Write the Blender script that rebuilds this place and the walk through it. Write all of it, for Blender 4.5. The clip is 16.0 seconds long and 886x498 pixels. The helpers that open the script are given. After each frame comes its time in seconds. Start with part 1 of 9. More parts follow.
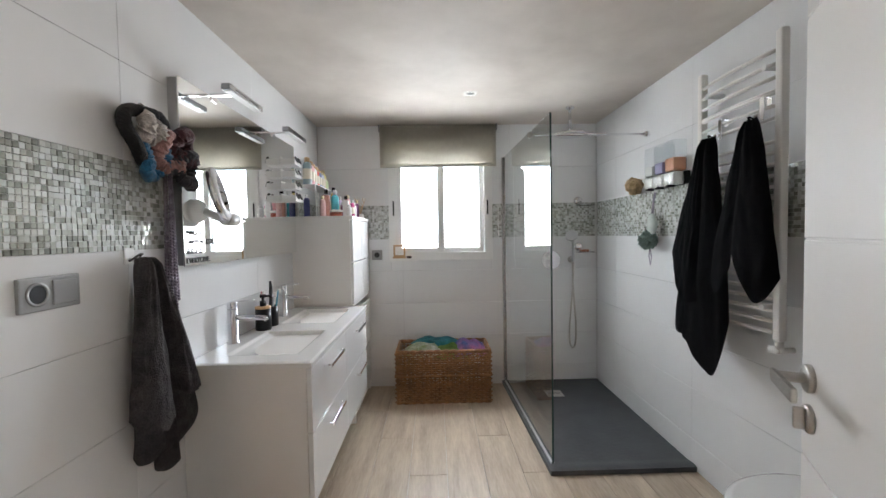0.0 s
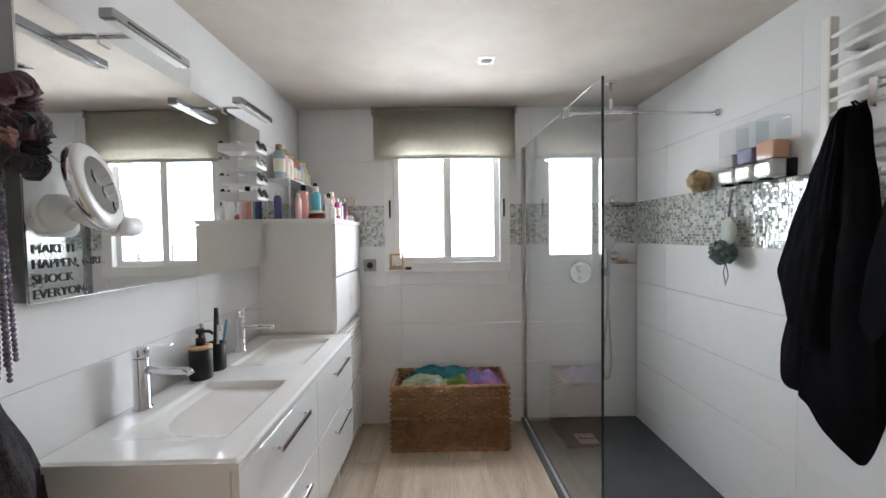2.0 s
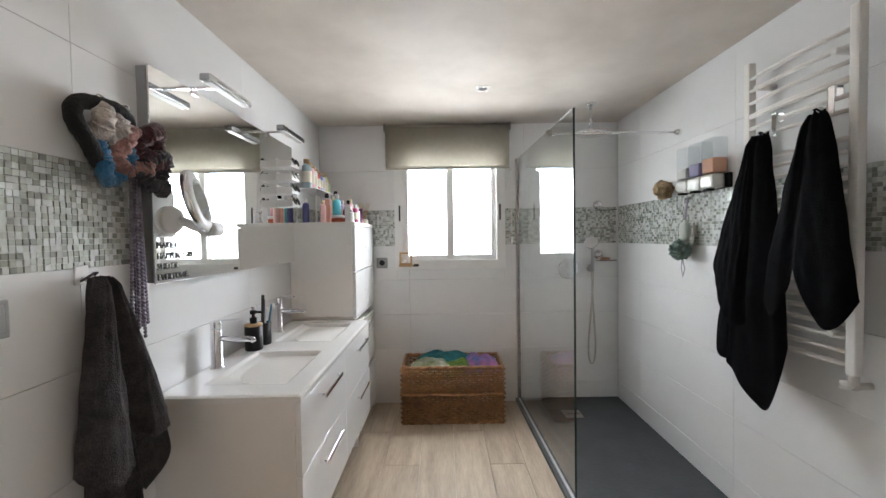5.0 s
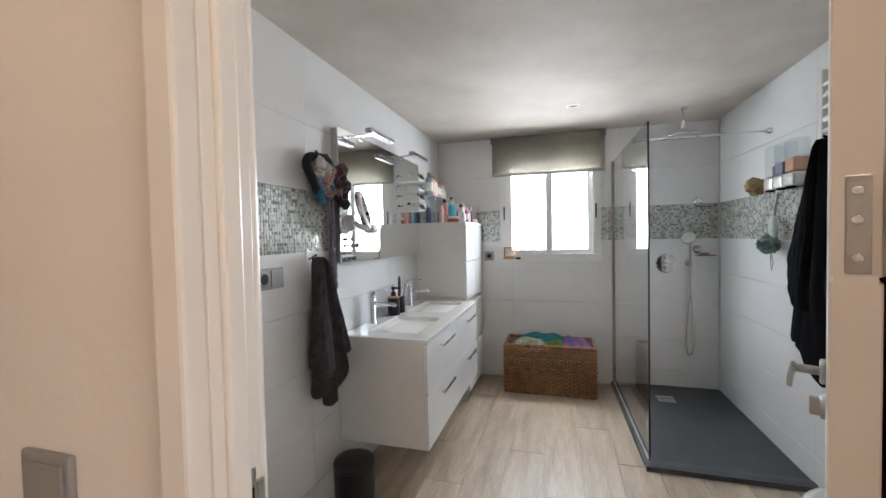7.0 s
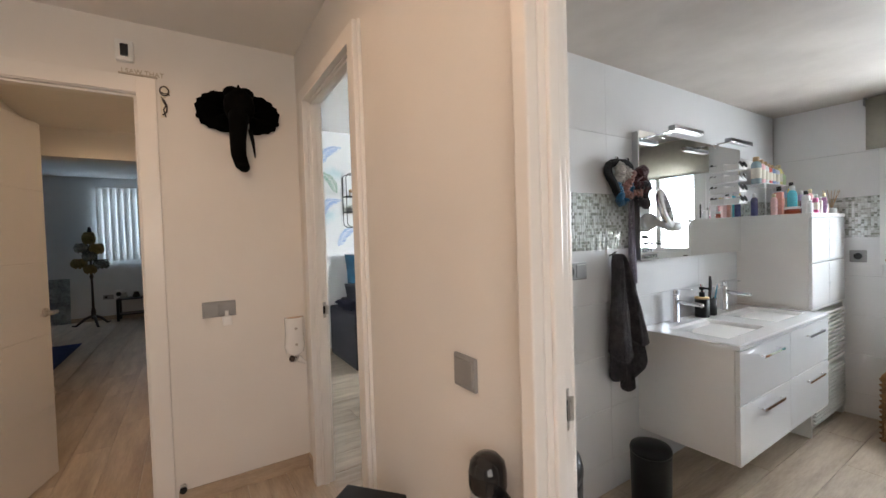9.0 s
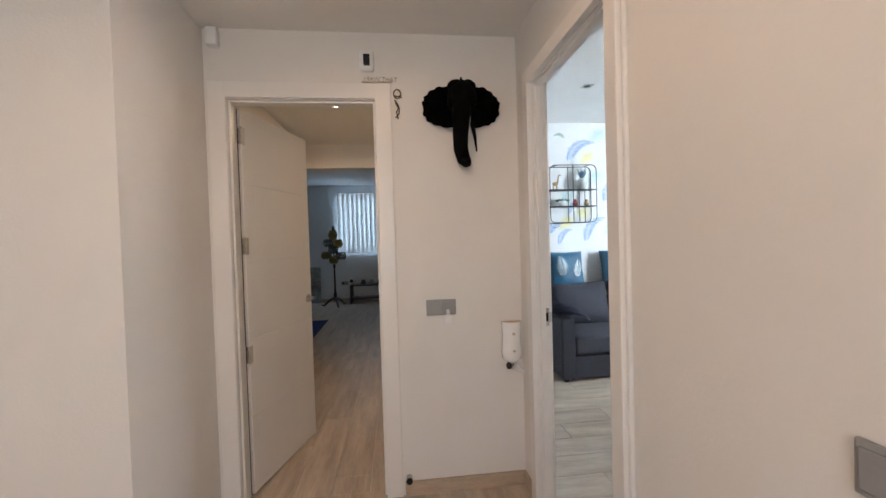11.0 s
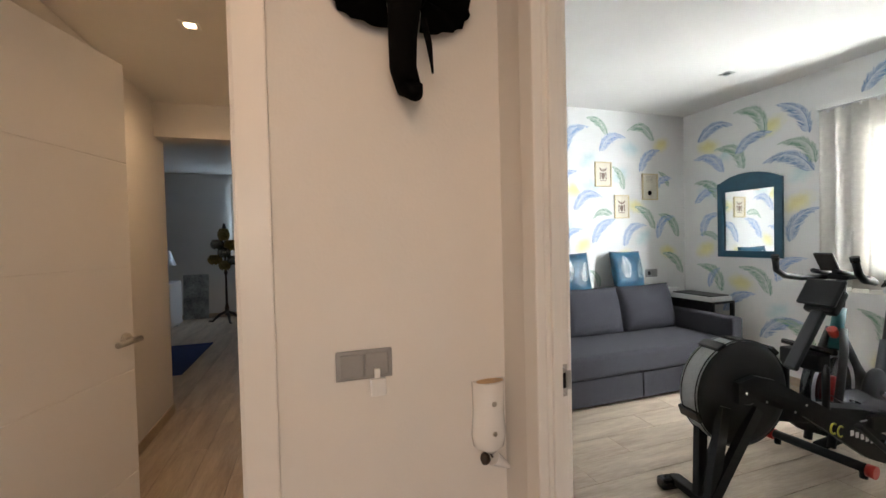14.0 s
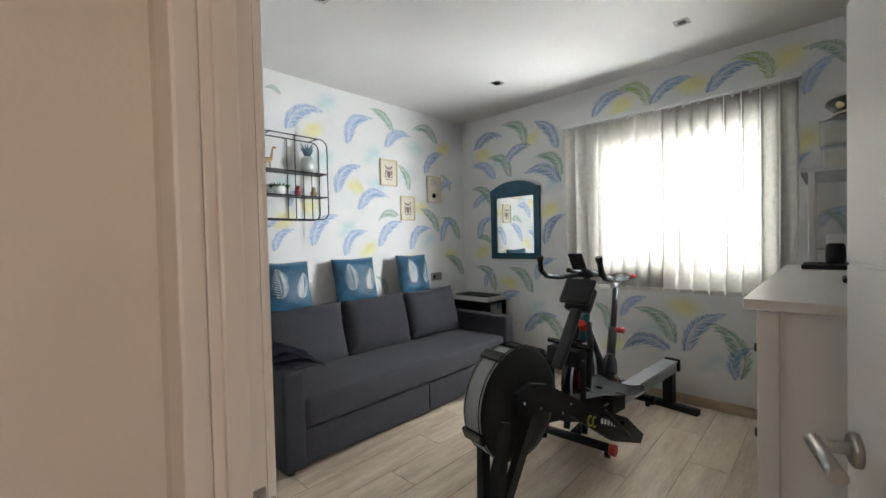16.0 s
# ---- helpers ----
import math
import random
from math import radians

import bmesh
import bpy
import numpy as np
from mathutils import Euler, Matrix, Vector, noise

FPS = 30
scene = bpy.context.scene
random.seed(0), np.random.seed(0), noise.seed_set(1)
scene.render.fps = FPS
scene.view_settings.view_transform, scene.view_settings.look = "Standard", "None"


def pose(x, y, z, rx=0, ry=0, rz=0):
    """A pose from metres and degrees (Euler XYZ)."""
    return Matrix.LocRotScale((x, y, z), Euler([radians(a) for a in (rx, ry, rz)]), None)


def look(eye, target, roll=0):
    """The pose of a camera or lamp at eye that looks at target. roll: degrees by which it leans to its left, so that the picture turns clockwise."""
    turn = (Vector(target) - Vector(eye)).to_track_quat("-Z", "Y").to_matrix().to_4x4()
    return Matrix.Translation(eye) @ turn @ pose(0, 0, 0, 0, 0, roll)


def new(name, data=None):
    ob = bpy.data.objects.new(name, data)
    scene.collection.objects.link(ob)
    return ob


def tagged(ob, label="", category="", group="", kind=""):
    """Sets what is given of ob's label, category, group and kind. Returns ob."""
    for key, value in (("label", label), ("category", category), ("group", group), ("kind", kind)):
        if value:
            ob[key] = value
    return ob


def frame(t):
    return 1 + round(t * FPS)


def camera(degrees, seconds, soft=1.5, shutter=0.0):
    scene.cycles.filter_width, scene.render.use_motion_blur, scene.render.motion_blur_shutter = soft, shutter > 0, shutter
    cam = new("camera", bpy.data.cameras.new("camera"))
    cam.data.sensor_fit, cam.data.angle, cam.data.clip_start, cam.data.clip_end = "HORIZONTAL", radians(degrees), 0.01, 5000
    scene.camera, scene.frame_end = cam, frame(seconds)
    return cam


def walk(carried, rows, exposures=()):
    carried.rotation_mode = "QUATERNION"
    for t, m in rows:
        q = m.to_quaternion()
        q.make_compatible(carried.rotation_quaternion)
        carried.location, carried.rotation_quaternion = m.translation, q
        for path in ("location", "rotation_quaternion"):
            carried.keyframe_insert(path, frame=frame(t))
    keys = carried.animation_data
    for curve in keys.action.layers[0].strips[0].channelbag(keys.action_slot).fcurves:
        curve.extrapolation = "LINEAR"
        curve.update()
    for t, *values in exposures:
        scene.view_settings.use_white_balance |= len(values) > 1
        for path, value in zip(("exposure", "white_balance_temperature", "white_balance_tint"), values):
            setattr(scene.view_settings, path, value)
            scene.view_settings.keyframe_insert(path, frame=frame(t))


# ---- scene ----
import itertools
cam = camera(95.5, 16.0)
PATH = [
    (0, (0.095, 0.111, 1.26), (0.134, 2.109, 1.188), -1.0),
    (0.5, (0.106, 0.28, 1.259), (0.136, 2.278, 1.188), -1.0),
    (1, (0.118, 0.428, 1.267), (0.139, 2.427, 1.196), -0.9),
    (1.5, (0.121, 0.57, 1.284), (0.134, 2.569, 1.213), -0.8),
    (2, (0.09, 0.696, 1.301), (0.108, 2.695, 1.231), -0.8),
    (2.5, (0.064, 0.776, 1.327), (0.083, 2.774, 1.253), -0.8),
    (3, (0.057, 0.794, 1.34), (0.078, 2.793, 1.267), -0.9),
    (5.5, (0.103, 0.152, 1.283), (0.079, 2.152, 1.227), -0.9),
    (6, (0.117, -0.003, 1.275), (0.006, 1.994, 1.224), -1.0),
    (6.5, (0.162, -0.122, 1.268), (-0.118, 1.858, 1.216), -1.1),
    (7, (0.247, -0.204, 1.286), (-0.317, 1.714, 1.224), -1.2),
    (7.5, (0.314, -0.261, 1.287), (-0.597, 1.519, 1.23), -1.4),
    (8, (0.389, -0.327, 1.297), (-0.841, 1.249, 1.24), -1.7),
    (8.5, (0.42, -0.378, 1.297), (-1.068, 0.957, 1.249), -1.7),
    (9, (0.417, -0.423, 1.309), (-1.272, 0.647, 1.257), -1.8),
    (9.5, (0.392, -0.46, 1.322), (-1.44, 0.342, 1.272), -1.6),
    (10, (0.328, -0.485, 1.328), (-1.597, 0.056, 1.281), -1.7),
    (12.5, (-0.432, -0.538, 1.321), (-2.428, -0.404, 1.282), -1.6),
    (13, (-0.606, -0.532, 1.323), (-2.601, -0.393, 1.288), -1.6),
    (13.5, (-0.757, -0.505, 1.324), (-2.735, -0.214, 1.285), -1.5),
    (14, (-0.867, -0.429, 1.316), (-2.767, 0.195, 1.272), -1.4),
    (14.5, (-0.987, -0.305, 1.318), (-2.747, 0.643, 1.271), -1.4),
    (15, (-1.074, -0.196, 1.307), (-2.686, 0.987, 1.265), -1.5),
    (15.5, (-1.16, -0.099, 1.297), (-2.646, 1.24, 1.254), -1.4),
    (16, (-1.241, -0.008, 1.292), (-2.626, 1.435, 1.249), -1.4),
]
walk(cam, [(t, look(eye, target, roll)) for t, eye, target, roll in PATH], [
    (0, 0.05, 6500, 10), (1.5, 0.1, 6500, 10), (3.0, -0.2, 6500, 10), (5.5, 0.15, 6650, 10), (6.5, 0.05, 6550, 10), (8.0, 0.1, 6050, 9), (9.0, 0.15, 6300, 9), (10.0, 0.3, 5650, 6),
    (12.5, 0.35, 5900, 8), (13.5, 0.35, 6250, 9), (14.5, 0.1, 6700, 10), (16, -0.25, 6500, 10)])

# ---------------------------------------------------------------- plan
BX0, BX1, BY0, BY1, BZ = -0.85, 1.44, 0.262, 3.443, 2.155     # bathroom
HX0, HY0, HY1, HZ = -2.0, -1.42, 0.137, 2.385                 # hall
GX0, GX1, GY0, GY1, GZ = -4.225, -0.99, 0.197, 3.46, 2.587     # training room
CX0 = -5.0                                                    # end of the corridor
WINB = (-0.27, 0.56, 1.06, 2.02)                              # bathroom window x0 x1 z0 z1
WING = (-2.72, -1.52, 0.98, 2.12)                             # training room window

# ---------------------------------------------------------------- world and light
world = bpy.data.worlds.new("sky")
scene.world = world
world.use_nodes = True
wn = world.node_tree.nodes
sky = wn.new("ShaderNodeTexSky")
sky.sky_type = 'NISHITA'
sky.sun_disc = False
sky.sun_elevation, sky.sun_rotation = radians(52), radians(150)
world.node_tree.links.new(sky.outputs[0], wn["Background"].inputs[0])
wn["Background"].inputs[1].default_value = 0.15


def lamp(name, kind, m, energy, color, size=None, size_y=None, angle=None):
    data = bpy.data.lights.new(name, kind)
    data.energy, data.color = energy, color
    if kind == 'AREA':
        data.shape, data.size, data.size_y = 'RECTANGLE', size, size_y
    if kind == 'SUN':
        data.angle = radians(angle)
    if kind in ('SPOT', 'POINT'):
        data.shadow_soft_size = size
    if kind == 'SPOT':
        data.spot_size, data.spot_blend = radians(172), 0.35
    ob = new(name, data)
    ob.matrix_world = m
    return ob


lamp("sun", 'SUN', look((0, 0, 0), (0.35, 0.5, -0.78)), 4.0, (1.0, 0.95, 0.88), angle=0.5)
lamp("sky_light_bathroom_window", 'AREA', look((0.145, BY1 + 0.16, 1.46), (0.145, 1.0, 0.45)), 40, (0.91, 0.955, 1.0), 0.75, 0.75)
lamp("sky_light_training_window", 'AREA', look((-2.12, GY1 + 0.2, 1.55), (-2.12, 0, 0.60)), 335, (0.93, 0.97, 1.0), 1.15, 1.1)
lamp("sky_light_far_window", 'AREA', look((-9.30, -1.15, 1.77), (-5, -1.15, 1.5)), 30, (0.60, 0.78, 1.0), 1.2, 1.2)
# warm fill added to brighten the hall, from an unseen opening in the east wall
lamp("hall_fill_light", 'AREA', look((1.63, -0.85, 1.45), (-2.0, -1.3, 0.6)), 16, (1.0, 0.83, 0.69), 1.25, 1.15)
lamp("hall_spot", 'SPOT', look((0.25, -0.80, HZ - 0.01), (0.25, -0.80, 0)), 31, (1.0, 0.64, 0.41), size=0.06)
lamp("hall_spot", 'SPOT', look((-1.08, -0.58, HZ - 0.01), (-1.08, -0.58, 0)), 8, (1.0, 0.60, 0.34), size=0.05)
lamp("corridor_spot", 'SPOT', look((-3.35, -0.95, HZ - 0.02), (-3.35, -0.95, 0)), 20, (1.0, 0.66, 0.38), size=0.04)


# ---------------------------------------------------------------- materials
def rgb(c):
    return (c[0], c[1], c[2], 1.0)


def surface(name, color, rough=0.5, metal=0.0, var=0.1, scale=8.0, stretch=(1, 1, 1), bump=0.0, bump_scale=60.0, second=None,
            island=False, pieces=0.0, coat=0.0, sheen=0.0, spec=0.5, detail=4.0):
    """A procedural surface: two scales of colour change, uneven gloss and fine relief."""
    m = bpy.data.materials.new(name)
    m.use_nodes = True
    n, l = m.node_tree.nodes, m.node_tree.links
    b = n["Principled BSDF"]
    b.inputs["Metallic"].default_value = metal
    b.inputs["Specular IOR Level"].default_value = spec
    b.inputs["Coat Weight"].default_value = coat
    b.inputs["Sheen Weight"].default_value = sheen
    tc, mp, info = n.new("ShaderNodeTexCoord"), n.new("ShaderNodeMapping"), n.new("ShaderNodeObjectInfo")
    shift = n.new("ShaderNodeVectorMath")
    shift.operation = 'MULTIPLY_ADD'
    l.new(info.outputs["Random"], shift.inputs[0])
    shift.inputs[1].default_value = (17.0, 31.0, 11.0) if pieces else (0, 0, 0)
    l.new(tc.outputs["Object"], shift.inputs[2])
    mp.inputs["Scale"].default_value = stretch
    l.new(shift.outputs[0], mp.inputs["Vector"])
    big, fine = n.new("ShaderNodeTexNoise"), n.new("ShaderNodeTexNoise")
    big.inputs["Scale"].default_value, big.inputs["Detail"].default_value = scale, detail
    fine.inputs["Scale"].default_value, fine.inputs["Detail"].default_value = scale * 7, 3.0
    l.new(mp.outputs[0], big.inputs["Vector"])
    l.new(mp.outputs[0], fine.inputs["Vector"])
    ramp = n.new("ShaderNodeValToRGB")
    dark = [max(0.0, c * (1 - var)) for c in color]
    light = second or [min(0.95, c * (1 + var)) for c in color]
    ramp.color_ramp.elements[0].position, ramp.color_ramp.elements[1].position = 0.3, 0.7
    ramp.color_ramp.elements[0].color, ramp.color_ramp.elements[1].color = rgb(dark), rgb(light)
    l.new(big.outputs["Fac"], ramp.inputs[0])
    mix = n.new("ShaderNodeMix")
    mix.data_type, mix.blend_type = 'RGBA', 'SOFT_LIGHT'
    mix.inputs["Factor"].default_value = min(1.0, var * 2.0)
    l.new(ramp.outputs[0], mix.inputs["A"])
    l.new(fine.outputs["Fac"], mix.inputs["B"])
    out = mix.outputs["Result"]
    if pieces or island:
        hsv = n.new("ShaderNodeHueSaturation")
        mr = n.new("ShaderNodeMapRange")
        mr.inputs["To Min"].default_value, mr.inputs["To Max"].default_value = 1 - (0.12 if island else pieces), 1 + (0.12 if island else pieces)
        if island:
            geo = n.new("ShaderNodeNewGeometry")
            l.new(geo.outputs["Random Per Island"], mr.inputs["Value"])
        else:
            l.new(info.outputs["Random"], mr.inputs["Value"])
        l.new(mr.outputs[0], hsv.inputs["Value"])
        l.new(out, hsv.inputs["Color"])
        out = hsv.outputs[0]
    l.new(out, b.inputs["Base Color"])
    rr = n.new("ShaderNodeMapRange")
    rr.inputs["To Min"].default_value, rr.inputs["To Max"].default_value = max(0.02, rough * 0.82), min(1.0, rough * 1.18)
    l.new(fine.outputs["Fac"], rr.inputs["Value"])
    l.new(rr.outputs[0], b.inputs["Roughness"])
    if bump:
        bn, bp = n.new("ShaderNodeTexNoise"), n.new("ShaderNodeBump")
        bn.inputs["Scale"].default_value, bn.inputs["Detail"].default_value = bump_scale, 4.0
        l.new(mp.outputs[0], bn.inputs["Vector"])
        l.new(bn.outputs["Fac"], bp.inputs["Height"])
        bp.inputs["Strength"].default_value, bp.inputs["Distance"].default_value = bump, 0.01
        l.new(bp.outputs[0], b.inputs["Normal"])
    return m


def glass_mat(name, color=(1, 1, 1), rough=0.0, ior=1.45):
    m = bpy.data.materials.new(name)
    m.use_nodes = True
    b = m.node_tree.nodes["Principled BSDF"]
    b.inputs["Base Color"].default_value = rgb(color)
    b.inputs["Transmission Weight"].default_value, b.inputs["Roughness"].default_value, b.inputs["IOR"].default_value = 1.0, rough, ior
    return m


def pane_mat(name, tint=(0.9, 0.96, 0.94), gloss=0.07):
    """Thin clear sheet: straight through, with a weak clear reflection."""
    m = bpy.data.materials.new(name)
    m.use_nodes = True
    n, l = m.node_tree.nodes, m.node_tree.links
    n.remove(n["Principled BSDF"])
    tr, gl, mx = n.new("ShaderNodeBsdfTransparent"), n.new("ShaderNodeBsdfGlossy"), n.new("ShaderNodeMixShader")
    tr.inputs[0].default_value = rgb(tint)
    gl.inputs["Roughness"].default_value = 0.02
    mx.inputs[0].default_value = gloss
    l.new(tr.outputs[0], mx.inputs[1])
    l.new(gl.outputs[0], mx.inputs[2])
    l.new(mx.outputs[0], n["Material Output"].inputs[0])
    return m


def glow(name, color, strength):
    m = bpy.data.materials.new(name)
    m.use_nodes = True
    b = m.node_tree.nodes["Principled BSDF"]
    b.inputs["Base Color"].default_value = rgb(color)
    b.inputs["Emission Color"].default_value, b.inputs["Emission Strength"].default_value = rgb(color), strength
    return m


def cloth_through(name, color, share=0.5):
    """Woven blind that lets light through."""
    m = surface(name, color, 0.9, var=0.06, scale=30, bump=0.2, bump_scale=400)
    n, l = m.node_tree.nodes, m.node_tree.links
    t, mx = n.new("ShaderNodeBsdfTranslucent"), n.new("ShaderNodeMixShader")
    t.inputs[0].default_value = rgb(color)
    mx.inputs[0].default_value = share
    l.new(n["Principled BSDF"].outputs[0], mx.inputs[1])
    l.new(t.outputs[0], mx.inputs[2])
    l.new(mx.outputs[0], n["Material Output"].inputs[0])
    return m


def mosaic_mat(name, island):
    m = bpy.data.materials.new(name)
    m.use_nodes = True
    n, l = m.node_tree.nodes, m.node_tree.links
    b = n["Principled BSDF"]
    if island:
        src = n.new("ShaderNodeNewGeometry").outputs["Random Per Island"]
    else:
        src = n.new("ShaderNodeObjectInfo").outputs["Random"]
    ramp = n.new("ShaderNodeValToRGB")
    e = ramp.color_ramp.elements
    ramp.color_ramp.interpolation = 'CONSTANT'
    e[0].position, e[0].color = 0.0, (0.32, 0.335, 0.30, 1)
    e[1].position, e[1].color = 0.86, (0.82, 0.85, 0.84, 1)
    for p, c in ((0.16, (0.53, 0.545, 0.505, 1)), (0.32, (0.71, 0.735, 0.715, 1)), (0.48, (0.44, 0.45, 0.40, 1)), (0.60, (0.78, 0.82, 0.79, 1)), (0.72, (0.62, 0.64, 0.61, 1))):
        k = e.new(p)
        k.color = c
    l.new(src, ramp.inputs[0])
    noi, tc, mx = n.new("ShaderNodeTexNoise"), n.new("ShaderNodeTexCoord"), n.new("ShaderNodeMix")
    noi.inputs["Scale"].default_value = 160
    l.new(tc.outputs["Object"], noi.inputs["Vector"])
    mx.data_type, mx.blend_type = 'RGBA', 'SOFT_LIGHT'
    mx.inputs["Factor"].default_value = 0.5
    l.new(ramp.outputs[0], mx.inputs["A"])
    l.new(noi.outputs["Fac"], mx.inputs["B"])
    l.new(mx.outputs["Result"], b.inputs["Base Color"])
    b.inputs["Roughness"].default_value = 0.12
    b.inputs["Metallic"].default_value = 0.22
    return m


M_TILE = surface("white_glazed_tile", (0.80, 0.805, 0.81), 0.10, var=0.02, scale=3, bump=0.03, bump_scale=6, pieces=0.015)
M_GROUT = surface("grout", (0.66, 0.66, 0.64), 0.8, var=0.1, scale=20)
M_MOS = mosaic_mat("glass_mosaic", False)
M_MOSJ = mosaic_mat("glass_mosaic_field", True)
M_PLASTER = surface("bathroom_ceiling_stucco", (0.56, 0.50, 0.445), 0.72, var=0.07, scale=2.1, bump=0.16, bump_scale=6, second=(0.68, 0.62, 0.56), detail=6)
M_WALL = surface("matt_white_wall_paint", (0.78, 0.755, 0.72), 0.75, var=0.025, scale=2, bump=0.08, bump_scale=90)
M_GWALL = surface("white_wall_paint", (0.80, 0.80, 0.79), 0.7, var=0.03, scale=2, bump=0.06, bump_scale=90)
M_CEIL = surface("white_ceiling_paint", (0.76, 0.74, 0.71), 0.55, var=0.03, scale=1.5, bump=0.05, bump_scale=30)
M_PLANK = surface("wood_effect_porcelain", (0.52, 0.41, 0.305), 0.38, var=0.22, scale=2.2, stretch=(7, 0.9, 7), bump=0.05, bump_scale=20, second=(0.61, 0.51, 0.395), pieces=0.07, detail=7)
M_PLANKX = surface("wood_effect_porcelain_across", (0.52, 0.41, 0.305), 0.38, var=0.22, scale=2.2, stretch=(0.9, 7, 7), bump=0.05, bump_scale=20, second=(0.61, 0.51, 0.395), pieces=0.07, detail=7)
M_SKIRT = surface("wood_effect_skirting", (0.47, 0.37, 0.27), 0.4, var=0.15, scale=3, stretch=(2, 2, 9))
M_LACQ = surface("white_satin_lacquer", (0.80, 0.78, 0.75), 0.32, var=0.015, scale=3, bump=0.02, bump_scale=40)
M_GLOSS = surface("white_gloss_front", (0.82, 0.82, 0.82), 0.08, var=0.012, scale=3)
M_CARC = surface("white_melamine", (0.79, 0.775, 0.75), 0.4, var=0.02, scale=4)
M_CERAM = surface("white_ceramic", (0.86, 0.86, 0.85), 0.05, var=0.01, scale=3, coat=0.5)
M_CHROME = surface("chrome", (0.80, 0.80, 0.82), 0.06, 1.0, var=0.03)
M_SATINCHROME = surface("satin_chrome", (0.40, 0.40, 0.41), 0.16, 1.0, var=0.03)
M_ACRYL = pane_mat("acrylic_pane", (0.93, 0.945, 0.95))
M_STEEL = surface("brushed_nickel", (0.56, 0.54, 0.51), 0.28, 1.0, var=0.02, scale=150, stretch=(1, 1, 6))
M_GREYP = surface("grey_switch_plastic", (0.30, 0.30, 0.30), 0.42, 0.15, var=0.04, scale=20)
M_TRAY = surface("slate_shower_tray", (0.065, 0.070, 0.075), 0.55, var=0.15, scale=6, bump=0.25, bump_scale=45)
M_GLASS = glass_mat("clear_screen_glass", (0.955, 0.985, 0.975), 0.0, 1.5)
M_WPANE = glass_mat("window_pane", (0.98, 0.99, 0.99), 0.0, 1.45)
M_MIRROR = surface("mirror_silver", (0.90, 0.91, 0.90), 0.012, 1.0, var=0.0)
M_BLACK = surface("black_plastic", (0.006, 0.006, 0.007), 0.42, var=0.15, scale=10, bump=0.04, bump_scale=200, spec=0.32)
M_BLKGLOSS = surface("black_gloss", (0.012, 0.012, 0.013), 0.12, var=0.1, scale=6)
M_CARVED = surface("black_painted_wood", (0.0018, 0.0017, 0.0017), 0.8, spec=0.08, var=0.2, scale=14, bump=0.25, bump_scale=40)
M_TOWEL = surface("black_terry", (0.0060, 0.0065, 0.0100), 0.97, spec=0.15, var=0.3, scale=40, bump=0.7, bump_scale=300, sheen=0.02)
M_TOWELG = surface("charcoal_terry", (0.098, 0.088, 0.094), 0.95, spec=0.2, var=0.35, scale=26, bump=0.8, bump_scale=260, sheen=0.10)
M_WICKER = surface("willow_wicker", (0.31, 0.155, 0.066), 0.42, var=0.45, scale=22, bump=0.2, bump_scale=90, island=True)
M_RATTAN = surface("white_rattan", (0.74, 0.72, 0.68), 0.6, var=0.08, scale=30, bump=0.2, bump_scale=120)
M_BLIND = cloth_through("beige_roller_fabric", (0.50, 0.47, 0.40), 0.35)
M_VBLIND = cloth_through("white_vertical_slat_fabric", (0.72, 0.69, 0.64), 0.0055)
M_PVC = surface("white_window_profile", (0.82, 0.82, 0.81), 0.3, var=0.015, scale=5)
M_SOFA = surface("dark_grey_weave", (0.030, 0.029, 0.038), 0.92, var=0.18, scale=60, bump=0.5, bump_scale=500, sheen=0.04)
M_TEAL = surface("petrol_blue_paint", (0.012, 0.075, 0.12), 0.4, var=0.15, scale=12)
M_SATIN = surface("petrol_satin", (0.007, 0.062, 0.115), 0.42, var=0.4, scale=9, bump=0.35, bump_scale=22, sheen=0.05)
M_SILVER = surface("silver_foil_print", (0.58, 0.60, 0.58), 0.4, 0.6, var=0.15, scale=30)
M_WHITEP = surface("white_plastic", (0.80, 0.80, 0.79), 0.3, var=0.02, scale=6)
M_ALU = surface("anodised_aluminium", (0.55, 0.56, 0.58), 0.32, 0.9, var=0.06, scale=6)
M_RED = surface("red_plastic", (0.45, 0.03, 0.02), 0.35, var=0.1, scale=10)
M_GOLD = surface("pale_gold", (0.66, 0.56, 0.36), 0.3, 0.7, var=0.08, scale=20)
M_PAPER = surface("cream_paper", (0.74, 0.69, 0.58), 0.8, var=0.06, scale=12)
M_WOOD = surface("light_bamboo", (0.48, 0.31, 0.16), 0.45, var=0.15, scale=8, stretch=(8, 8, 1))
M_PALEWOOD = surface("limed_wood", (0.50, 0.45, 0.37), 0.6, var=0.12, scale=20)
M_DKWOOD = surface("dark_wood", (0.035, 0.022, 0.015), 0.4, var=0.3, scale=8, stretch=(5, 5, 1))
M_CLEAR = glass_mat("clear_acrylic", (0.95, 0.96, 0.97), 0.02)
M_FROST = glass_mat("acrylic_sheet", (0.96, 0.965, 0.97), 0.04, 1.3)
M_DOWN = glow("warm_lamp_lens", (1.0, 0.72, 0.42), 14)
M_RUG = surface("royal_blue_rug", (0.010, 0.035, 0.16), 0.95, var=0.2, scale=20, bump=0.5, bump_scale=300)


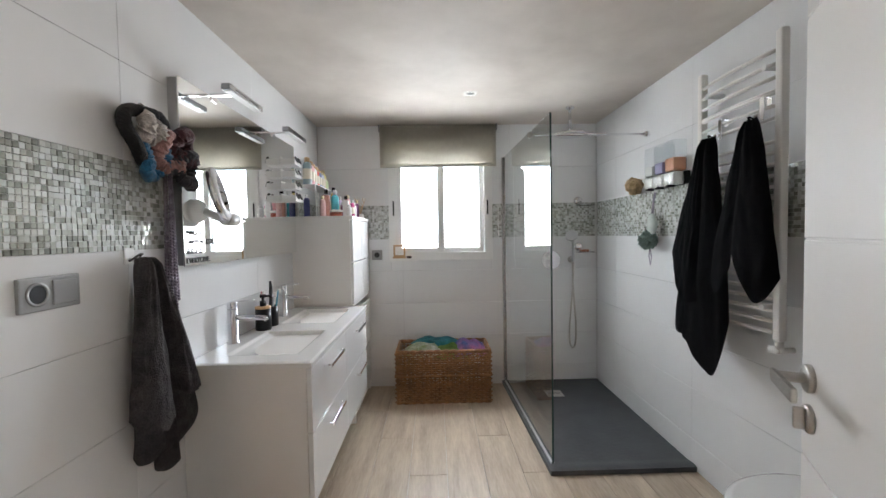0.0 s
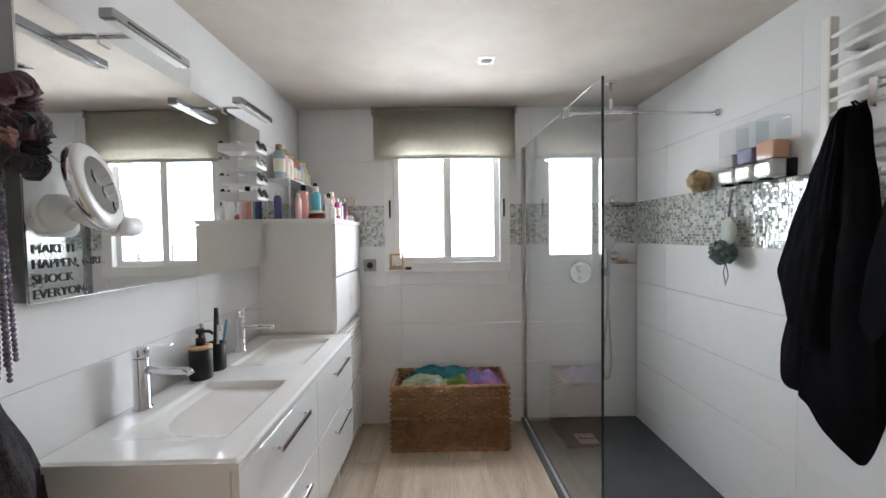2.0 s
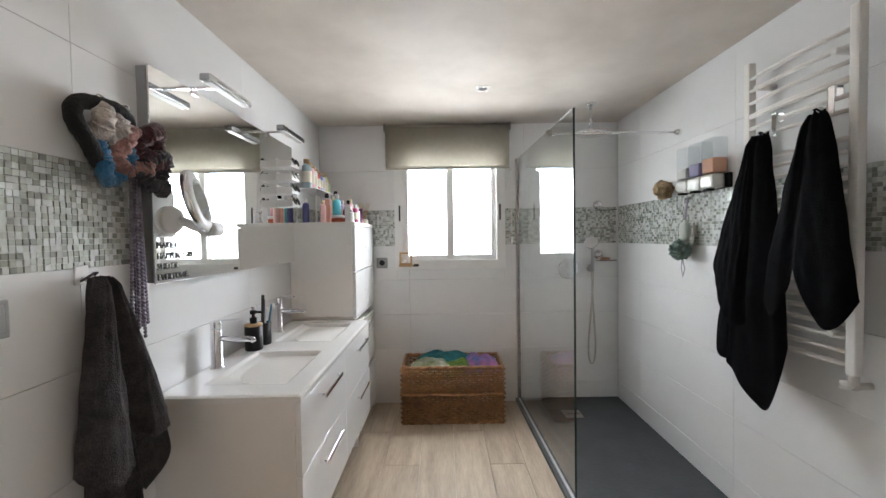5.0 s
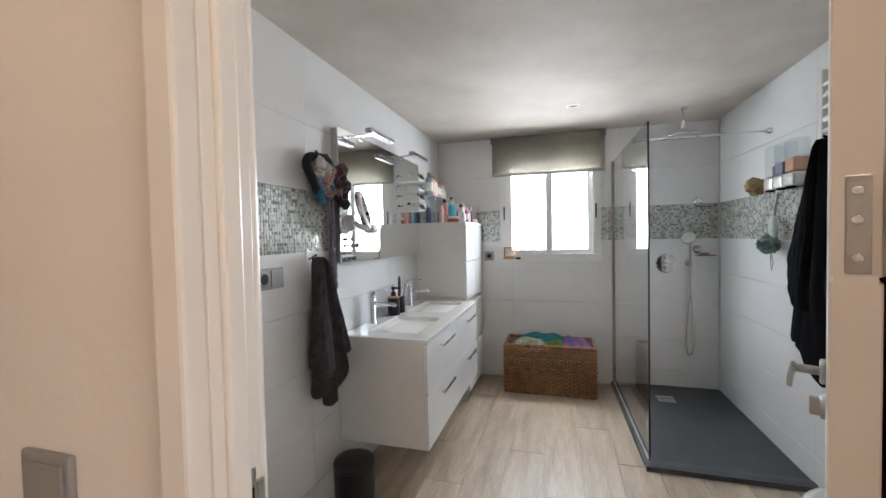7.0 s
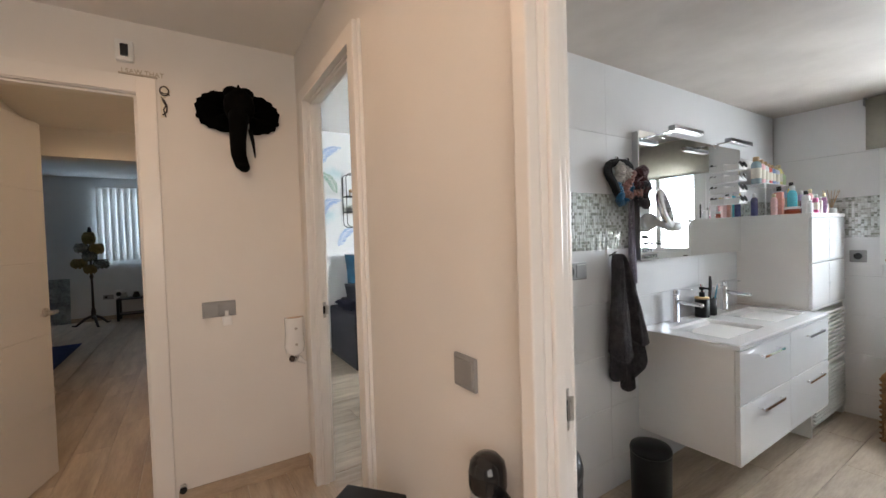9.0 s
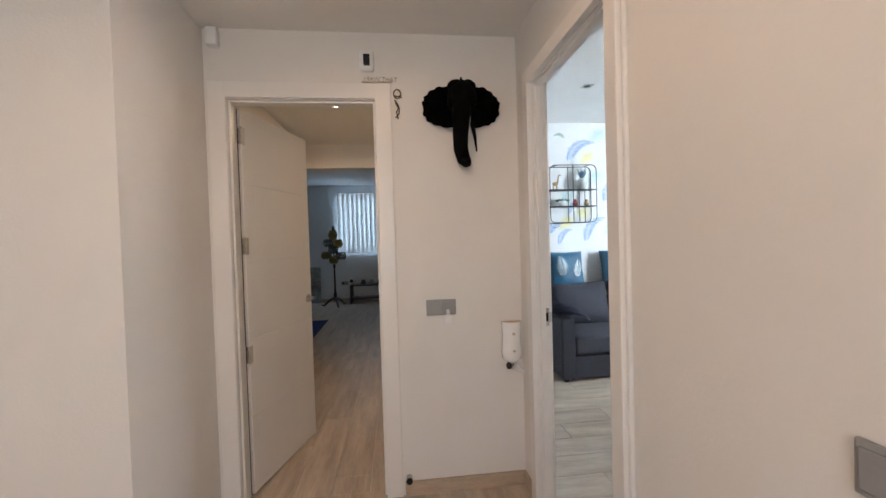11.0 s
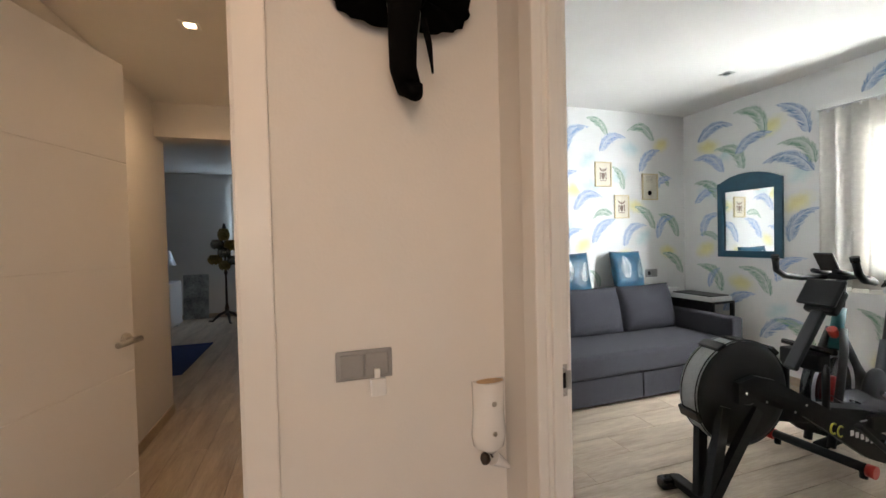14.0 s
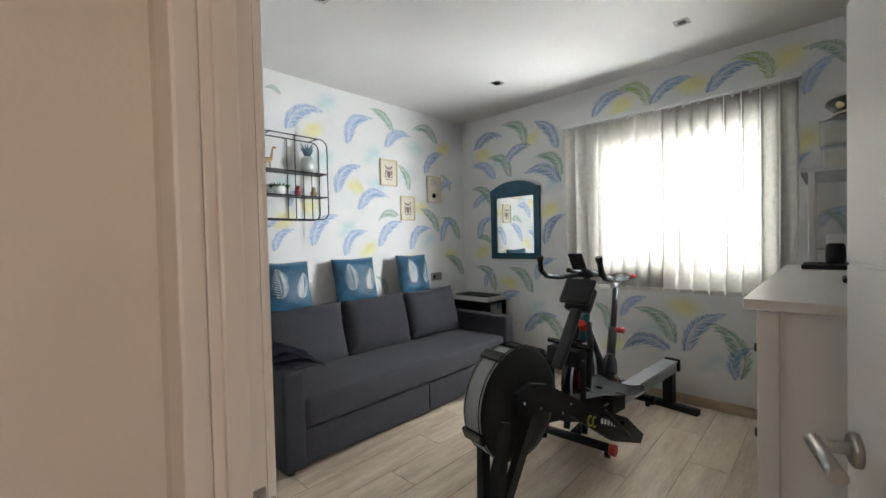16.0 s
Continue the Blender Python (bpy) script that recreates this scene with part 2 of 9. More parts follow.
# ---------------------------------------------------------------- mesh helpers
def box(bm, x0, x1, y0, y1, z0, z1, bevel=0.0, m=None, seg=2):
    """A box, its edges rounded by bevel, placed by m."""
    t = bmesh.new()
    r = bmesh.ops.create_cube(t, size=1)
    bmesh.ops.scale(t, vec=(abs(x1 - x0), abs(y1 - y0), abs(z1 - z0)), verts=r["verts"])
    if bevel > 0:
        bmesh.ops.bevel(t, geom=t.edges[:], offset=bevel, segments=seg, profile=0.6, affect='EDGES')
    bmesh.ops.translate(t, vec=((x0 + x1) / 2, (y0 + y1) / 2, (z0 + z1) / 2), verts=t.verts)
    return weld(bm, t, m)


def weld(bm, t, m=None):
    if m is not None:
        t.transform(m)
    at = {}
    for v in t.verts:
        at[v] = bm.verts.new(v.co)
    for f in t.faces:
        g = bm.faces.new([at[v] for v in f.verts])
        g.smooth = f.smooth
    t.free()
    return bm


def rings(bm, loops, closed=True, caps=True, smooth=True):
    """Skin from loop to loop of points."""
    made = [[bm.verts.new(p) for p in lp] for lp in loops]
    for a, b in zip(made, made[1:]):
        n = len(a)
        for k in range(n if closed else n - 1):
            f = bm.faces.new((a[k], a[(k + 1) % n], b[(k + 1) % n], b[k]))
            f.smooth = smooth
    if caps and closed:
        bm.faces.new(made[0][::-1])
        bm.faces.new(made[-1])
    return bm


def rod(bm, p0, p1, r0, r1=None, seg=12, caps=True):
    p0, p1 = Vector(p0), Vector(p1)
    r1 = r0 if r1 is None else r1
    q = (p1 - p0).to_track_quat('Z', 'Y')
    lp = []
    for p, r in ((p0, r0), (p1, r1)):
        lp.append([p + q @ Vector((r * math.cos(a), r * math.sin(a), 0)) for a in [2 * math.pi * k / seg for k in range(seg)]])
    return rings(bm, lp, caps=caps)


def tube(bm, pts, r, seg=8, closed=False):
    """A round tube along a line of points."""
    pts = [Vector(p) for p in pts]
    lp, n = [], len(pts)
    up = None
    for i, p in enumerate(pts):
        a = pts[(i - 1) % n] if (i or closed) else pts[0]
        b = pts[(i + 1) % n] if (i < n - 1 or closed) else pts[-1]
        d = (b - a).normalized()
        if up is None:
            up = d.orthogonal().normalized()
        side = d.cross(up).normalized()
        up = side.cross(d).normalized()
        rad = r[i] if isinstance(r, (list, tuple)) else r
        lp.append([p + rad * (math.cos(t) * up + math.sin(t) * side) for t in [2 * math.pi * k / seg for k in range(seg)]])
    if closed:
        lp.append(lp[0])
    return rings(bm, lp, caps=not closed)


def lathe(bm, profile, centre=(0, 0, 0), seg=20, m=None, caps=True):
    """A turned shape: profile of (radius, height)."""
    t = bmesh.new()
    rings(t, [[(r * math.cos(2 * math.pi * k / seg), r * math.sin(2 * math.pi * k / seg), z) for k in range(seg)] for r, z in profile], caps=caps)
    return weld(bm, t, (m if m is not None else Matrix.Identity(4)) @ Matrix.Translation(centre) if m is not None else Matrix.Translation(centre))


def blob(bm, centre, rx, ry, rz, wob=0.0, seg=14, freq=3.0, seed=0.0):
    """A rounded lump with an uneven skin."""
    t = bmesh.new()
    bmesh.ops.create_uvsphere(t, u_segments=seg, v_segments=max(6, seg // 2 + 2), radius=1)
    for v in t.verts:
        k = 1 + wob * noise.noise(v.co * freq + Vector((seed, seed * 1.7, 0)))
        v.co = Vector((v.co.x * rx, v.co.y * ry, v.co.z * rz)) * k
    for f in t.faces:
        f.smooth = True
    return weld(bm, t, Matrix.Translation(centre))


def slab(bm, outline, z0, z1, m=None):
    """A flat plate from an outline in x, y between two heights."""
    t = bmesh.new()
    rings(t, [[(x, y, z0) for x, y in outline], [(x, y, z1) for x, y in outline]], smooth=False)
    return weld(bm, t, m)


def sheet(bm, fn, nu, nv, thick=0.0):
    """A surface fn(u, v), u and v from 0 to 1, given a thickness."""
    g = [[bm.verts.new(fn(i / nu, j / nv)) for i in range(nu + 1)] for j in range(nv + 1)]
    fs = []
    for j in range(nv):
        for i in range(nu):
            f = bm.faces.new((g[j][i], g[j][i + 1], g[j + 1][i + 1], g[j + 1][i]))
            f.smooth = True
            fs.append(f)
    if thick:
        bmesh.ops.solidify(bm, geom=fs, thickness=thick)
    return bm


BASE = {}


def thing(name, at=(0, 0, 0), label="", category="", group="", rz=0.0, kind=""):
    """A thing: an Empty at its base. Its parts are given in world metres."""
    ob = new(name)
    ob.empty_display_size = 0.05
    ob.matrix_world = pose(at[0], at[1], at[2], 0, 0, rz)
    BASE[ob] = pose(at[0], at[1], at[2], 0, 0, rz)
    return tagged(ob, label, category, group, kind)


def part(name, bm, material, parent=None, label=""):
    """Links a bmesh, in world metres, as one mesh under a thing or a part."""
    root = parent
    while root is not None and root.parent is not None:
        root = root.parent
    if root is not None and root in BASE:
        bm.transform(BASE[root].inverted())
    bmesh.ops.recalc_face_normals(bm, faces=bm.faces)
    data = bpy.data.meshes.new(name)
    bm.to_mesh(data)
    bm.free()
    data.materials.append(material)
    ob = new(name, data)
    if parent is not None:
        ob.parent = parent
    if label:
        ob["label"] = label
    return ob


def setting(name, bm, material, label="", category=""):
    ob = part(name, bm, material)
    return tagged(ob, label, category, "", "structure")


def B(*a, **k):
    return box(bmesh.new(), *a, **k)


def bxs(*rows, bevel=0.0):
    bm = bmesh.new()
    for r in rows:
        box(bm, *r, bevel=bevel)
    return bm


# ---------------------------------------------------------------- shell
def wall_with_holes(name, axis, a, b, lo, hi, z0, z1, holes, material, label):
    """A wall between planes a and b of an axis, from lo to hi along the other, with holes (lo, hi, z0, z1)."""
    bm = bmesh.new()

    def put(u0, u1, w0, w1):
        if u1 - u0 > 1e-4 and w1 - w0 > 1e-4:
            box(bm, *((u0, u1, a, b, w0, w1) if axis == "y" else (a, b, u0, u1, w0, w1)))

    u = lo
    for h0, h1, w0, w1 in sorted(holes):
        put(u, h0, z0, z1)
        put(h0, h1, z0, w0)
        put(h0, h1, w1, z1)
        u = h1
    put(u, hi, z0, z1)
    return setting(name, bm, material, label, "wall")


DB, DG, DC = (-0.118, 0.535), (-1.757, -1.055), (-1.32, -0.605)    # clear openings: bathroom, training room, corridor
DTOP = 2.047
TOP = 2.70
wall_with_holes("wall_partition", "y", HY1, 0.197, HX0, -0.92, 0, TOP, [(DG[0] - 0.02, DG[1] + 0.02, 0, DTOP + 0.02)], M_WALL, "cream-white painted partition wall with the training room doorway")
wall_with_holes("wall_partition_bath", "y", HY1, 0.207, -0.92, 2.2, 0, TOP, [(DB[0] - 0.02, DB[1] + 0.02, 0, DTOP + 0.02)], M_WALL, "cream-white painted partition wall with the bathroom doorway")
wall_with_holes("wall_corridor_door", "x", HX0 - 0.11, HX0, HY0 - 0.02, HY1, 0, TOP, [(DC[0] - 0.02, DC[1] + 0.02, 0, DTOP + 0.02)], M_WALL, "cream-white painted wall with the corridor doorway")
wall_with_holes("wall_hall_south", "y", HY0 - 0.12, HY0, HX0 - 0.11, -1.355, 0, TOP, [], M_WALL, "cream-white painted hall wall")
wall_with_holes("wall_hall_return", "x", -1.475, -1.355, -2.6, HY0 - 0.12, 0, TOP, [], M_WALL, "painted wall returning from the hall")
wall_with_holes("wall_hall_back", "y", -2.72, -2.6, -1.475, 1.7, 0, TOP, [], M_WALL, "painted back wall of the hall")
# out of view; its opening is added only to let the hall fill in
wall_with_holes("wall_hall_east", "x", 1.6, 1.72, -2.6, HY1, 0, TOP, [(-1.5, -0.2, 0.85, 2.05)], M_WALL, "painted end wall of the hall with an added opening for the fill lamp")
wall_with_holes("wall_bath_left", "x", GX1, BX0 - 0.012, 0.207, BY1, 0, TOP, [], M_GROUT, "tile backing wall between bathroom and training room")
wall_with_holes("wall_bath_right", "x", BX1 + 0.012, BX1 + 0.14, 0.207, BY1 + 0.3, 0, TOP, [], M_GROUT, "tile backing wall beside the shower")
wall_with_holes("wall_outside", "y", BY1 + 0.012, BY1 + 0.28, BX0 - 0.05, BX1 + 0.012, 0, TOP, [WINB], M_GROUT, "outer wall with the bathroom window")
wall_with_holes("wall_training_window", "y", GY1, GY1 + 0.28, GX0 - 0.12, BX0 - 0.05, 0, TOP, [WING], M_GWALL, "white wall with painted palm fronds and a wide window")
wall_with_holes("wall_training_sofa", "x", GX0 - 0.12, GX0, 0.21, GY1, 0, TOP, [], M_GWALL, "white wall with painted palm fronds behind the sofa")
wall_with_holes("wall_training_south", "y", 0.20, 0.21, GX0 - 0.12, HX0, 0, TOP, [], M_GWALL, "white wall of the training room")
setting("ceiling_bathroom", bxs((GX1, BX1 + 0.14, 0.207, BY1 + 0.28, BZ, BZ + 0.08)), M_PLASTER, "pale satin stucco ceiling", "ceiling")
setting("ceiling_hall", bxs((HX0 - 0.11, 1.72, -2.72, 0.25, HZ, HZ + 0.08)), M_CEIL, "white painted hall ceiling", "ceiling")
setting("ceiling_training", bxs((GX0 - 0.12, GX1, 0.197, GY1 + 0.28, GZ, GZ + 0.08)), M_CEIL, "white painted ceiling with small downlights", "ceiling")
setting("roof", bxs((-10.2, 2.4, -6.2, 4.0, 3.2, 3.3)), M_WALL, "flat roof slab", "roof")

# corridor and far room beyond the open door
wall_with_holes("wall_corridor_south", "y", -1.62, -1.50, -4.55, HX0 - 0.11, 0, TOP, [], M_WALL, "white corridor wall")
wall_with_holes("wall_corridor_north", "y", -0.30, 0.20, -4.55, HX0 - 0.11, 0, TOP, [], M_WALL, "white corridor wall")
setting("wall_corridor_lintel", bxs((-4.55, -4.35, -1.5, -0.3, 2.13, TOP)), M_WALL, "painted lintel at the corridor's end", "wall")
setting("ceiling_corridor", bxs((-4.55, HX0 - 0.11, -1.5, -0.3, HZ, HZ + 0.08)), M_CEIL, "white corridor ceiling", "ceiling")
FARX, FARZ = -9.2, 2.62
FWIN = (-1.75, -0.55, 1.12, 2.42)
wall_with_holes("wall_far", "x", FARX - 0.2, FARX, -6.0, 0.6, 0, 3.2, [FWIN], M_GWALL, "grey-white end wall of the far room")
wall_with_holes("wall_far_south", "y", -6.12, -6.0, FARX, -4.55, 0, 3.2, [], M_GWALL, "plain wall of the far room")
wall_with_holes("wall_far_north", "y", 0.6, 0.72, FARX, -4.35, 0, 3.2, [], M_GWALL, "plain wall of the far room")
wall_with_holes("wall_far_east", "x", -4.55, -4.45, -6.0, -1.62, 0, 3.2, [], M_GWALL, "plain wall of the far room")
wall_with_holes("wall_far_east_north", "x", -4.55, -4.45, 0.20, 0.6, 0, 3.2, [], M_GWALL, "plain wall of the far room")
setting("ceiling_far_room", bxs((FARX, -4.55, -6.0, 0.6, FARZ, FARZ + 0.08)), M_CEIL, "white ceiling of the far room", "ceiling")
setting("ground", bxs((-400, 400, -400, 400, -0.62, -0.60)), surface("dry_ground", (0.30, 0.27, 0.22), 0.9, var=0.3, scale=0.5), "dry pale ground outside the house", "ground")


def sky_backdrop(name, x0, x1, y0, y1):
    """Hazy bright sky beyond the windows, bluer higher up."""
    m = bpy.data.materials.new("bright_haze")
    m.use_nodes = True
    n, l = m.node_tree.nodes, m.node_tree.links
    bs = n["Principled BSDF"]
    tc, sep, mr, ramp = n.new("ShaderNodeTexCoord"), n.new("ShaderNodeSeparateXYZ"), n.new("ShaderNodeMapRange"), n.new("ShaderNodeValToRGB")
    l.new(tc.outputs["Object"], sep.inputs[0])
    mr.inputs["From Min"].default_value, mr.inputs["From Max"].default_value = -1.0, 14.0
    l.new(sep.outputs[2], mr.inputs["Value"])
    l.new(mr.outputs[0], ramp.inputs[0])
    ramp.color_ramp.elements[0].color, ramp.color_ramp.elements[1].color = (1.0, 0.985, 0.95, 1), (0.30, 0.56, 1.0, 1)
    l.new(ramp.outputs[0], bs.inputs["Emission Color"])
    bs.inputs["Emission Strength"].default_value = 3.6
    bs.inputs["Base Color"].default_value = (0.6, 0.6, 0.6, 1)
    return setting(name, bxs((x0, x1, y0, y1, -0.6, 45)), m, "bright hazy sky", "sky")


sky_backdrop("backdrop_window_side", -70, 70, 56, 57)
sky_backdrop("backdrop_far_side", -80, -79, -60, 50)

# floors: bed with planks as pieces
def floor_planks(name, x0, x1, y0, y1, along, label, material, width=0.20, length=1.19):
    bed = setting(name, bxs((x0, x1, y0, y1, -0.10, -0.008)), M_GROUT, label, "floor")
    cache = {}
    row, w = 0, (x0 if along == "y" else y0)
    w_end, s, e = (x1, y0, y1) if along == "y" else (y1, x0, x1)
    while w < w_end - 0.01:
        w2 = min(w + width, w_end)
        u = s - (row * 0.397) % length
        while u < e - 0.005:
            a, b = max(u, s), min(u + length, e)
            if b - a > 0.01:
                key = (round(b - a, 3), round(w2 - w, 3))
                if key not in cache:
                    bm = bmesh.new()
                    g = 0.0012
                    if along == "y":
                        box(bm, g, key[1] - g, g, key[0] - g, -0.0075, 0.0, bevel=0.0008, seg=1)
                    else:
                        box(bm, g, key[0] - g, g, key[1] - g, -0.0075, 0.0, bevel=0.0008, seg=1)
                    d = bpy.data.meshes.new("plank")
                    bm.to_mesh(d)
                    bm.free()
                    d.materials.append(material)
                    cache[key] = d
                ob = new("plank", cache[key])
                ob.location = (w, a, 0) if along == "y" else (a, w, 0)
                ob.parent = bed
            u += length
        w, row = w2, row + 1
    return bed


# skirting of wood-effect tile
def skirting(x0, x1, y0, y1):
    setting("baseboard", bxs((x0, x1, y0, y1, 0.0, 0.075), bevel=0.0015), M_SKIRT, "beige wood-effect skirting tile", "baseboard")


skirting(HX0, HX0 + 0.01, DC[1] + 0.095, HY1 - 0.0)
skirting(HX0, DG[0] - 0.095, HY1 - 0.01, HY1)
skirting(DG[1] + 0.095, DB[0] - 0.095, HY1 - 0.01, HY1)
skirting(HX0, -1.355, HY0, HY0 + 0.01)
skirting(GX0 + 0.011, GX1 - 0.011, GY1 - 0.01, GY1)
skirting(GX0, GX0 + 0.01, 0.25, GY1)
skirting(GX1 - 0.01, GX1, 0.25, GY1 - 0.011)
skirting(-4.55, -2.11, -1.50, -1.49)
skirting(FARX, FARX + 0.01, -6.0, 0.6)


# ---------------------------------------------------------------- doors
def casing(name, axis, lo, hi, depth0, depth1, side, proud=0.013, width=0.079):
    """Lining and trim of a doorway: lo to hi clear width, lining from depth0 to depth1, trim on both sides; proud and width: the hall side's trim."""
    t = tagged(new(name), "white lacquered door lining with moulded trim", "door frame", "", "structure")

    def put(nm, u0, u1, d0, d1, z0, z1, bev=0.004):
        bm = B(*((u0, u1, d0, d1, z0, z1) if axis == "y" else (d0, d1, u0, u1, z0, z1)), bevel=bev)
        return part(nm, bm, M_LACQ, t)

    put("jamb", lo - 0.018, lo, depth0, depth1, 0, DTOP + 0.018, 0.002)
    put("jamb", hi, hi + 0.018, depth0, depth1, 0, DTOP + 0.018, 0.002)
    put("head", lo, hi, depth0, depth1, DTOP, DTOP + 0.018, 0.002)
    mid = depth0 + (depth1 - depth0) * (0.42 if side > 0 else 0.70)
    for u0, u1 in ((lo, lo + 0.011), (hi - 0.011, hi)):
        put("stop", u0, u1, mid - 0.014, mid + 0.014, 0, DTOP, 0.004)
    put("stop", lo + 0.011, hi - 0.011, mid - 0.014, mid + 0.014, DTOP - 0.011, DTOP, 0.004)
    for d0, d1, w in ((depth0 - proud, depth0, width), (depth1, depth1 + 0.013, 0.079)):
        put("trim", lo - 0.004 - w, lo - 0.0004, d0, d1, 0, DTOP + 0.004 + w, 0.005)
        put("trim", hi + 0.0004, hi + 0.004 + w, d0, d1, 0, DTOP + 0.004 + w, 0.005)
        put("trim", lo - 0.004, hi + 0.004, d0 + 0.0004, d1 - 0.0004, DTOP + 0.004, DTOP + 0.004 + w, 0.004)
        if d0 < depth0 and side > 0:
            # quirk bead on the outer edge
            put("bead", lo - 0.018 - w, lo - 0.0045 - w, d0 + 0.014, d1, 0, DTOP + 0.004 + w, 0.005)
            put("bead", hi + 0.0045 + w, hi + 0.018 + w, d0 + 0.014, d1, 0, DTOP + 0.004 + w, 0.005)
    return t


casing("door_frame_bathroom", "y", DB[0], DB[1], HY1, 0.207, 1, 0.031, 0.036)
casing("door_frame_training", "y", DG[0], DG[1], HY1, 0.197, 1, 0.029, 0.062)
casing("door_frame_corridor", "x", DC[0], DC[1], HX0 - 0.11, HX0, -1)


def strike_plate(x, y, z, turned=False):
    t = thing("strike_plate", (x, y, z - 0.04), "brushed steel strike plate in the door lining", "strike plate", "strike plates")
    part("plate", bxs((x, x + 0.0025, y - 0.012, y + 0.012, z - 0.042, z + 0.042), bevel=0.001), M_STEEL, t)
    part("lip", bxs((x, x + 0.004, y + 0.012, y + 0.024, z - 0.024, z + 0.024), bevel=0.001), M_STEEL, t)
    part("latch_hole", bxs((x + 0.0024, x + 0.0032, y - 0.007, y + 0.007, z - 0.02, z + 0.02)), M_BLKGLOSS, t)
    for s in (-0.033, 0.033):
        part("screw", lathe(bmesh.new(), [(0.004, 0), (0.003, 0.002)], (0, 0, 0), 8, pose(x + 0.0025, y, z + s, 0, 90, 0)), M_CHROME, t)


strike_plate(DB[0], 0.184, 0.966)
strike_plate(DG[0], 0.182, 0.945)


def lever(t, at, m_leaf, sgn, lock="turn"):
    """A lever handle with its rose and a lock rose, on a leaf; at in the leaf's own axes."""
    u, z = at
    mm = m_leaf
    bm = lathe(bmesh.new(), [(0.026, 0), (0.026, 0.007), (0.023, 0.010)], (0, 0, 0), 24, mm @ pose(u, sgn * 0.0, z, -90 * sgn, 0, 0))
    rose = part("handle_rose", bm, M_STEEL, t)
    bm = bmesh.new()
    rod(bm, mm @ Vector((u, sgn * 0.008, z)), mm @ Vector((u, sgn * 0.053, z)), 0.0095)
    if lock:
        box(bm, u - 0.012, u + 0.106, sgn * 0.053 - 0.005, sgn * 0.053 + 0.005, z - 0.014, z + 0.011, bevel=0.004, m=mm, seg=3)
    else:
        rod(bm, mm @ Vector((u - 0.013, sgn * 0.050, z)), mm @ Vector((u + 0.105, sgn * 0.050, z)), 0.0112, seg=18)
    part("lever", bm, M_STEEL, rose)
    if lock:
        lock_rose(t, u, z, mm, sgn)


def lock_rose(t, u, z, mm, sgn):
    lk = part("lock_rose", lathe(bmesh.new(), [(0.026, 0), (0.026, 0.006), (0.023, 0.009)], (0, 0, 0), 24, mm @ pose(u, 0, z - 0.075, -90 * sgn, 0, 0)), M_STEEL, t)
    bm = bmesh.new()
    box(bm, u - 0.005, u + 0.005, min(0.008 * sgn, 0.026 * sgn), max(0.008 * sgn, 0.026 * sgn), z - 0.095, z - 0.055, bevel=0.003, m=mm)
    part("thumb_turn", bm, M_STEEL, lk)


def door_leaf(name, hinge, tip, label, handle_sides, swing_side):
    """A flush white leaf with shallow grooves from hinge to tip, 35 mm thick."""
    hx, hy = hinge
    ang = math.degrees(math.atan2(tip[1] - hy, tip[0] - hx))
    w = 0.692
    t = thing(name, (hx, hy, 0.008), label, "door", "", ang)
    m = pose(hx, hy, 0, 0, 0, ang)
    bm = bmesh.new()
    zs = [0.008, 0.42, 0.83, 1.24, 1.65, DTOP - 0.004]
    for a, b in zip(zs, zs[1:]):
        box(bm, 0.004, w, -0.0175, 0.0175, a + 0.0022, b - 0.0022, bevel=0.0015, m=m, seg=1)
    box(bm, 0.0042, w - 0.0002, -0.0145, 0.0145, 0.009, DTOP - 0.005, m=m)
    part("leaf", bm, M_LACQ, t)
    for sgn in handle_sides:
        lever(t, (w - 0.046, 0.985 if name == "door_1" else 0.958), m @ pose(0, sgn * 0.0175, 0) @ Matrix.Scale(-1, 4, (1, 0, 0)) @ pose(-2 * (w - 0.046), 0, 0), sgn, "turn" if name == "door_1" else "")
    for z in (0.75, 1.289, 1.90) if name == "door_1" else (0.75, 1.325, 1.90):
        bm = bmesh.new()
        s = swing_side
        rod(bm, m @ Vector((-0.004, s * 0.0235, z - 0.045)), m @ Vector((-0.004, s * 0.0235, z + 0.045)), 0.0065)
        box(bm, 0.002, 0.03, s * 0.0178 - 0.0012, s * 0.0178 + 0.0012, z - 0.045, z + 0.045, m=m)
        hg = part("hinge", bm, M_STEEL, t)
        part("hinge_plate", B(0.0015, 0.0041, -0.010, 0.007, z - 0.044, z + 0.044, bevel=0.0012, m=m), M_STEEL, hg)
        for dz in (-0.030, 0.004, 0.030):
            part("screw", lathe(bmesh.new(), [(0.0048, 0), (0.004, 0.0012), (0.001, 0.0006)], (0, 0, 0), 10, m @ pose(0.0015, -0.001, z + dz, 0, -90, 0)), M_CHROME, hg)
    bm = B(w, w + 0.002, -0.010, 0.010, 0.885, 1.085, bevel=0.0008, m=m)
    plate = part("lock_plate", bm, M_STEEL, t)
    bm = B(w + 0.002, w + 0.010, -0.006, 0.006, 0.975, 1.0, bevel=0.002, m=m)
    part("latch", bm, M_STEEL, plate)
    return t


door_leaf("door_1", (0.497, 0.240), (0.812, 0.853), "white lacquered bathroom door standing open", (1,), -1)
door_leaf("door_2", (-1.035, 0.235), (-1.207, 0.92), "white lacquered training room door standing wide open", (1,), -1)
door_leaf("door_3", (-2.130, -1.322), (-2.79, -1.135), "white lacquered corridor door standing open", (1, -1), -1)

# black strip that paints the shade in the gap beside the corridor door's hinges
setting("door_seal", bxs((-2.1275, -2.1235, -1.345, -1.3195, 0.01, DTOP - 0.01)), M_BLACK, "black strip standing in for shade along the corridor door's hinge side", "seal")

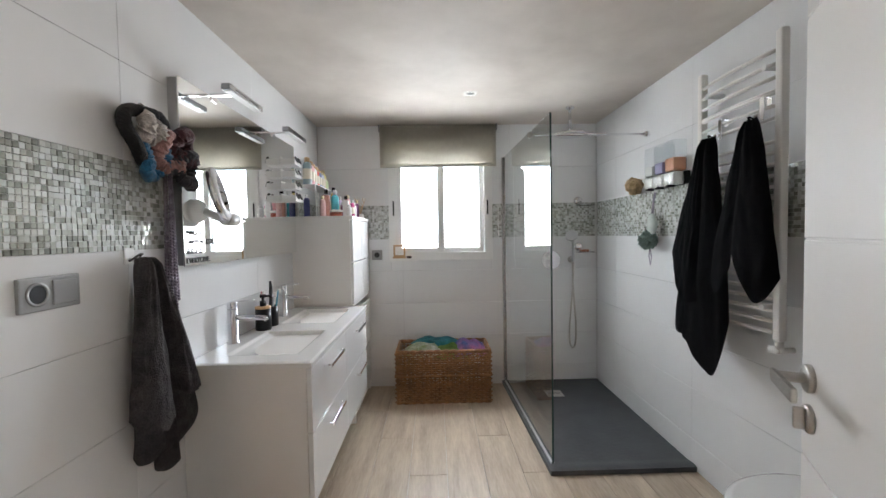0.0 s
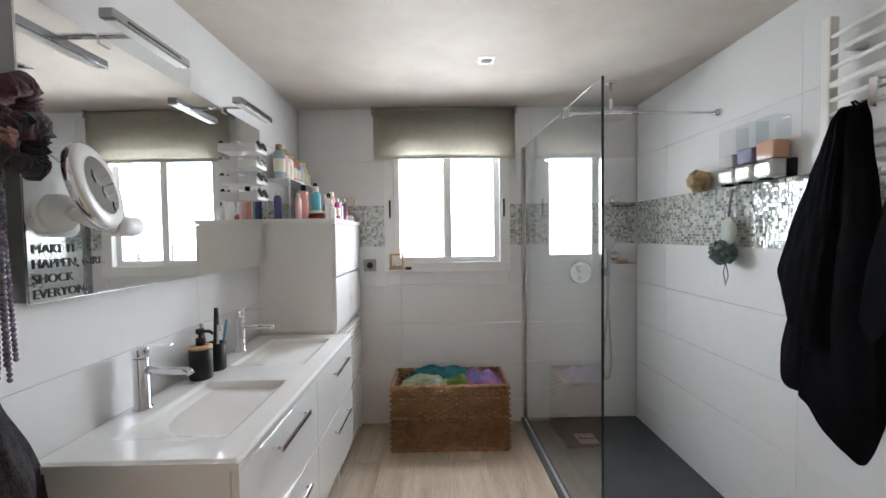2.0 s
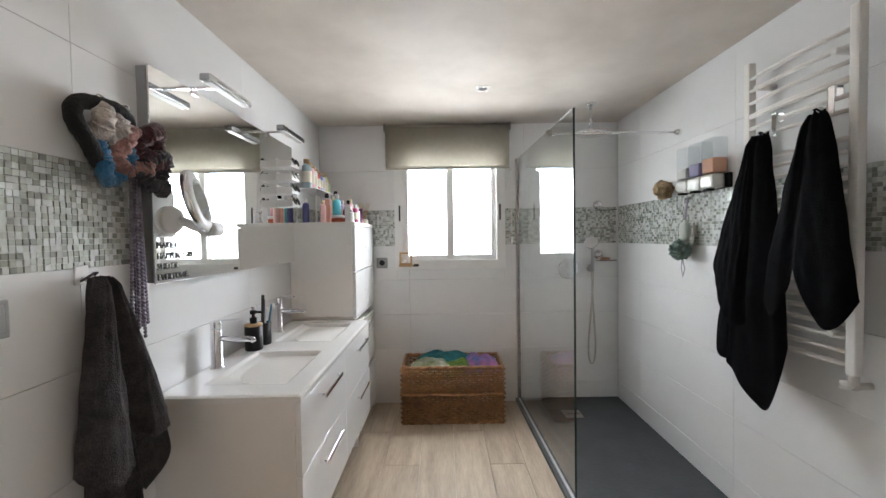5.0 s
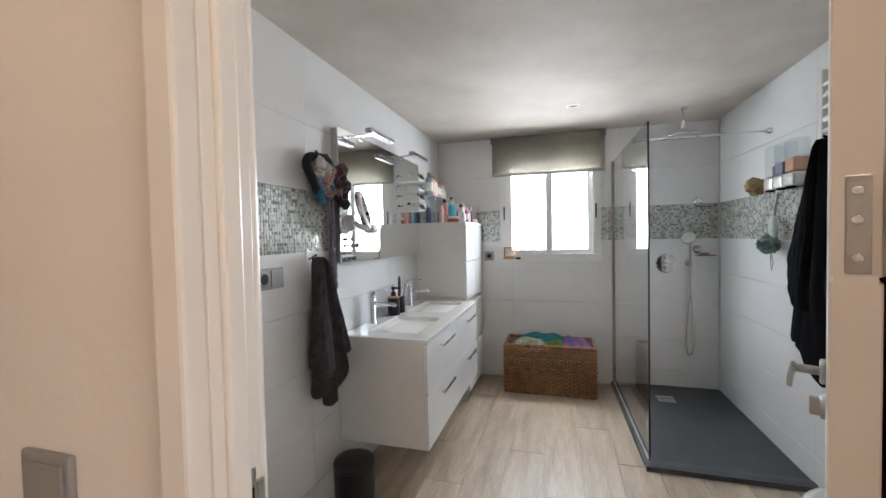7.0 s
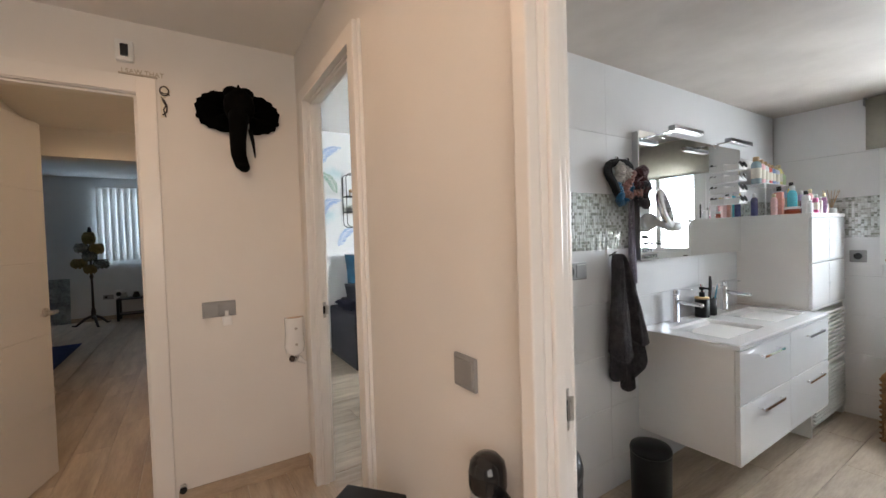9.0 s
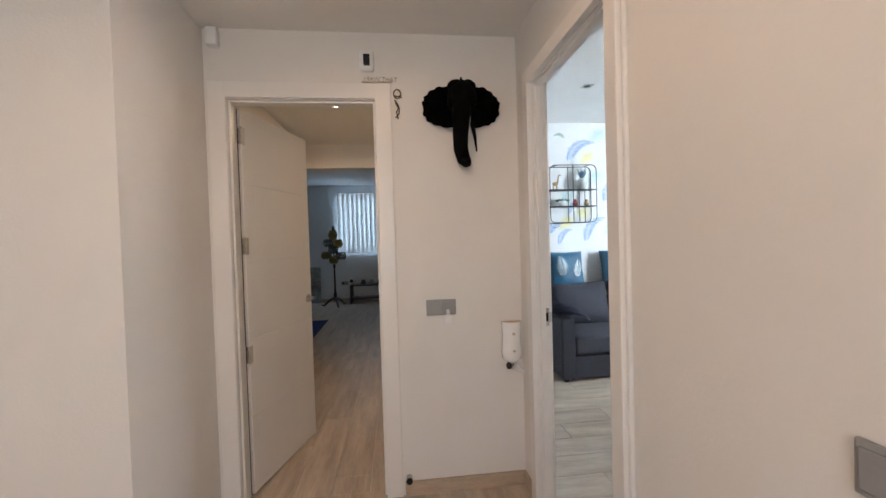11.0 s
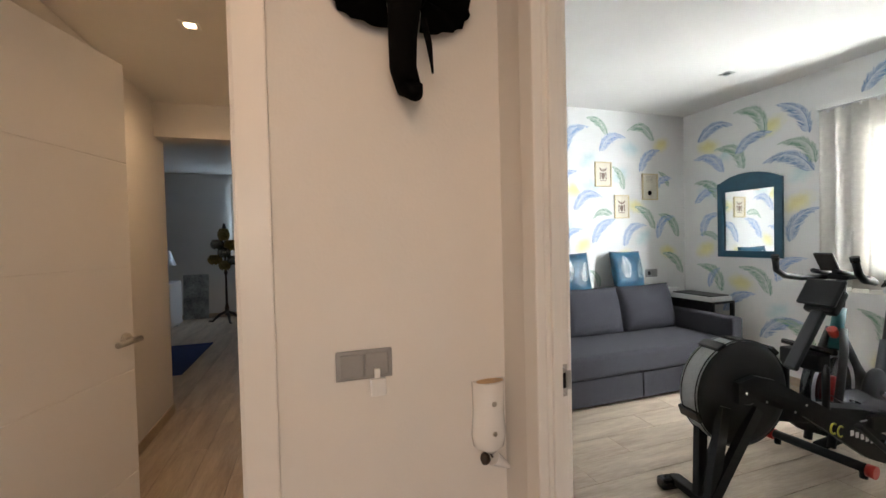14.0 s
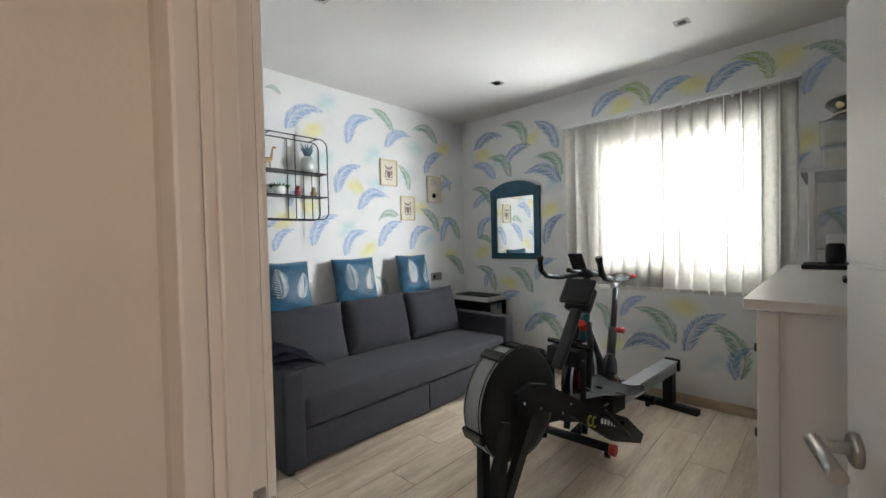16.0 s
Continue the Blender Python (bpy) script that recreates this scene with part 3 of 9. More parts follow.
# ---------------------------------------------------------------- bathroom tiles
TZ = [0.0, 0.155, 0.425, 0.695, 0.965, 1.228, 1.505, 1.805, BZ]


def tiled(name, axis, face, lo, hi, start, sign, holes, label, mosaic_parts):
    """Glazed tiles with open joints on one bathroom wall, a mosaic band between 1.228 and 1.505 m. sign: the side of the room."""
    base = setting(name, bxs((lo, lo + 0.01, face - sign * 0.0118, face - sign * 0.0100, 0, 0.02) if axis == "y" else (face - sign * 0.0118, face - sign * 0.0100, lo, lo + 0.01, 0, 0.02)), M_GROUT, label, "wall tiles")
    cache = {}

    def piece(u0, u1, z0, z1, nm="tile", mat=M_TILE, th=0.010, g=0.0006, bev=0.0008):
        key = (round(u1 - u0, 3), round(z1 - z0, 3), nm)
        if key not in cache:
            bm = bmesh.new()
            d0, d1 = (-th, 0.0) if sign > 0 else (0.0, th)
            a = (g, key[0] - g, d0, d1, g, key[1] - g) if axis == "y" else (d0, d1, g, key[0] - g, g, key[1] - g)
            box(bm, *a, bevel=bev, seg=1)
            d = bpy.data.meshes.new(nm)
            bm.to_mesh(d)
            bm.free()
            d.materials.append(mat)
            cache[key] = d
        ob = new(nm, cache[key])
        ob.location = (u0, face, z0) if axis == "y" else (face, u0, z0)
        ob.parent = base

    def free(u0, u1, z0, z1):
        """Splits a rectangle round the holes."""
        out = [(u0, u1, z0, z1)]
        for a, b, c, d in holes:
            nxt = []
            for p, q, r, s in out:
                if b <= p or a >= q or d <= r or c >= s:
                    nxt.append((p, q, r, s))
                    continue
                if p < a:
                    nxt.append((p, a, r, s))
                if q > b:
                    nxt.append((b, q, r, s))
                if r < c:
                    nxt.append((max(p, a), min(q, b), r, c))
                if s > d:
                    nxt.append((max(p, a), min(q, b), d, s))
            out = nxt
        return out

    for k in range(len(TZ) - 1):
        if k == 5:
            continue
        u = start - math.ceil((start - lo) / 0.895) * 0.895
        while u < hi:
            a, b = max(u, lo), min(u + 0.895, hi)
            if b - a > 0.004:
                for p in free(a, b, TZ[k], TZ[k + 1]):
                    if p[1] - p[0] > 0.003 and p[3] - p[2] > 0.003:
                        piece(*p)
            u += 0.895
    # mosaic band
    n_rows = 18
    sz = (TZ[6] - TZ[5]) / n_rows
    rest = bmesh.new()
    rnd = random.Random(7 + int(face * 10))
    cols = int((hi - lo) / sz)
    count = 0
    for c in range(cols):
        for r in range(n_rows):
            u0, z0 = lo + c * sz, TZ[5] + r * sz
            if any(u0 + sz > h[0] and u0 < h[1] and z0 + sz > h[2] and z0 < h[3] for h in holes):
                continue
            proud = rnd.choice((0.0, 0.0, 0.0012, -0.0015))
            if mosaic_parts[0] <= u0 < mosaic_parts[1] and count < 300:
                key = (round(proud, 4), "mosaic_tile")
                if key not in cache:
                    bm = bmesh.new()
                    d0, d1 = (-0.008 , -0.001 + proud) if sign > 0 else (0.001 - proud, 0.008)
                    a = (0.0008, sz - 0.0008, d0, d1, 0.0008, sz - 0.0008) if axis == "y" else (d0, d1, 0.0008, sz - 0.0008, 0.0008, sz - 0.0008)
                    box(bm, *a, bevel=0.0008, seg=1)
                    d = bpy.data.meshes.new("mosaic_tile")
                    bm.to_mesh(d)
                    bm.free()
                    d.materials.append(M_MOS)
                    cache[key] = d
                ob = new("mosaic_tile", cache[key])
                tilt = [radians(rnd.uniform(-2.6, 2.6)) for _ in range(2)]
                ob.location = (u0, face, z0) if axis == "y" else (face, u0, z0)
                ob.rotation_euler = (tilt[0], 0, tilt[1]) if axis == "y" else (0, tilt[0], tilt[1])
                ob.parent = base
                count += 1
            else:
                d0, d1 = (face - 0.008, face - 0.001 + proud) if sign > 0 else (face + 0.001 - proud, face + 0.008)
                a = (u0 + 0.0008, u0 + sz - 0.0008, d0, d1, z0 + 0.0008, z0 + sz - 0.0008) if axis == "y" else (d0, d1, u0 + 0.0008, u0 + sz - 0.0008, z0 + 0.0008, z0 + sz - 0.0008)
                lean = Matrix.Translation((u0, face, z0) if axis == "y" else (face, u0, z0))
                tilt = Euler((rnd.uniform(-0.04, 0.04), 0, rnd.uniform(-0.04, 0.04)) if axis == "y" else (0, rnd.uniform(-0.04, 0.04), rnd.uniform(-0.04, 0.04))).to_matrix().to_4x4()
                vs = [rest.verts.new(lean @ tilt @ lean.inverted() @ Vector((a[i], a[2 + j], a[4 + k]))) for i in (0, 1) for j in (0, 1) for k in (0, 1)]
                for q in ((0, 1, 3, 2), (4, 6, 7, 5), (0, 4, 5, 1), (2, 3, 7, 6), (0, 2, 6, 4), (1, 5, 7, 3)):
                    rest.faces.new([vs[i] for i in q])
    ob = part("mosaic_field", rest, M_MOSJ, base)
    ob["kind"] = "stuff"
    return base


# ---------------------------------------------------------------- windows and blinds
def sliding_window(name, y, win, label, outer=0.05):
    """A two-sash sliding window in the wall at y, set flush with the inside."""
    x0, x1, z0, z1 = win
    t = thing(name, ((x0 + x1) / 2, y, z0), label, "window", "", 0, "structure")
    f = 0.055
    part("window_frame", bxs((x0 - 0.012, x1 + 0.012, y - 0.012, y + 0.055, z0 - 0.012, z0 + f), (x0 - 0.012, x1 + 0.012, y - 0.012, y + 0.055, z1 - f, z1 + 0.012),
                             (x0 - 0.012, x0 + f, y - 0.0117, y + 0.0547, z0 + f, z1 - f), (x1 - f, x1 + 0.012, y - 0.0117, y + 0.0547, z0 + f, z1 - f), bevel=0.003), M_PVC, t)
    xm = (x0 + x1) / 2
    for k, (a, b, yy) in enumerate(((x0 + f - 0.01, xm + 0.03, y + 0.002), (xm - 0.03, x1 - f + 0.01, y + 0.028))):
        s = 0.048
        sash = part("sash", bxs((a, b, yy, yy + 0.022, z0 + f - 0.01, z0 + f + s - 0.01), (a, b, yy, yy + 0.022, z1 - f - s + 0.01, z1 - f + 0.01),
                                (a, a + s, yy + 0.0003, yy + 0.0217, z0 + f + s - 0.01, z1 - f - s + 0.01), (b - s, b, yy + 0.0003, yy + 0.0217, z0 + f + s - 0.01, z1 - f - s + 0.01), bevel=0.003), M_PVC, t)
        pane = part("pane", bxs((a + s - 0.004, b - s + 0.004, yy + 0.009, yy + 0.0115, z0 + f + s - 0.014, z1 - f - s + 0.014)), M_WPANE, sash)
        pane.visible_shadow = False
    for xx in (x0 + 0.018, x1 - 0.040):
        part("latch", bxs((xx, xx + 0.022, y - 0.018, y - 0.0119, z0 + 0.34, z0 + 0.50), bevel=0.003), M_PVC, t)
        part("latch_grip", bxs((xx + 0.005, xx + 0.017, y - 0.021, y - 0.0175, z0 + 0.36, z0 + 0.48), bevel=0.002), M_BLACK, t)
    return t


sliding_window("window_1", BY1, WINB, "white aluminium sliding window, two panes, bright outside")
sliding_window("window_2", GY1, WING, "white sliding window behind a vertical blind")


def roller_blind():
    x0, x1, z0, z1 = -0.335, 0.60, 1.805, 2.148
    t = thing("roller_blind", (0.13, BY1 - 0.04, z0), "beige fabric roller blind let half down over the window", "blind")
    bm = bmesh.new()
    rod(bm, (x0 + 0.01, BY1 - 0.045, z1 - 0.02), (x1 - 0.01, BY1 - 0.045, z1 - 0.02), 0.018, seg=16)
    part("roller", bm, M_BLIND, t)
    bm = bmesh.new()
    sheet(bm, lambda u, v: (x0 + u * (x1 - x0), BY1 - 0.064 + 0.0025 * math.sin(v * 3 + u * 4), z1 - 0.018 - v * (z1 - z0 - 0.03)), 24, 14, 0.001)
    part("fabric", bm, M_BLIND, t)
    part("bottom_bar", bxs((x0, x1, BY1 - 0.070, BY1 - 0.058, z0, z0 + 0.018), bevel=0.004), M_BLIND, t)
    for x in (x0 - 0.012, x1):
        part("bracket", bxs((x, x + 0.012, BY1 - 0.07, BY1 - 0.001, z1 - 0.05, z1), bevel=0.003), M_GREYP, t)
    bm = bmesh.new()
    for i in range(46):
        blob(bm, (x1 + 0.018, BY1 - 0.03, z1 - 0.05 - i * 0.0185), 0.0028, 0.0028, 0.004, seg=6)
    rod(bm, (x1 + 0.018, BY1 - 0.03, z1 - 0.04), (x1 + 0.018, BY1 - 0.03, 1.27), 0.0012, seg=5)
    blob(bm, (x1 + 0.018, BY1 - 0.03, 1.26), 0.008, 0.008, 0.022)
    part("pull_chain", bm, M_WHITEP, t)


roller_blind()


# ---------------------------------------------------------------- vanity
BASINS = (1.902, 2.478)
VX0, VX1, VY0, VY1, VZ = BX0, -0.372, 1.595, 2.765, 0.797


def vanity():
    t = thing("vanity_unit", ((VX0 + VX1) / 2, (VY0 + VY1) / 2, 0.255), "white gloss wall-hung vanity with four drawers", "cabinet")
    bz0, bz1 = 0.255, VZ - 0.021
    part("body", bxs((VX0 + 0.002, VX1 - 0.022, VY0 + 0.004, VY1 - 0.004, bz0, bz1), bevel=0.0015), M_CARC, t)
    ym, zm = (VY0 + VY1) / 2, 0.525
    for a, b in ((VY0 + 0.004, ym - 0.0015), (ym + 0.0015, VY1 - 0.004)):
        for c, d in ((bz0, zm - 0.002), (zm + 0.002, bz1 - 0.006)):
            dr = part("drawer_front", bxs((VX1 - 0.020, VX1 - 0.001, a, b, c, d), bevel=0.0015), M_GLOSS, t)
            bm = bmesh.new()
            y0, y1, z = (a + b) / 2 - 0.12, (a + b) / 2 + 0.12, d - 0.045
            rod(bm, (VX1 - 0.001, y0 + 0.012, z), (VX1 + 0.028, y0 + 0.012, z), 0.0045)
            rod(bm, (VX1 - 0.001, y1 - 0.012, z), (VX1 + 0.028, y1 - 0.012, z), 0.0045)
            box(bm, VX1 + 0.025, VX1 + 0.033, y0, y1, z - 0.007, z + 0.007, bevel=0.002)
            part("handle", bm, M_CHROME, dr, "chrome bar handle")
    w = thing("washbasin", ((VX0 + VX1) / 2, (VY0 + VY1) / 2, VZ - 0.02), "white ceramic double washbasin top on the vanity", "washbasin")
    bm = bmesh.new()
    nx, ny = 96, 236

    def ease(t):
        t = min(1.0, max(0.0, t))
        return t * t * (3 - 2 * t)

    def top(u, v):
        x, y = VX0 + 0.001 + u * (VX1 - VX0 + 0.004), VY0 - 0.006 + v * (VY1 - VY0 + 0.010)
        z = VZ
        for c in BASINS:
            a, b = (x + 0.742) / 0.285, (y - c + 0.203) / 0.406
            if 0 < a < 1 and 0 < b < 1:
                lip = min(1.0, min(a * 0.285, (1 - a) * 0.285, b * 0.406, (1 - b) * 0.406) / 0.012)
                z -= 0.009 * lip + 0.100 * ease(a / 0.70) * ease((1 - a) / 0.09) * ease(b / 0.60) * ease((1 - b) / 0.08)
        if u < 0.012 or u > 0.988 or v < 0.006 or v > 0.994:
            z -= 0.0036
        return (x, y, z)

    sheet(bm, top, nx, ny)
    part("basin_top", bm, M_CERAM, w)
    bm = bxs((VX0 + 0.001, VX1 + 0.003, VY0 - 0.006, VY0 - 0.002, VZ - 0.021, VZ - 0.0035), (VX1 - 0.001, VX1 + 0.003, VY0 - 0.002, VY1 + 0.004, VZ - 0.021, VZ - 0.0035),
             (VX0 + 0.001, VX1 - 0.001, VY1, VY1 + 0.004, VZ - 0.021, VZ - 0.0035))
    part("rim", bm, M_CERAM, w)
    for c in BASINS:
        m = pose(-0.705, c, VZ - 0.026, 0, 38, 0)
        part("overflow_ring", lathe(bmesh.new(), [(0.008, -0.002), (0.013, 0.001), (0.012, 0.003), (0.008, 0.002)], (0, 0, 0), 18, m, caps=False), M_CHROME, w)
        part("overflow_hole", lathe(bmesh.new(), [(0.0085, 0.0), (0.0085, 0.001)], (0, 0, 0), 14, m), M_BLKGLOSS, w)
        part("waste", lathe(bmesh.new(), [(0.032, 0), (0.032, 0.004), (0.026, 0.007)], (-0.575, c + 0.075, VZ - 0.1125), 24), M_CHROME, w)


vanity()


def tap(y):
    x = -0.800
    t = thing("basin_mixer_tap", (x, y, VZ), "tall chrome single-lever basin mixer tap", "tap", "basin taps")
    part("body", lathe(bmesh.new(), [(0.027, 0), (0.027, 0.004), (0.0215, 0.007), (0.0215, 0.150), (0.020, 0.152)], (x, y, VZ), 28), M_CHROME, t)
    part("lever_cap", lathe(bmesh.new(), [(0.0205, 0.154), (0.0215, 0.156), (0.0215, 0.181), (0.019, 0.184)], (x, y, VZ), 28), M_CHROME, t)
    bm = bmesh.new()
    tube(bm, [(x, y, VZ + 0.118), (x + 0.06, y, VZ + 0.112), (x + 0.125, y, VZ + 0.112), (x + 0.142, y, VZ + 0.110), (x + 0.148, y, VZ + 0.100)], [0.013, 0.012, 0.011, 0.011, 0.010], 14)
    part("spout", bm, M_CHROME, t)
    part("lever", B(x - 0.008, x + 0.095, y - 0.0065, y + 0.0065, VZ + 0.181, VZ + 0.187, bevel=0.002, m=Matrix.Translation((x, y, VZ + 0.18)) @ pose(0, 0, 0, 0, -4, 0) @ Matrix.Translation((-x, -y, -VZ - 0.18))), M_CHROME, t)


tap(1.885)
tap(2.475)


# ---------------------------------------------------------------- mirror with its lamps
def mirror_and_lamps():
    x0, y0, y1, z0, z1 = BX0, 1.578, 2.755, 1.16, 1.842
    t = thing("wall_mirror", (x0, (y0 + y1) / 2, z0), "frameless wall mirror above the two washbasins", "mirror")
    part("backing", bxs((x0 + 0.001, x0 + 0.036, y0 + 0.004, y1 - 0.004, z0 + 0.004, z1 - 0.004)), M_ALU, t)
    part("mirror_glass", bxs((x0 + 0.0362, x0 + 0.042, y0, y1, z0, z1), bevel=0.002), M_MIRROR, t)
    for y in (1.81, 2.42):
        l = thing("mirror_lamp", (x0 + 0.04, y, z1), "chrome mirror-top light bar, unlit", "lamp", "mirror lamps")
        part("clamp", bxs((x0 + 0.02, x0 + 0.046, y - 0.02, y + 0.02, z1 - 0.02, z1 + 0.004), bevel=0.002), M_CHROME, l)
        part("arm", bxs((x0 + 0.03, x0 + 0.155, y - 0.012, y + 0.012, z1 + 0.004, z1 + 0.012), bevel=0.003), M_CHROME, l)
        sh = part("lamp_bar", bxs((x0 + 0.148, x0 + 0.184, y - 0.145, y + 0.145, z1 - 0.020, z1 + 0.004), bevel=0.003), M_SATINCHROME, l)
        part("slot", bxs((x0 + 0.1838, x0 + 0.1852, y - 0.10, y + 0.10, z1 - 0.011, z1 - 0.006)), M_BLKGLOSS, sh)
        part("diffuser", bxs((x0 + 0.152, x0 + 0.180, y - 0.132, y + 0.132, z1 - 0.023, z1 - 0.0198), bevel=0.001), M_WHITEP, sh)


mirror_and_lamps()


# ---------------------------------------------------------------- storage cabinets at the window end
def tower():
    y0, y1, x1 = 2.785, 3.425, -0.448
    t = thing("wall_cabinet", (-0.64, (y0 + y1) / 2, 0.80), "white four-door cabinet stacked on the basket shelf", "cabinet")
    ym = (y0 + y1) / 2
    part("body", bxs((BX0 + 0.002, x1 - 0.019, y0, y1, 0.805, 1.372), bevel=0.001), M_CARC, t)
    part("top", bxs((BX0 + 0.002, x1 + 0.002, y0 - 0.003, y1 + 0.002, 1.372, 1.395), bevel=0.002), M_CARC, t)
    for a, b in ((y0 + 0.001, ym - 0.003), (ym + 0.003, y1 - 0.001)):
        for c, d in ((0.806, 1.084), (1.090, 1.368)):
            dr = part("door", bxs((x1 - 0.017, x1, a, b, c, d), bevel=0.0015), M_GLOSS, t)
            z = (c + d) / 2
            part("handle", bxs((x1, x1 + 0.016, b - 0.05, b - 0.024, z - 0.003, z + 0.003), bevel=0.002), M_CHROME, dr)
    s = thing("basket_shelf", (-0.64, ym, 0), "white shelf unit holding woven baskets", "shelf")
    part("side", bxs((BX0 + 0.002, x1 - 0.01, y0, y0 + 0.018, 0, 0.802), bevel=0.001), M_CARC, s)
    part("side", bxs((BX0 + 0.002, x1 - 0.01, y1 - 0.018, y1, 0, 0.802), bevel=0.001), M_CARC, s)
    for z in (0.05, 0.40, 0.784):
        part("shelf_board", bxs((BX0 + 0.002, x1 - 0.012, y0 + 0.0185, y1 - 0.0185, z, z + 0.018), bevel=0.001), M_CARC, s)
    for z0, z1 in ((0.069, 0.385), (0.419, 0.76)):
        b = thing("storage_basket", (-0.62, ym, z0), "white woven rattan drawer basket", "basket", "storage baskets")
        bm = bmesh.new()
        n = 13
        for k in range(n):
            z = z0 + 0.012 + (z1 - z0 - 0.024) * k / (n - 1)
            pts = []
            for i in range(33):
                y = y0 + 0.024 + (y1 - y0 - 0.048) * i / 32
                pts.append((x1 - 0.004 + (0.005 if (i + k) % 2 else -0.005), y, z))
            tube(bm, pts, 0.0085, 5)
        part("weave", bm, M_RATTAN, b)
        part("tub", bxs((BX0 + 0.03, x1 - 0.016, y0 + 0.022, y1 - 0.022, z0, z1 - 0.01)), M_RATTAN, b)
        part("grip_hole", bxs((x1 - 0.004, x1 + 0.006, y0 + 0.10, y0 + 0.15, z1 - 0.07, z1 - 0.035), bevel=0.003), M_BLKGLOSS, b)


tower()


# ---------------------------------------------------------------- shower
def shower():
    t = thing("shower_tray", (1.06, 2.8, 0), "dark slate-textured shower tray", "shower tray")
    bm = bmesh.new()

    def f(u, v):
        y = 2.14 + v * (BY1 - 2.14 - 0.001)
        xl = 0.675 - 0.034 * (y - 2.19) / 1.25
        x = xl + u * (BX1 - xl - 0.001)
        e = min(x - xl, y - 2.14)
        z = 0.030 - (0.006 if e > 0.07 else 0.006 * max(0, e - 0.05) / 0.02)
        return (x, y, z if e > 0.003 else 0.026)

    sheet(bm, f, 40, 70)
    part("tray_top", bm, M_TRAY, t)
    part("tray_edge", bxs((0.674, BX1 - 0.001, 2.138, 2.142, 0, 0.027)), M_TRAY, t)
    bm = bxs((0.673, 0.677, 2.138, BY1 - 0.001, 0, 0.027))
    for v in bm.verts:
        v.co.x -= 0.034 * (v.co.y - 2.19) / 1.25
    part("tray_edge", bm, M_TRAY, t)
    d = part("drain_cover", bxs((0.93, 1.05, 3.08, 3.20, 0.0245, 0.029), bevel=0.002), M_STEEL, t)
    part("slot", bxs((0.945, 1.035, 3.135, 3.145, 0.0288, 0.0296)), M_BLACK, d)

    def skew(bm):
        for v in bm.verts:
            v.co.x -= 0.034 * (v.co.y - 2.19) / 1.25 * (1.0 if v.co.x < 0.8 else 0.0)
        return bm

    s = thing("shower_screen", (0.70, 2.8, 0.03), "fixed clear glass shower screen with wall profile", "shower screen")
    g = part("glass_panel", skew(bxs((0.696, 0.704, 2.195, BY1 - 0.036, 0.036, 1.878))), M_GLASS, s)
    g.visible_shadow = False
    part("edge_strip", bxs((0.6955, 0.7045, 2.1915, 2.1948, 0.036, 1.878)), surface("dark_glass_edge", (0.02, 0.05, 0.045), 0.2), s)
    part("wall_profile", skew(bxs((0.684, 0.716, BY1 - 0.040, BY1 - 0.001, 0.03, 1.88), bevel=0.002)), M_SATINCHROME, s)
    part("floor_profile", skew(bxs((0.690, 0.710, 2.20, BY1 - 0.041, 0.0305, 0.040), bevel=0.002)), M_ALU, s)
    bm = bmesh.new()
    rod(bm, (0.705, 2.62, 1.866), (BX1 - 0.012, 2.62, 1.866), 0.008)
    br = part("stabiliser_bar", bm, M_CHROME, s)
    part("glass_clamp", bxs((0.682, 0.718, 2.605, 2.635, 1.845, 1.886), bevel=0.003), M_CHROME, br)
    part("wall_flange", lathe(bmesh.new(), [(0.018, 0), (0.018, 0.012), (0.011, 0.03)], (0, 0, 0), 18, pose(BX1 - 0.001, 2.62, 1.866, 0, -90, 0)), M_CHROME, br)

    r = thing("rain_shower_head", (1.075, 3.0, 1.97), "round chrome rain shower head on a ceiling arm", "shower head")
    part("ceiling_flange", lathe(bmesh.new(), [(0.030, -0.012), (0.030, 0.0)], (1.075, 3.0, BZ), 20), M_CHROME, r)
    bm = bmesh.new()
    rod(bm, (1.075, 3.0, BZ - 0.01), (1.075, 3.0, 1.985), 0.011)
    part("arm", bm, M_CHROME, r)
    part("head", lathe(bmesh.new(), [(0.100, 1.952), (0.102, 1.958), (0.100, 1.966), (0.03, 1.976), (0.018, 1.992)], (1.075, 3.0, 0), 36), M_CHROME, r)

    v = thing("shower_mixer", (1.06, BY1, 1.02), "round chrome concealed shower mixer plate", "shower mixer")
    part("plate", lathe(bmesh.new(), [(0.078, 0), (0.078, 0.008), (0.07, 0.012)], (0, 0, 0), 32, pose(1.06, BY1 - 0.001, 1.03, 90, 0, 0)), M_CHROME, v)
    part("knob", lathe(bmesh.new(), [(0.024, 0.01), (0.024, 0.045), (0.020, 0.05)], (0, 0, 0), 20, pose(1.06, BY1 - 0.001, 1.055, 90, 0, 0)), M_CHROME, v)
    part("diverter", lathe(bmesh.new(), [(0.014, 0.01), (0.014, 0.04), (0.011, 0.044)], (0, 0, 0), 16, pose(1.06, BY1 - 0.001, 0.99, 90, 0, 0)), M_CHROME, v)

    h = thing("hand_shower", (1.215, BY1, 1.03), "chrome hand shower in a wall outlet with a grey hose", "hand shower")
    part("wall_outlet", lathe(bmesh.new(), [(0.028, 0), (0.028, 0.01), (0.018, 0.015), (0.016, 0.05)], (0, 0, 0), 22, pose(1.225, BY1 - 0.001, 1.035, 90, 0, 0)), M_STEEL, h)
    bm = bmesh.new()
    tube(bm, [(1.225, BY1 - 0.055, 1.02), (1.225, BY1 - 0.062, 1.08), (1.222, BY1 - 0.07, 1.15), (1.215, BY1 - 0.082, 1.215)], [0.011, 0.0115, 0.012, 0.014], 12)
    hd = part("wand", bm, M_ALU, h)
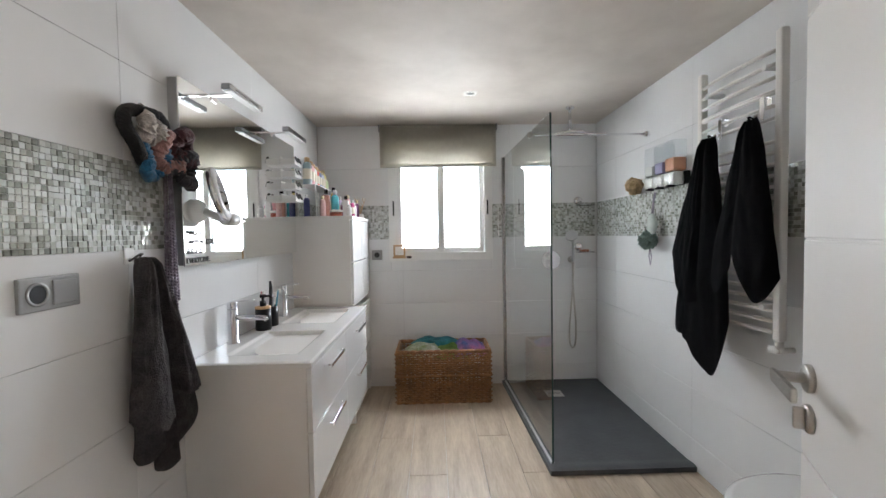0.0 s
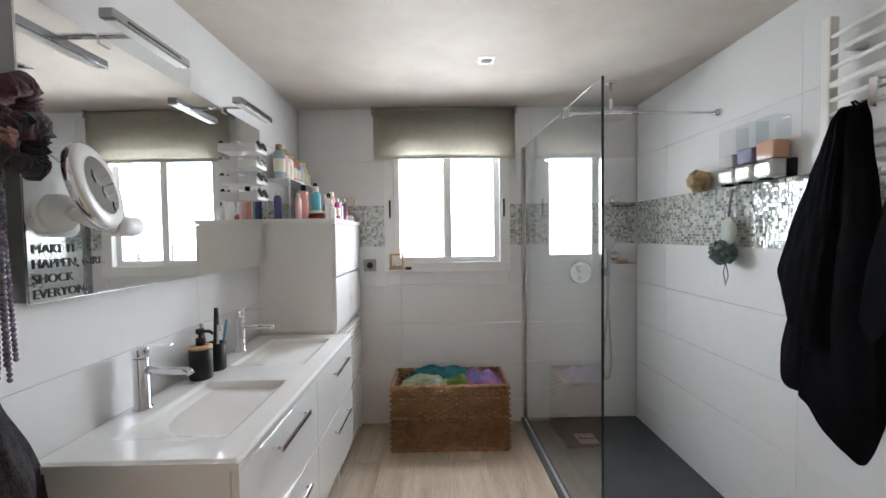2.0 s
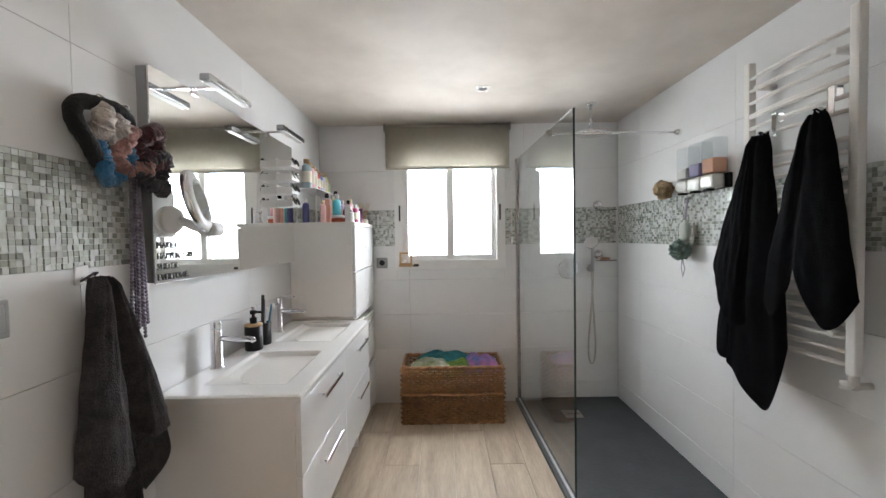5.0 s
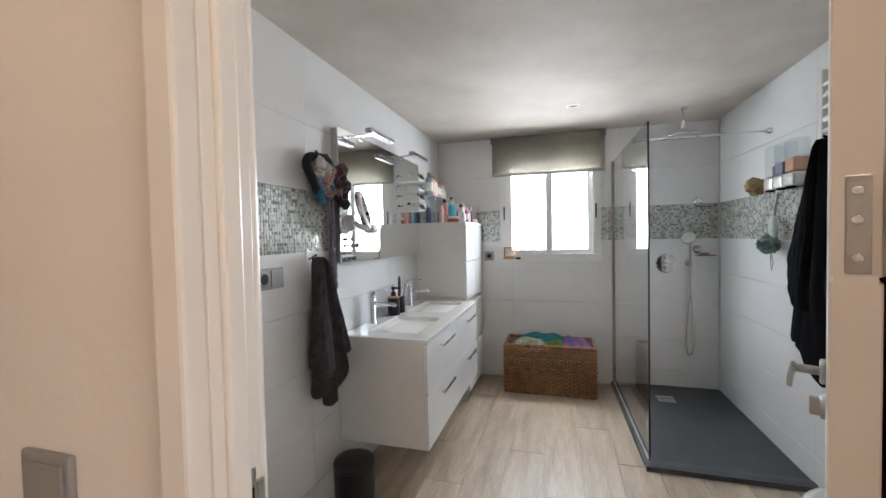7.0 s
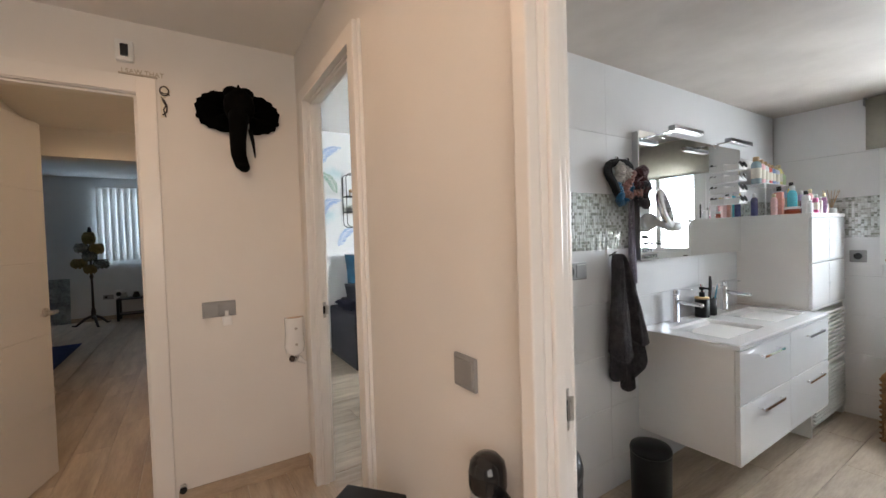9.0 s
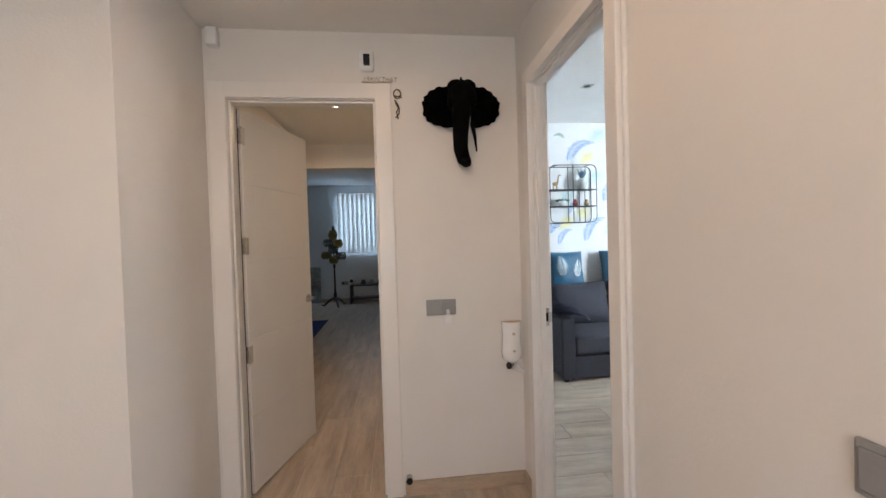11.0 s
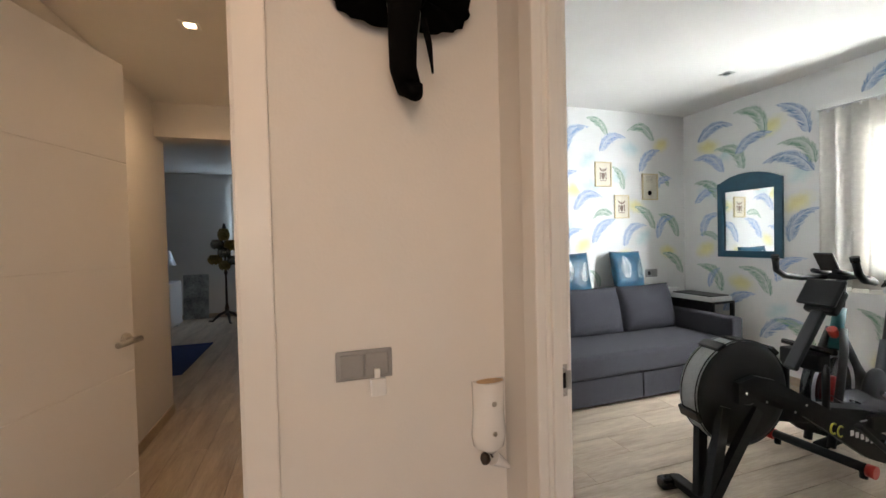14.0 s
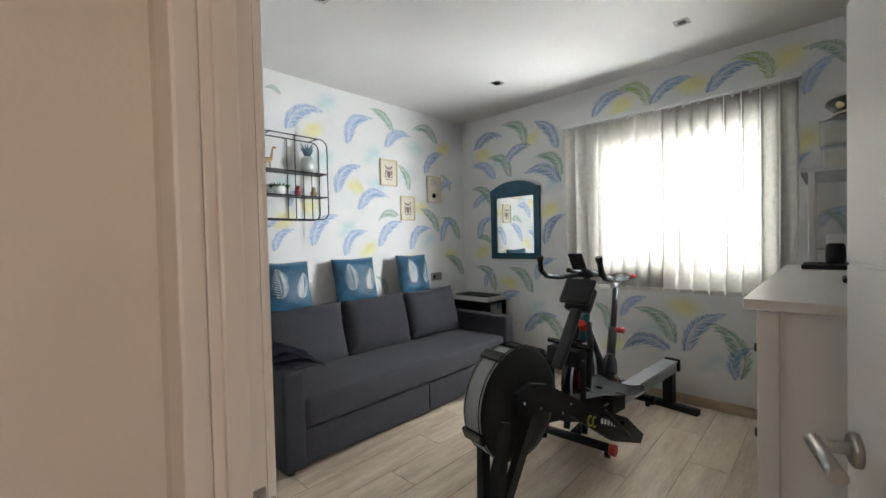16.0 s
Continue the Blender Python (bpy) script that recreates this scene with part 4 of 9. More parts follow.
    part("spray_face", lathe(bmesh.new(), [(0.02, 0.0), (0.047, 0.008), (0.05, 0.018), (0.045, 0.025)], (0, 0, 0), 26, pose(1.205, BY1 - 0.088, 1.225, 62, 0, -25)), M_ALU, hd)
    bm = bmesh.new()
    pts = []
    for i in range(33):
        a = i / 32
        y = BY1 - 0.055 + 0.02 * math.sin(a * math.pi)
        x = 1.225 + 0.035 * math.sin(a * math.pi * 2) * (0.4 + 0.6 * math.sin(a * math.pi))
        z = 1.02 - 0.72 * math.sin(a * math.pi) ** 0.8 if a < 1 else 1.02
        pts.append((x + 0.012 * (a - 0.5), y, z))
    tube(bm, pts, 0.0068, 8)
    part("hose", bm, M_STEEL, h)
    for z in (1.52, 1.14):
        k = thing("suction_soap_holder", (1.295, BY1, z), "chrome suction disc with a clear acrylic soap dish", "soap dish", "suction soap dishes")
        part("disc", lathe(bmesh.new(), [(0.035, 0), (0.035, 0.008), (0.026, 0.018), (0.012, 0.022)], (0, 0, 0), 22, pose(1.285, BY1 - 0.001, z, 90, 0, 0)), M_CHROME, k)
        part("dish", bxs((1.255, 1.39, BY1 - 0.10, BY1 - 0.004, z - 0.045, z - 0.040), (1.255, 1.39, BY1 - 0.103, BY1 - 0.10, z - 0.045, z - 0.028), bevel=0.001), M_FROST, k)
    so = thing("soap_bar", (1.32, BY1 - 0.05, 1.10), "reddish-brown soap bar in the dish", "soap")
    part("bar", bxs((1.285, 1.355, BY1 - 0.075, BY1 - 0.03, 1.1005, 1.118), bevel=0.008), surface("brown_soap", (0.38, 0.16, 0.09), 0.4), so)


shower()


def towel(name, x, y, z, out, drop, folds, material, label, seed, group="", pinch=0.22, flare=0.85, flaps=()):
    """A towel hung by one point in front of a wall. folds: sideways reach, stand-off and length at the hem, from one edge to the other; flaps: the same for each layer over it."""
    t = thing(name, (x, y, z - drop), label, "towel", group)
    bm = bmesh.new()
    for layer, rows in enumerate((folds,) + tuple(flaps)):
        ks = [i / (len(rows) - 1) for i in range(len(rows))]
        cols = [[f[c] for f in rows] for c in range(3)]

        def soft(u, c):
            return sum(float(np.interp(min(1.0, max(0.0, u + d)), ks, cols[c])) for d in (-0.03, -0.015, 0, 0.015, 0.03)) / 5

        def f(u, v):
            k = pinch + (1 - pinch) * v ** flare
            round_top = min(1.0, 0.80 + 4.0 * v)
            yy = soft(u, 0) * k * round_top + 0.007 * v * noise.noise(Vector((u * 5, v * 5, seed + layer)))
            dd = 0.006 + soft(u, 1) * (0.55 + 0.45 * v) * round_top + 0.006 * noise.noise(Vector((u * 9, v * 7, seed + 5 + layer)))
            zz = z - drop * v * soft(u, 2) - 0.005 * noise.noise(Vector((u * 14, 0, seed)))
            return (x + out * dd, y + yy, zz)

        sheet(bm, f, 110 if layer == 0 else 50, 44, 0.006)
    part("cloth", bm, material, t)
    bm = bmesh.new()
    tube(bm, [(x, y - 0.012, z - 0.01), (x + out * 0.03, y - 0.004, z + 0.012), (x + out * 0.03, y + 0.004, z + 0.012), (x, y + 0.012, z - 0.01)], 0.003, 6)
    part("hanging_loop", bm, material, t)
    return t


def radiator():
    x, y0, y1, z0, z1 = BX1 - 0.055, 1.588, 2.03, 0.835, 1.995
    t = thing("towel_radiator", (x, (y0 + y1) / 2, z0), "white ladder towel radiator on the tiled wall", "radiator")
    for y in (y0, y1):
        part("upright", bxs((x - 0.016, x + 0.016, y - 0.016, y + 0.016, z0, z1), bevel=0.008), M_LACQ, t)
    zs = [z0 + 0.03 + i * 0.042 for i in range(8)] + [z0 + 0.50 + i * 0.042 for i in range(7)] + [z0 + 0.86 - 0.02 + i * 0.046 for i in range(3)] + [z1 - 0.22 + i * 0.05 for i in range(4)]
    for z in zs:
        bm = bmesh.new()
        tube(bm, [(x - 0.006, y0 + 0.01, z), (x - 0.020, (y0 * 3 + y1) / 4, z), (x - 0.024, (y0 + y1) / 2, z), (x - 0.020, (y0 + 3 * y1) / 4, z), (x - 0.006, y1 - 0.01, z)], 0.0075, 10)
        part("rung", bm, M_LACQ, t)
    for y in (y0 + 0.06, y1 - 0.06):
        for z in (z0 + 0.12, z1 - 0.12):
            bm = bmesh.new()
            rod(bm, (x - 0.022, y, z), (BX1, y, z), 0.012)
            part("wall_bracket", bm, M_WHITEP, t)
    bm = bmesh.new()
    rod(bm, (x, y0, z0), (x, y0, z0 - 0.045), 0.014)
    rod(bm, (x, y0, z0 - 0.035), (BX1, y0, z0 - 0.035), 0.011)
    v = part("valve", bm, M_STEEL, t)
    bm = bmesh.new()
    rod(bm, (x, y0, z0 - 0.035), (x - 0.022, y0 + 0.024, z0 - 0.035), 0.015, 0.013)
    part("valve_cap", bm, M_WHITEP, v)


radiator()
for y, z in ((1.862, 1.680), (1.638, 1.700)):
    hk = thing("towel_hook", (BX1 - 0.08, y, z), "chrome over-bar towel hook on the radiator", "hook", "radiator hooks")
    bm = bmesh.new()
    for q in ((BX1 - 0.092, BX1 - 0.060, z + 0.058, z + 0.061), (BX1 - 0.063, BX1 - 0.060, z + 0.030, z + 0.058), (BX1 - 0.092, BX1 - 0.089, z - 0.030, z + 0.058), (BX1 - 0.116, BX1 - 0.092, z - 0.030, z - 0.027), (BX1 - 0.116, BX1 - 0.113, z - 0.027, z - 0.004)):
        box(bm, q[0], q[1], y - 0.011, y + 0.011, q[2], q[3], bevel=0.001)
    part("hook", bm, M_CHROME, hk)
towel("bath_towel", BX1 - 0.105, 1.875, 1.662, -1, 1.04, ((-0.13, 0.012, 0.74), (-0.11, 0.045, 0.92), (-0.077, 0.052, 1.0), (0.0, 0.068, 0.96), (0.08, 0.06, 0.90), (0.13, 0.065, 0.87), (0.10, 0.025, 0.86), (0.16, 0.05, 0.87), (0.22, 0.035, 0.85), (0.25, 0.01, 0.74)),
      M_TOWEL, "long black terry towel hanging from a radiator hook", 0.6, "black towels",
      flaps=(((0.02, 0.06, 0.70), (0.06, 0.088, 0.72), (0.13, 0.085, 0.66), (0.19, 0.065, 0.55), (0.24, 0.035, 0.46)),))
towel("bath_towel", BX1 - 0.105, 1.648, 1.678, -1, 0.70, ((-0.145, 0.012, 0.84), (-0.12, 0.045, 0.95), (-0.075, 0.055, 1.0), (-0.02, 0.066, 0.90), (0.03, 0.062, 0.75), (0.05, 0.05, 0.735), (0.07, 0.04, 0.82), (0.10, 0.055, 0.95), (0.13, 0.06, 0.99), (0.19, 0.04, 0.90), (0.22, 0.01, 0.74)),
      M_TOWEL, "shorter black terry towel hanging from a radiator hook", 2.4, "black towels")


# ---------------------------------------------------------------- training room: sofa and cushions
def pillow(bm, w, h, d, m, puff=2.2, seed=0.0, n=16):
    """A stuffed cushion, w by h in its plane and d thick, soft at the seams."""
    t = bmesh.new()
    for side in (1, -1):
        g = []
        for j in range(n + 1):
            r = []
            for i in range(n + 1):
                a, b = i / n * 2 - 1, j / n * 2 - 1
                k = max(0.0, (1 - abs(a) ** puff) * (1 - abs(b) ** puff)) ** 0.55
                pull = 1 - 0.05 * (1 - abs(a * b)) * (abs(a) ** 6 + abs(b) ** 6)
                z = side * (d / 2) * k * (1 + 0.16 * noise.noise(Vector((a * 1.8 + seed, b * 1.8, side + seed))))
                r.append(t.verts.new((a * w / 2 * pull, b * h / 2 * pull, z)))
            g.append(r)
        for j in range(n):
            for i in range(n):
                f = t.faces.new((g[j][i], g[j][i + 1], g[j + 1][i + 1], g[j + 1][i]))
                f.smooth = True
    bmesh.ops.remove_doubles(t, verts=t.verts, dist=1e-5)
    return weld(bm, t, m)


SX0, SX1, SY0, SY1 = GX0 + 0.03, -3.36, 0.93, 3.12


def soft_box(bm, x0, x1, y0, y1, z0, z1, r=0.03, amp=0.004, seed=0.0):
    t = bmesh.new()
    box(t, x0, x1, y0, y1, z0, z1, bevel=r, seg=4)
    bmesh.ops.subdivide_edges(t, edges=[e for e in t.edges if e.calc_length() > 0.15], cuts=6, use_grid_fill=True)
    for v in t.verts:
        v.co += Vector((noise.noise(v.co * 5 + Vector((seed, 0, 0))), noise.noise(v.co * 5 + Vector((0, seed, 4))), noise.noise(v.co * 5 + Vector((3, 0, seed))))) * amp
    for f in t.faces:
        f.smooth = True
    return weld(bm, t)


def sofa():
    t = thing("sofa_bed", ((SX0 + SX1) / 2, (SY0 + SY1) / 2, 0), "dark grey fabric three-seat sofa bed with storage base", "sofa")
    part("arm", soft_box(bmesh.new(), SX0, SX1, SY0, SY0 + 0.13, 0.03, 0.585, 0.025, 0.003, 1), M_SOFA, t)
    part("arm", soft_box(bmesh.new(), SX0, SX1, SY1 - 0.13, SY1, 0.03, 0.585, 0.025, 0.003, 2), M_SOFA, t)
    part("base", soft_box(bmesh.new(), SX0 + 0.02, SX1 - 0.025, SY0 + 0.132, 2.04, 0.03, 0.235, 0.012, 0.002, 3), M_SOFA, t)
    part("base_drawer", soft_box(bmesh.new(), SX0 + 0.02, SX1 - 0.025, 2.046, SY1 - 0.132, 0.03, 0.235, 0.012, 0.002, 4), M_SOFA, t)
    part("seat", soft_box(bmesh.new(), SX0 + 0.02, SX1 - 0.005, SY0 + 0.132, SY1 - 0.132, 0.238, 0.415, 0.045, 0.006, 5), M_SOFA, t)
    part("back_frame", soft_box(bmesh.new(), SX0, SX0 + 0.12, SY0 + 0.132, SY1 - 0.132, 0.42, 0.66, 0.02, 0.003, 6), M_SOFA, t)
    w = (SY1 - SY0 - 0.27) / 3
    for k in range(3):
        y = SY0 + 0.135 + w * (k + 0.5)
        m = Matrix.Translation((SX0 + 0.22, y, 0.615)) @ Euler((0, radians(-14), 0)).to_matrix().to_4x4() @ Euler((radians(90), 0, radians(90))).to_matrix().to_4x4()
        part("back_cushion", pillow(bmesh.new(), w * 1.02, 0.45, 0.20, m, 3.2, k * 3.1), M_SOFA, t)
    for x in (SX0 + 0.08, SX1 - 0.06):
        for y in (SY0 + 0.06, SY1 - 0.06):
            bm = bmesh.new()
            rod(bm, (x, y, 0), (x, y, 0.035), 0.022)
            part("foot", bm, M_BLACK, t)


sofa()


def fern(bm, m, length=0.2, n=11, wide=0.075, lift=None, thin=0.0065):
    """A printed fern: a curved stem with paired tapering leaflets, as a thin film."""
    def leaf(p, q, wd):
        d = (q - p)
        s = Vector((-d.y, d.x, 0)).normalized() * wd
        vs = [bm.verts.new(m @ (Vector((v.x, v.y, lift(v))) if lift else v)) for v in (p, p + d * 0.4 + s, q, p + d * 0.4 - s)]
        bm.faces.new(vs)
    for i in range(n):
        a = i / n
        p = Vector((0.02 * math.sin(a * 2), length * a, 0))
        reach = wide * math.sin(math.pi * (0.14 + 0.86 * a)) ** 0.7 * (1 - 0.55 * a)
        for s in (-1, 1):
            leaf(p, p + Vector((s * reach, reach * 0.55, 0)), thin)
    leaf(Vector((0, -0.02, 0)), Vector((0.018, length, 0)), 0.003)


def scatter_cushion(y, z, seed, lean):
    x = GX0 + 0.135
    t = thing("scatter_cushion", (x, y, z - 0.2), "petrol blue satin cushion with silver fern print on the sofa", "cushion", "fern cushions")
    m = Matrix.Translation((x, y, z)) @ Euler((0, radians(-12), 0)).to_matrix().to_4x4() @ Euler((radians(90), 0, radians(90 + lean))).to_matrix().to_4x4()
    c = part("cover", pillow(bmesh.new(), 0.40, 0.40, 0.13, m, 2.4, seed), M_SATIN, t)
    bm = bmesh.new()
    for ox, oy, turn, ln, wd in ((-0.07, -0.07, 8, 0.22, 0.085), (0.085, -0.08, -6, 0.19, 0.075)):
        pm = pose(ox, oy, 0, 0, 0, turn)

        def lift(v):
            w = pm @ Vector((v.x, v.y, 0))
            a, b = min(0.98, abs(w.x) / 0.2), min(0.98, abs(w.y) / 0.2)
            return 0.0665 * ((1 - a ** 2.4) * (1 - b ** 2.4)) ** 0.55 * 1.10 + 0.006
        fern(bm, m @ pm, ln, 13, wd, lift, 0.0040)
    part("fern_print", bm, M_SILVER, c, "silver fern print")


for y, s, l in ((1.30, 0.3, 3), (1.90, 4.2, -2), (2.55, 8.1, 4)):
    scatter_cushion(y, 0.965, s, l)

jk = thing("folded_jacket", (SX1 - 0.3, 1.0, 0.586), "dark navy garment thrown over the sofa arm", "jacket")
bm = bmesh.new()
for k in range(3):
    sheet(bm, lambda u, v, k=k: (SX1 - 0.50 + u * (0.46 - 0.05 * k), 0.915 + v * 0.30 - 0.02 * k + 0.015 * math.sin(u * 9 + k), 0.606 + 0.030 * k + 0.045 * abs(noise.noise(Vector((u * 4, v * 3, k)))) - 0.16 * max(0.0, v - 0.62) ** 1.2 - 0.03 * max(0, u - 0.85)), 22, 14, 0.008)
part("cloth", bm, surface("navy_cotton", (0.012, 0.011, 0.030), 0.9, var=0.3, scale=20, bump=0.4, bump_scale=200), jk)


# ---------------------------------------------------------------- pictures, mirror, shelf, socket
def picture(y0, y1, z0, z1, kind, label):
    x = GX0 + 0.001
    t = thing("framed_print", (x, (y0 + y1) / 2, z0), label, "picture", "framed prints")
    w = 0.011
    part("picture_frame", bxs((x, x + 0.016, y0, y1, z0, z0 + w), (x, x + 0.016, y0, y1, z1 - w, z1), (x + 0.0003, x + 0.0157, y0, y0 + w, z0 + w, z1 - w), (x + 0.0003, x + 0.0157, y1 - w, y1, z0 + w, z1 - w), bevel=0.002), M_GOLD, t)
    sh = part("print", bxs((x + 0.002, x + 0.006, y0 + w, y1 - w, z0 + w, z1 - w)), M_PAPER, t)
    yc, zc, h = (y0 + y1) / 2, (z0 + z1) / 2, z1 - z0
    ink = surface("brown_ink", (0.24, 0.17, 0.14), 0.8, var=0.35, scale=60)
    bm = bmesh.new()
    mm = Matrix.Translation((x + 0.0062, yc, zc)) @ Euler((radians(90), 0, radians(90))).to_matrix().to_4x4()
    if kind == "seal":
        slab(bm, [(0.026 * math.cos(a * 0.3927), 0.026 * math.sin(a * 0.3927)) for a in range(16)], 0, 0.001, mm @ pose(0, -h * 0.23, 0))
        part("seal", bm, M_BLKGLOSS, sh)
        bm = bmesh.new()
        for i in range(5):
            slab(bm, [(-0.045, 0.05 + i * 0.014), (0.045, 0.05 + i * 0.014), (0.045, 0.053 + i * 0.014), (-0.045, 0.053 + i * 0.014)], 0, 0.0006, mm)
        part("text_bars", bm, ink, sh)
    else:
        # shield, two supporters and spread wings, as flat shapes
        slab(bm, [(-0.020, h * 0.06), (0.020, h * 0.06), (0.021, -h * 0.08), (0.012, -h * 0.18), (0, -h * 0.22), (-0.012, -h * 0.18), (-0.021, -h * 0.08)], 0, 0.0006, mm)
        for s in (-1, 1):
            slab(bm, [(s * 0.026, h * 0.08), (s * 0.036, h * 0.10), (s * 0.042, h * 0.02), (s * 0.038, -h * 0.10), (s * 0.044, -h * 0.20), (s * 0.028, -h * 0.19), (s * 0.030, -h * 0.06)], 0, 0.0006, mm)
            slab(bm, [(s * 0.003, h * 0.12), (s * 0.018, h * 0.20), (s * 0.046, h * 0.29), (s * 0.040, h * 0.20), (s * 0.024, h * 0.13)], 0, 0.0006, mm)
        slab(bm, [(-0.006, h * 0.10), (0.006, h * 0.10), (0.007, h * 0.20), (0.0, h * 0.24), (-0.007, h * 0.20)], 0, 0.0006, mm)
        slab(bm, [(-0.040, -h * 0.27), (0.040, -h * 0.27), (0.036, -h * 0.245), (-0.036, -h * 0.245)], 0, 0.0006, mm)
        part("crest", bm, ink, sh)


picture(2.285, 2.485, 1.815, 2.062, "crest", "gold-framed print of a heraldic crest on cream paper")
picture(2.520, 2.700, 1.495, 1.732, "crest", "gold-framed print of a shield on cream paper")
picture(2.875, 3.080, 1.685, 1.960, "seal", "gold-framed certificate with a dark round seal")


def wall_mirror_blue():
    y = GY1 - 0.001
    x0, x1, z0, z1, zt = -3.83, -3.25, 1.085, 1.80, 1.875
    t = thing("blue_framed_mirror", ((x0 + x1) / 2, y, z0), "petrol blue wooden mirror with an arched top", "mirror")
    xc = (x0 + x1) / 2

    def arch(x, hi):
        a = abs(x - xc) / (x1 - xc)
        return hi - (zt - z1) * (0.0 if a < 0.0 else min(1.0, a ** 2.2 * 1.15))
    n = 22
    xs = [x0 + (x1 - x0) * i / n for i in range(n + 1)]
    bm = bxs((x0, x0 + 0.065, y - 0.026, y, z0, z1 - 0.004), (x1 - 0.065, x1, y - 0.026, y, z0, z1 - 0.004), (x0 + 0.065, x1 - 0.065, y - 0.0255, y, z0, z0 + 0.062), bevel=0.003)
    out = [(x, arch(x, zt)) for x in xs] + [(x1, z1 - 0.004), (x1, z1 - 0.085), (x0, z1 - 0.085), (x0, z1 - 0.004)]
    slab(bm, out, 0.0, 0.027, Matrix.Translation((0, y, 0)) @ Euler((radians(90), 0, 0)).to_matrix().to_4x4())
    part("mirror_frame", bm, M_TEAL, t)
    part("mirror_glass", bxs((x0 + 0.066, x1 - 0.066, y - 0.012, y - 0.008, z0 + 0.0625, z1 - 0.0855)), M_MIRROR, t)


wall_mirror_blue()


def socket(name, axis, face, u, z, w, label, sign=1, double=True, hang=False):
    """A grey switch plate on a wall; u is its middle along the wall."""
    t = thing(name, ((u, face, z) if axis == "y" else (face, u, z)), label, "switch" if "switch" in name else "socket")
    h = 0.082

    def put(nm, a, b, c, d, e, f, mat, bev, par):
        lo, hi = min(face + sign * e, face + sign * f), max(face + sign * e, face + sign * f)
        bm = B(*((a, b, lo, hi, c, d) if axis == "y" else (lo, hi, a, b, c, d)), bevel=bev)
        return part(nm, bm, mat, par)

    pl = put("plate", u - w / 2, u + w / 2, z - h / 2, z + h / 2, 0.0, 0.010, M_GREYP, 0.004, t)
    cells = [(-0.036, 0.036)] if not double else [(-w / 2 + 0.011, -0.002), (0.002, w / 2 - 0.011)]
    for i, (a, b) in enumerate(cells):
        if "socket" in name and i == 0:
            q = Euler((radians(90 if sign < 0 else -90), 0, 0)).to_matrix().to_4x4() if axis == "y" else Euler((0, radians(90 * sign), 0)).to_matrix().to_4x4()
            c = ((u + (a + b) / 2, face + sign * 0.009, z) if axis == "y" else (face + sign * 0.009, u + (a + b) / 2, z))
            part("socket_ring", lathe(bmesh.new(), [(0.029, 0), (0.029, 0.0035), (0.022, 0.0035), (0.0215, -0.004)], (0, 0, 0), 26, Matrix.Translation(c) @ q, caps=False), M_GREYP, pl)
            part("socket_well", lathe(bmesh.new(), [(0.0215, 0.0012), (0.0215, 0.0018)], (0, 0, 0), 22, Matrix.Translation(c) @ q), M_BLACK, pl)
        else:
            put("rocker", u + a, u + b, z - 0.031, z + 0.031, 0.0095, 0.0135, M_GREYP, 0.003, pl)
    return t


socket("wall_socket", "x", GX0, 2.985, 0.915, 0.155, "grey double socket plate on the painted wall", 1)


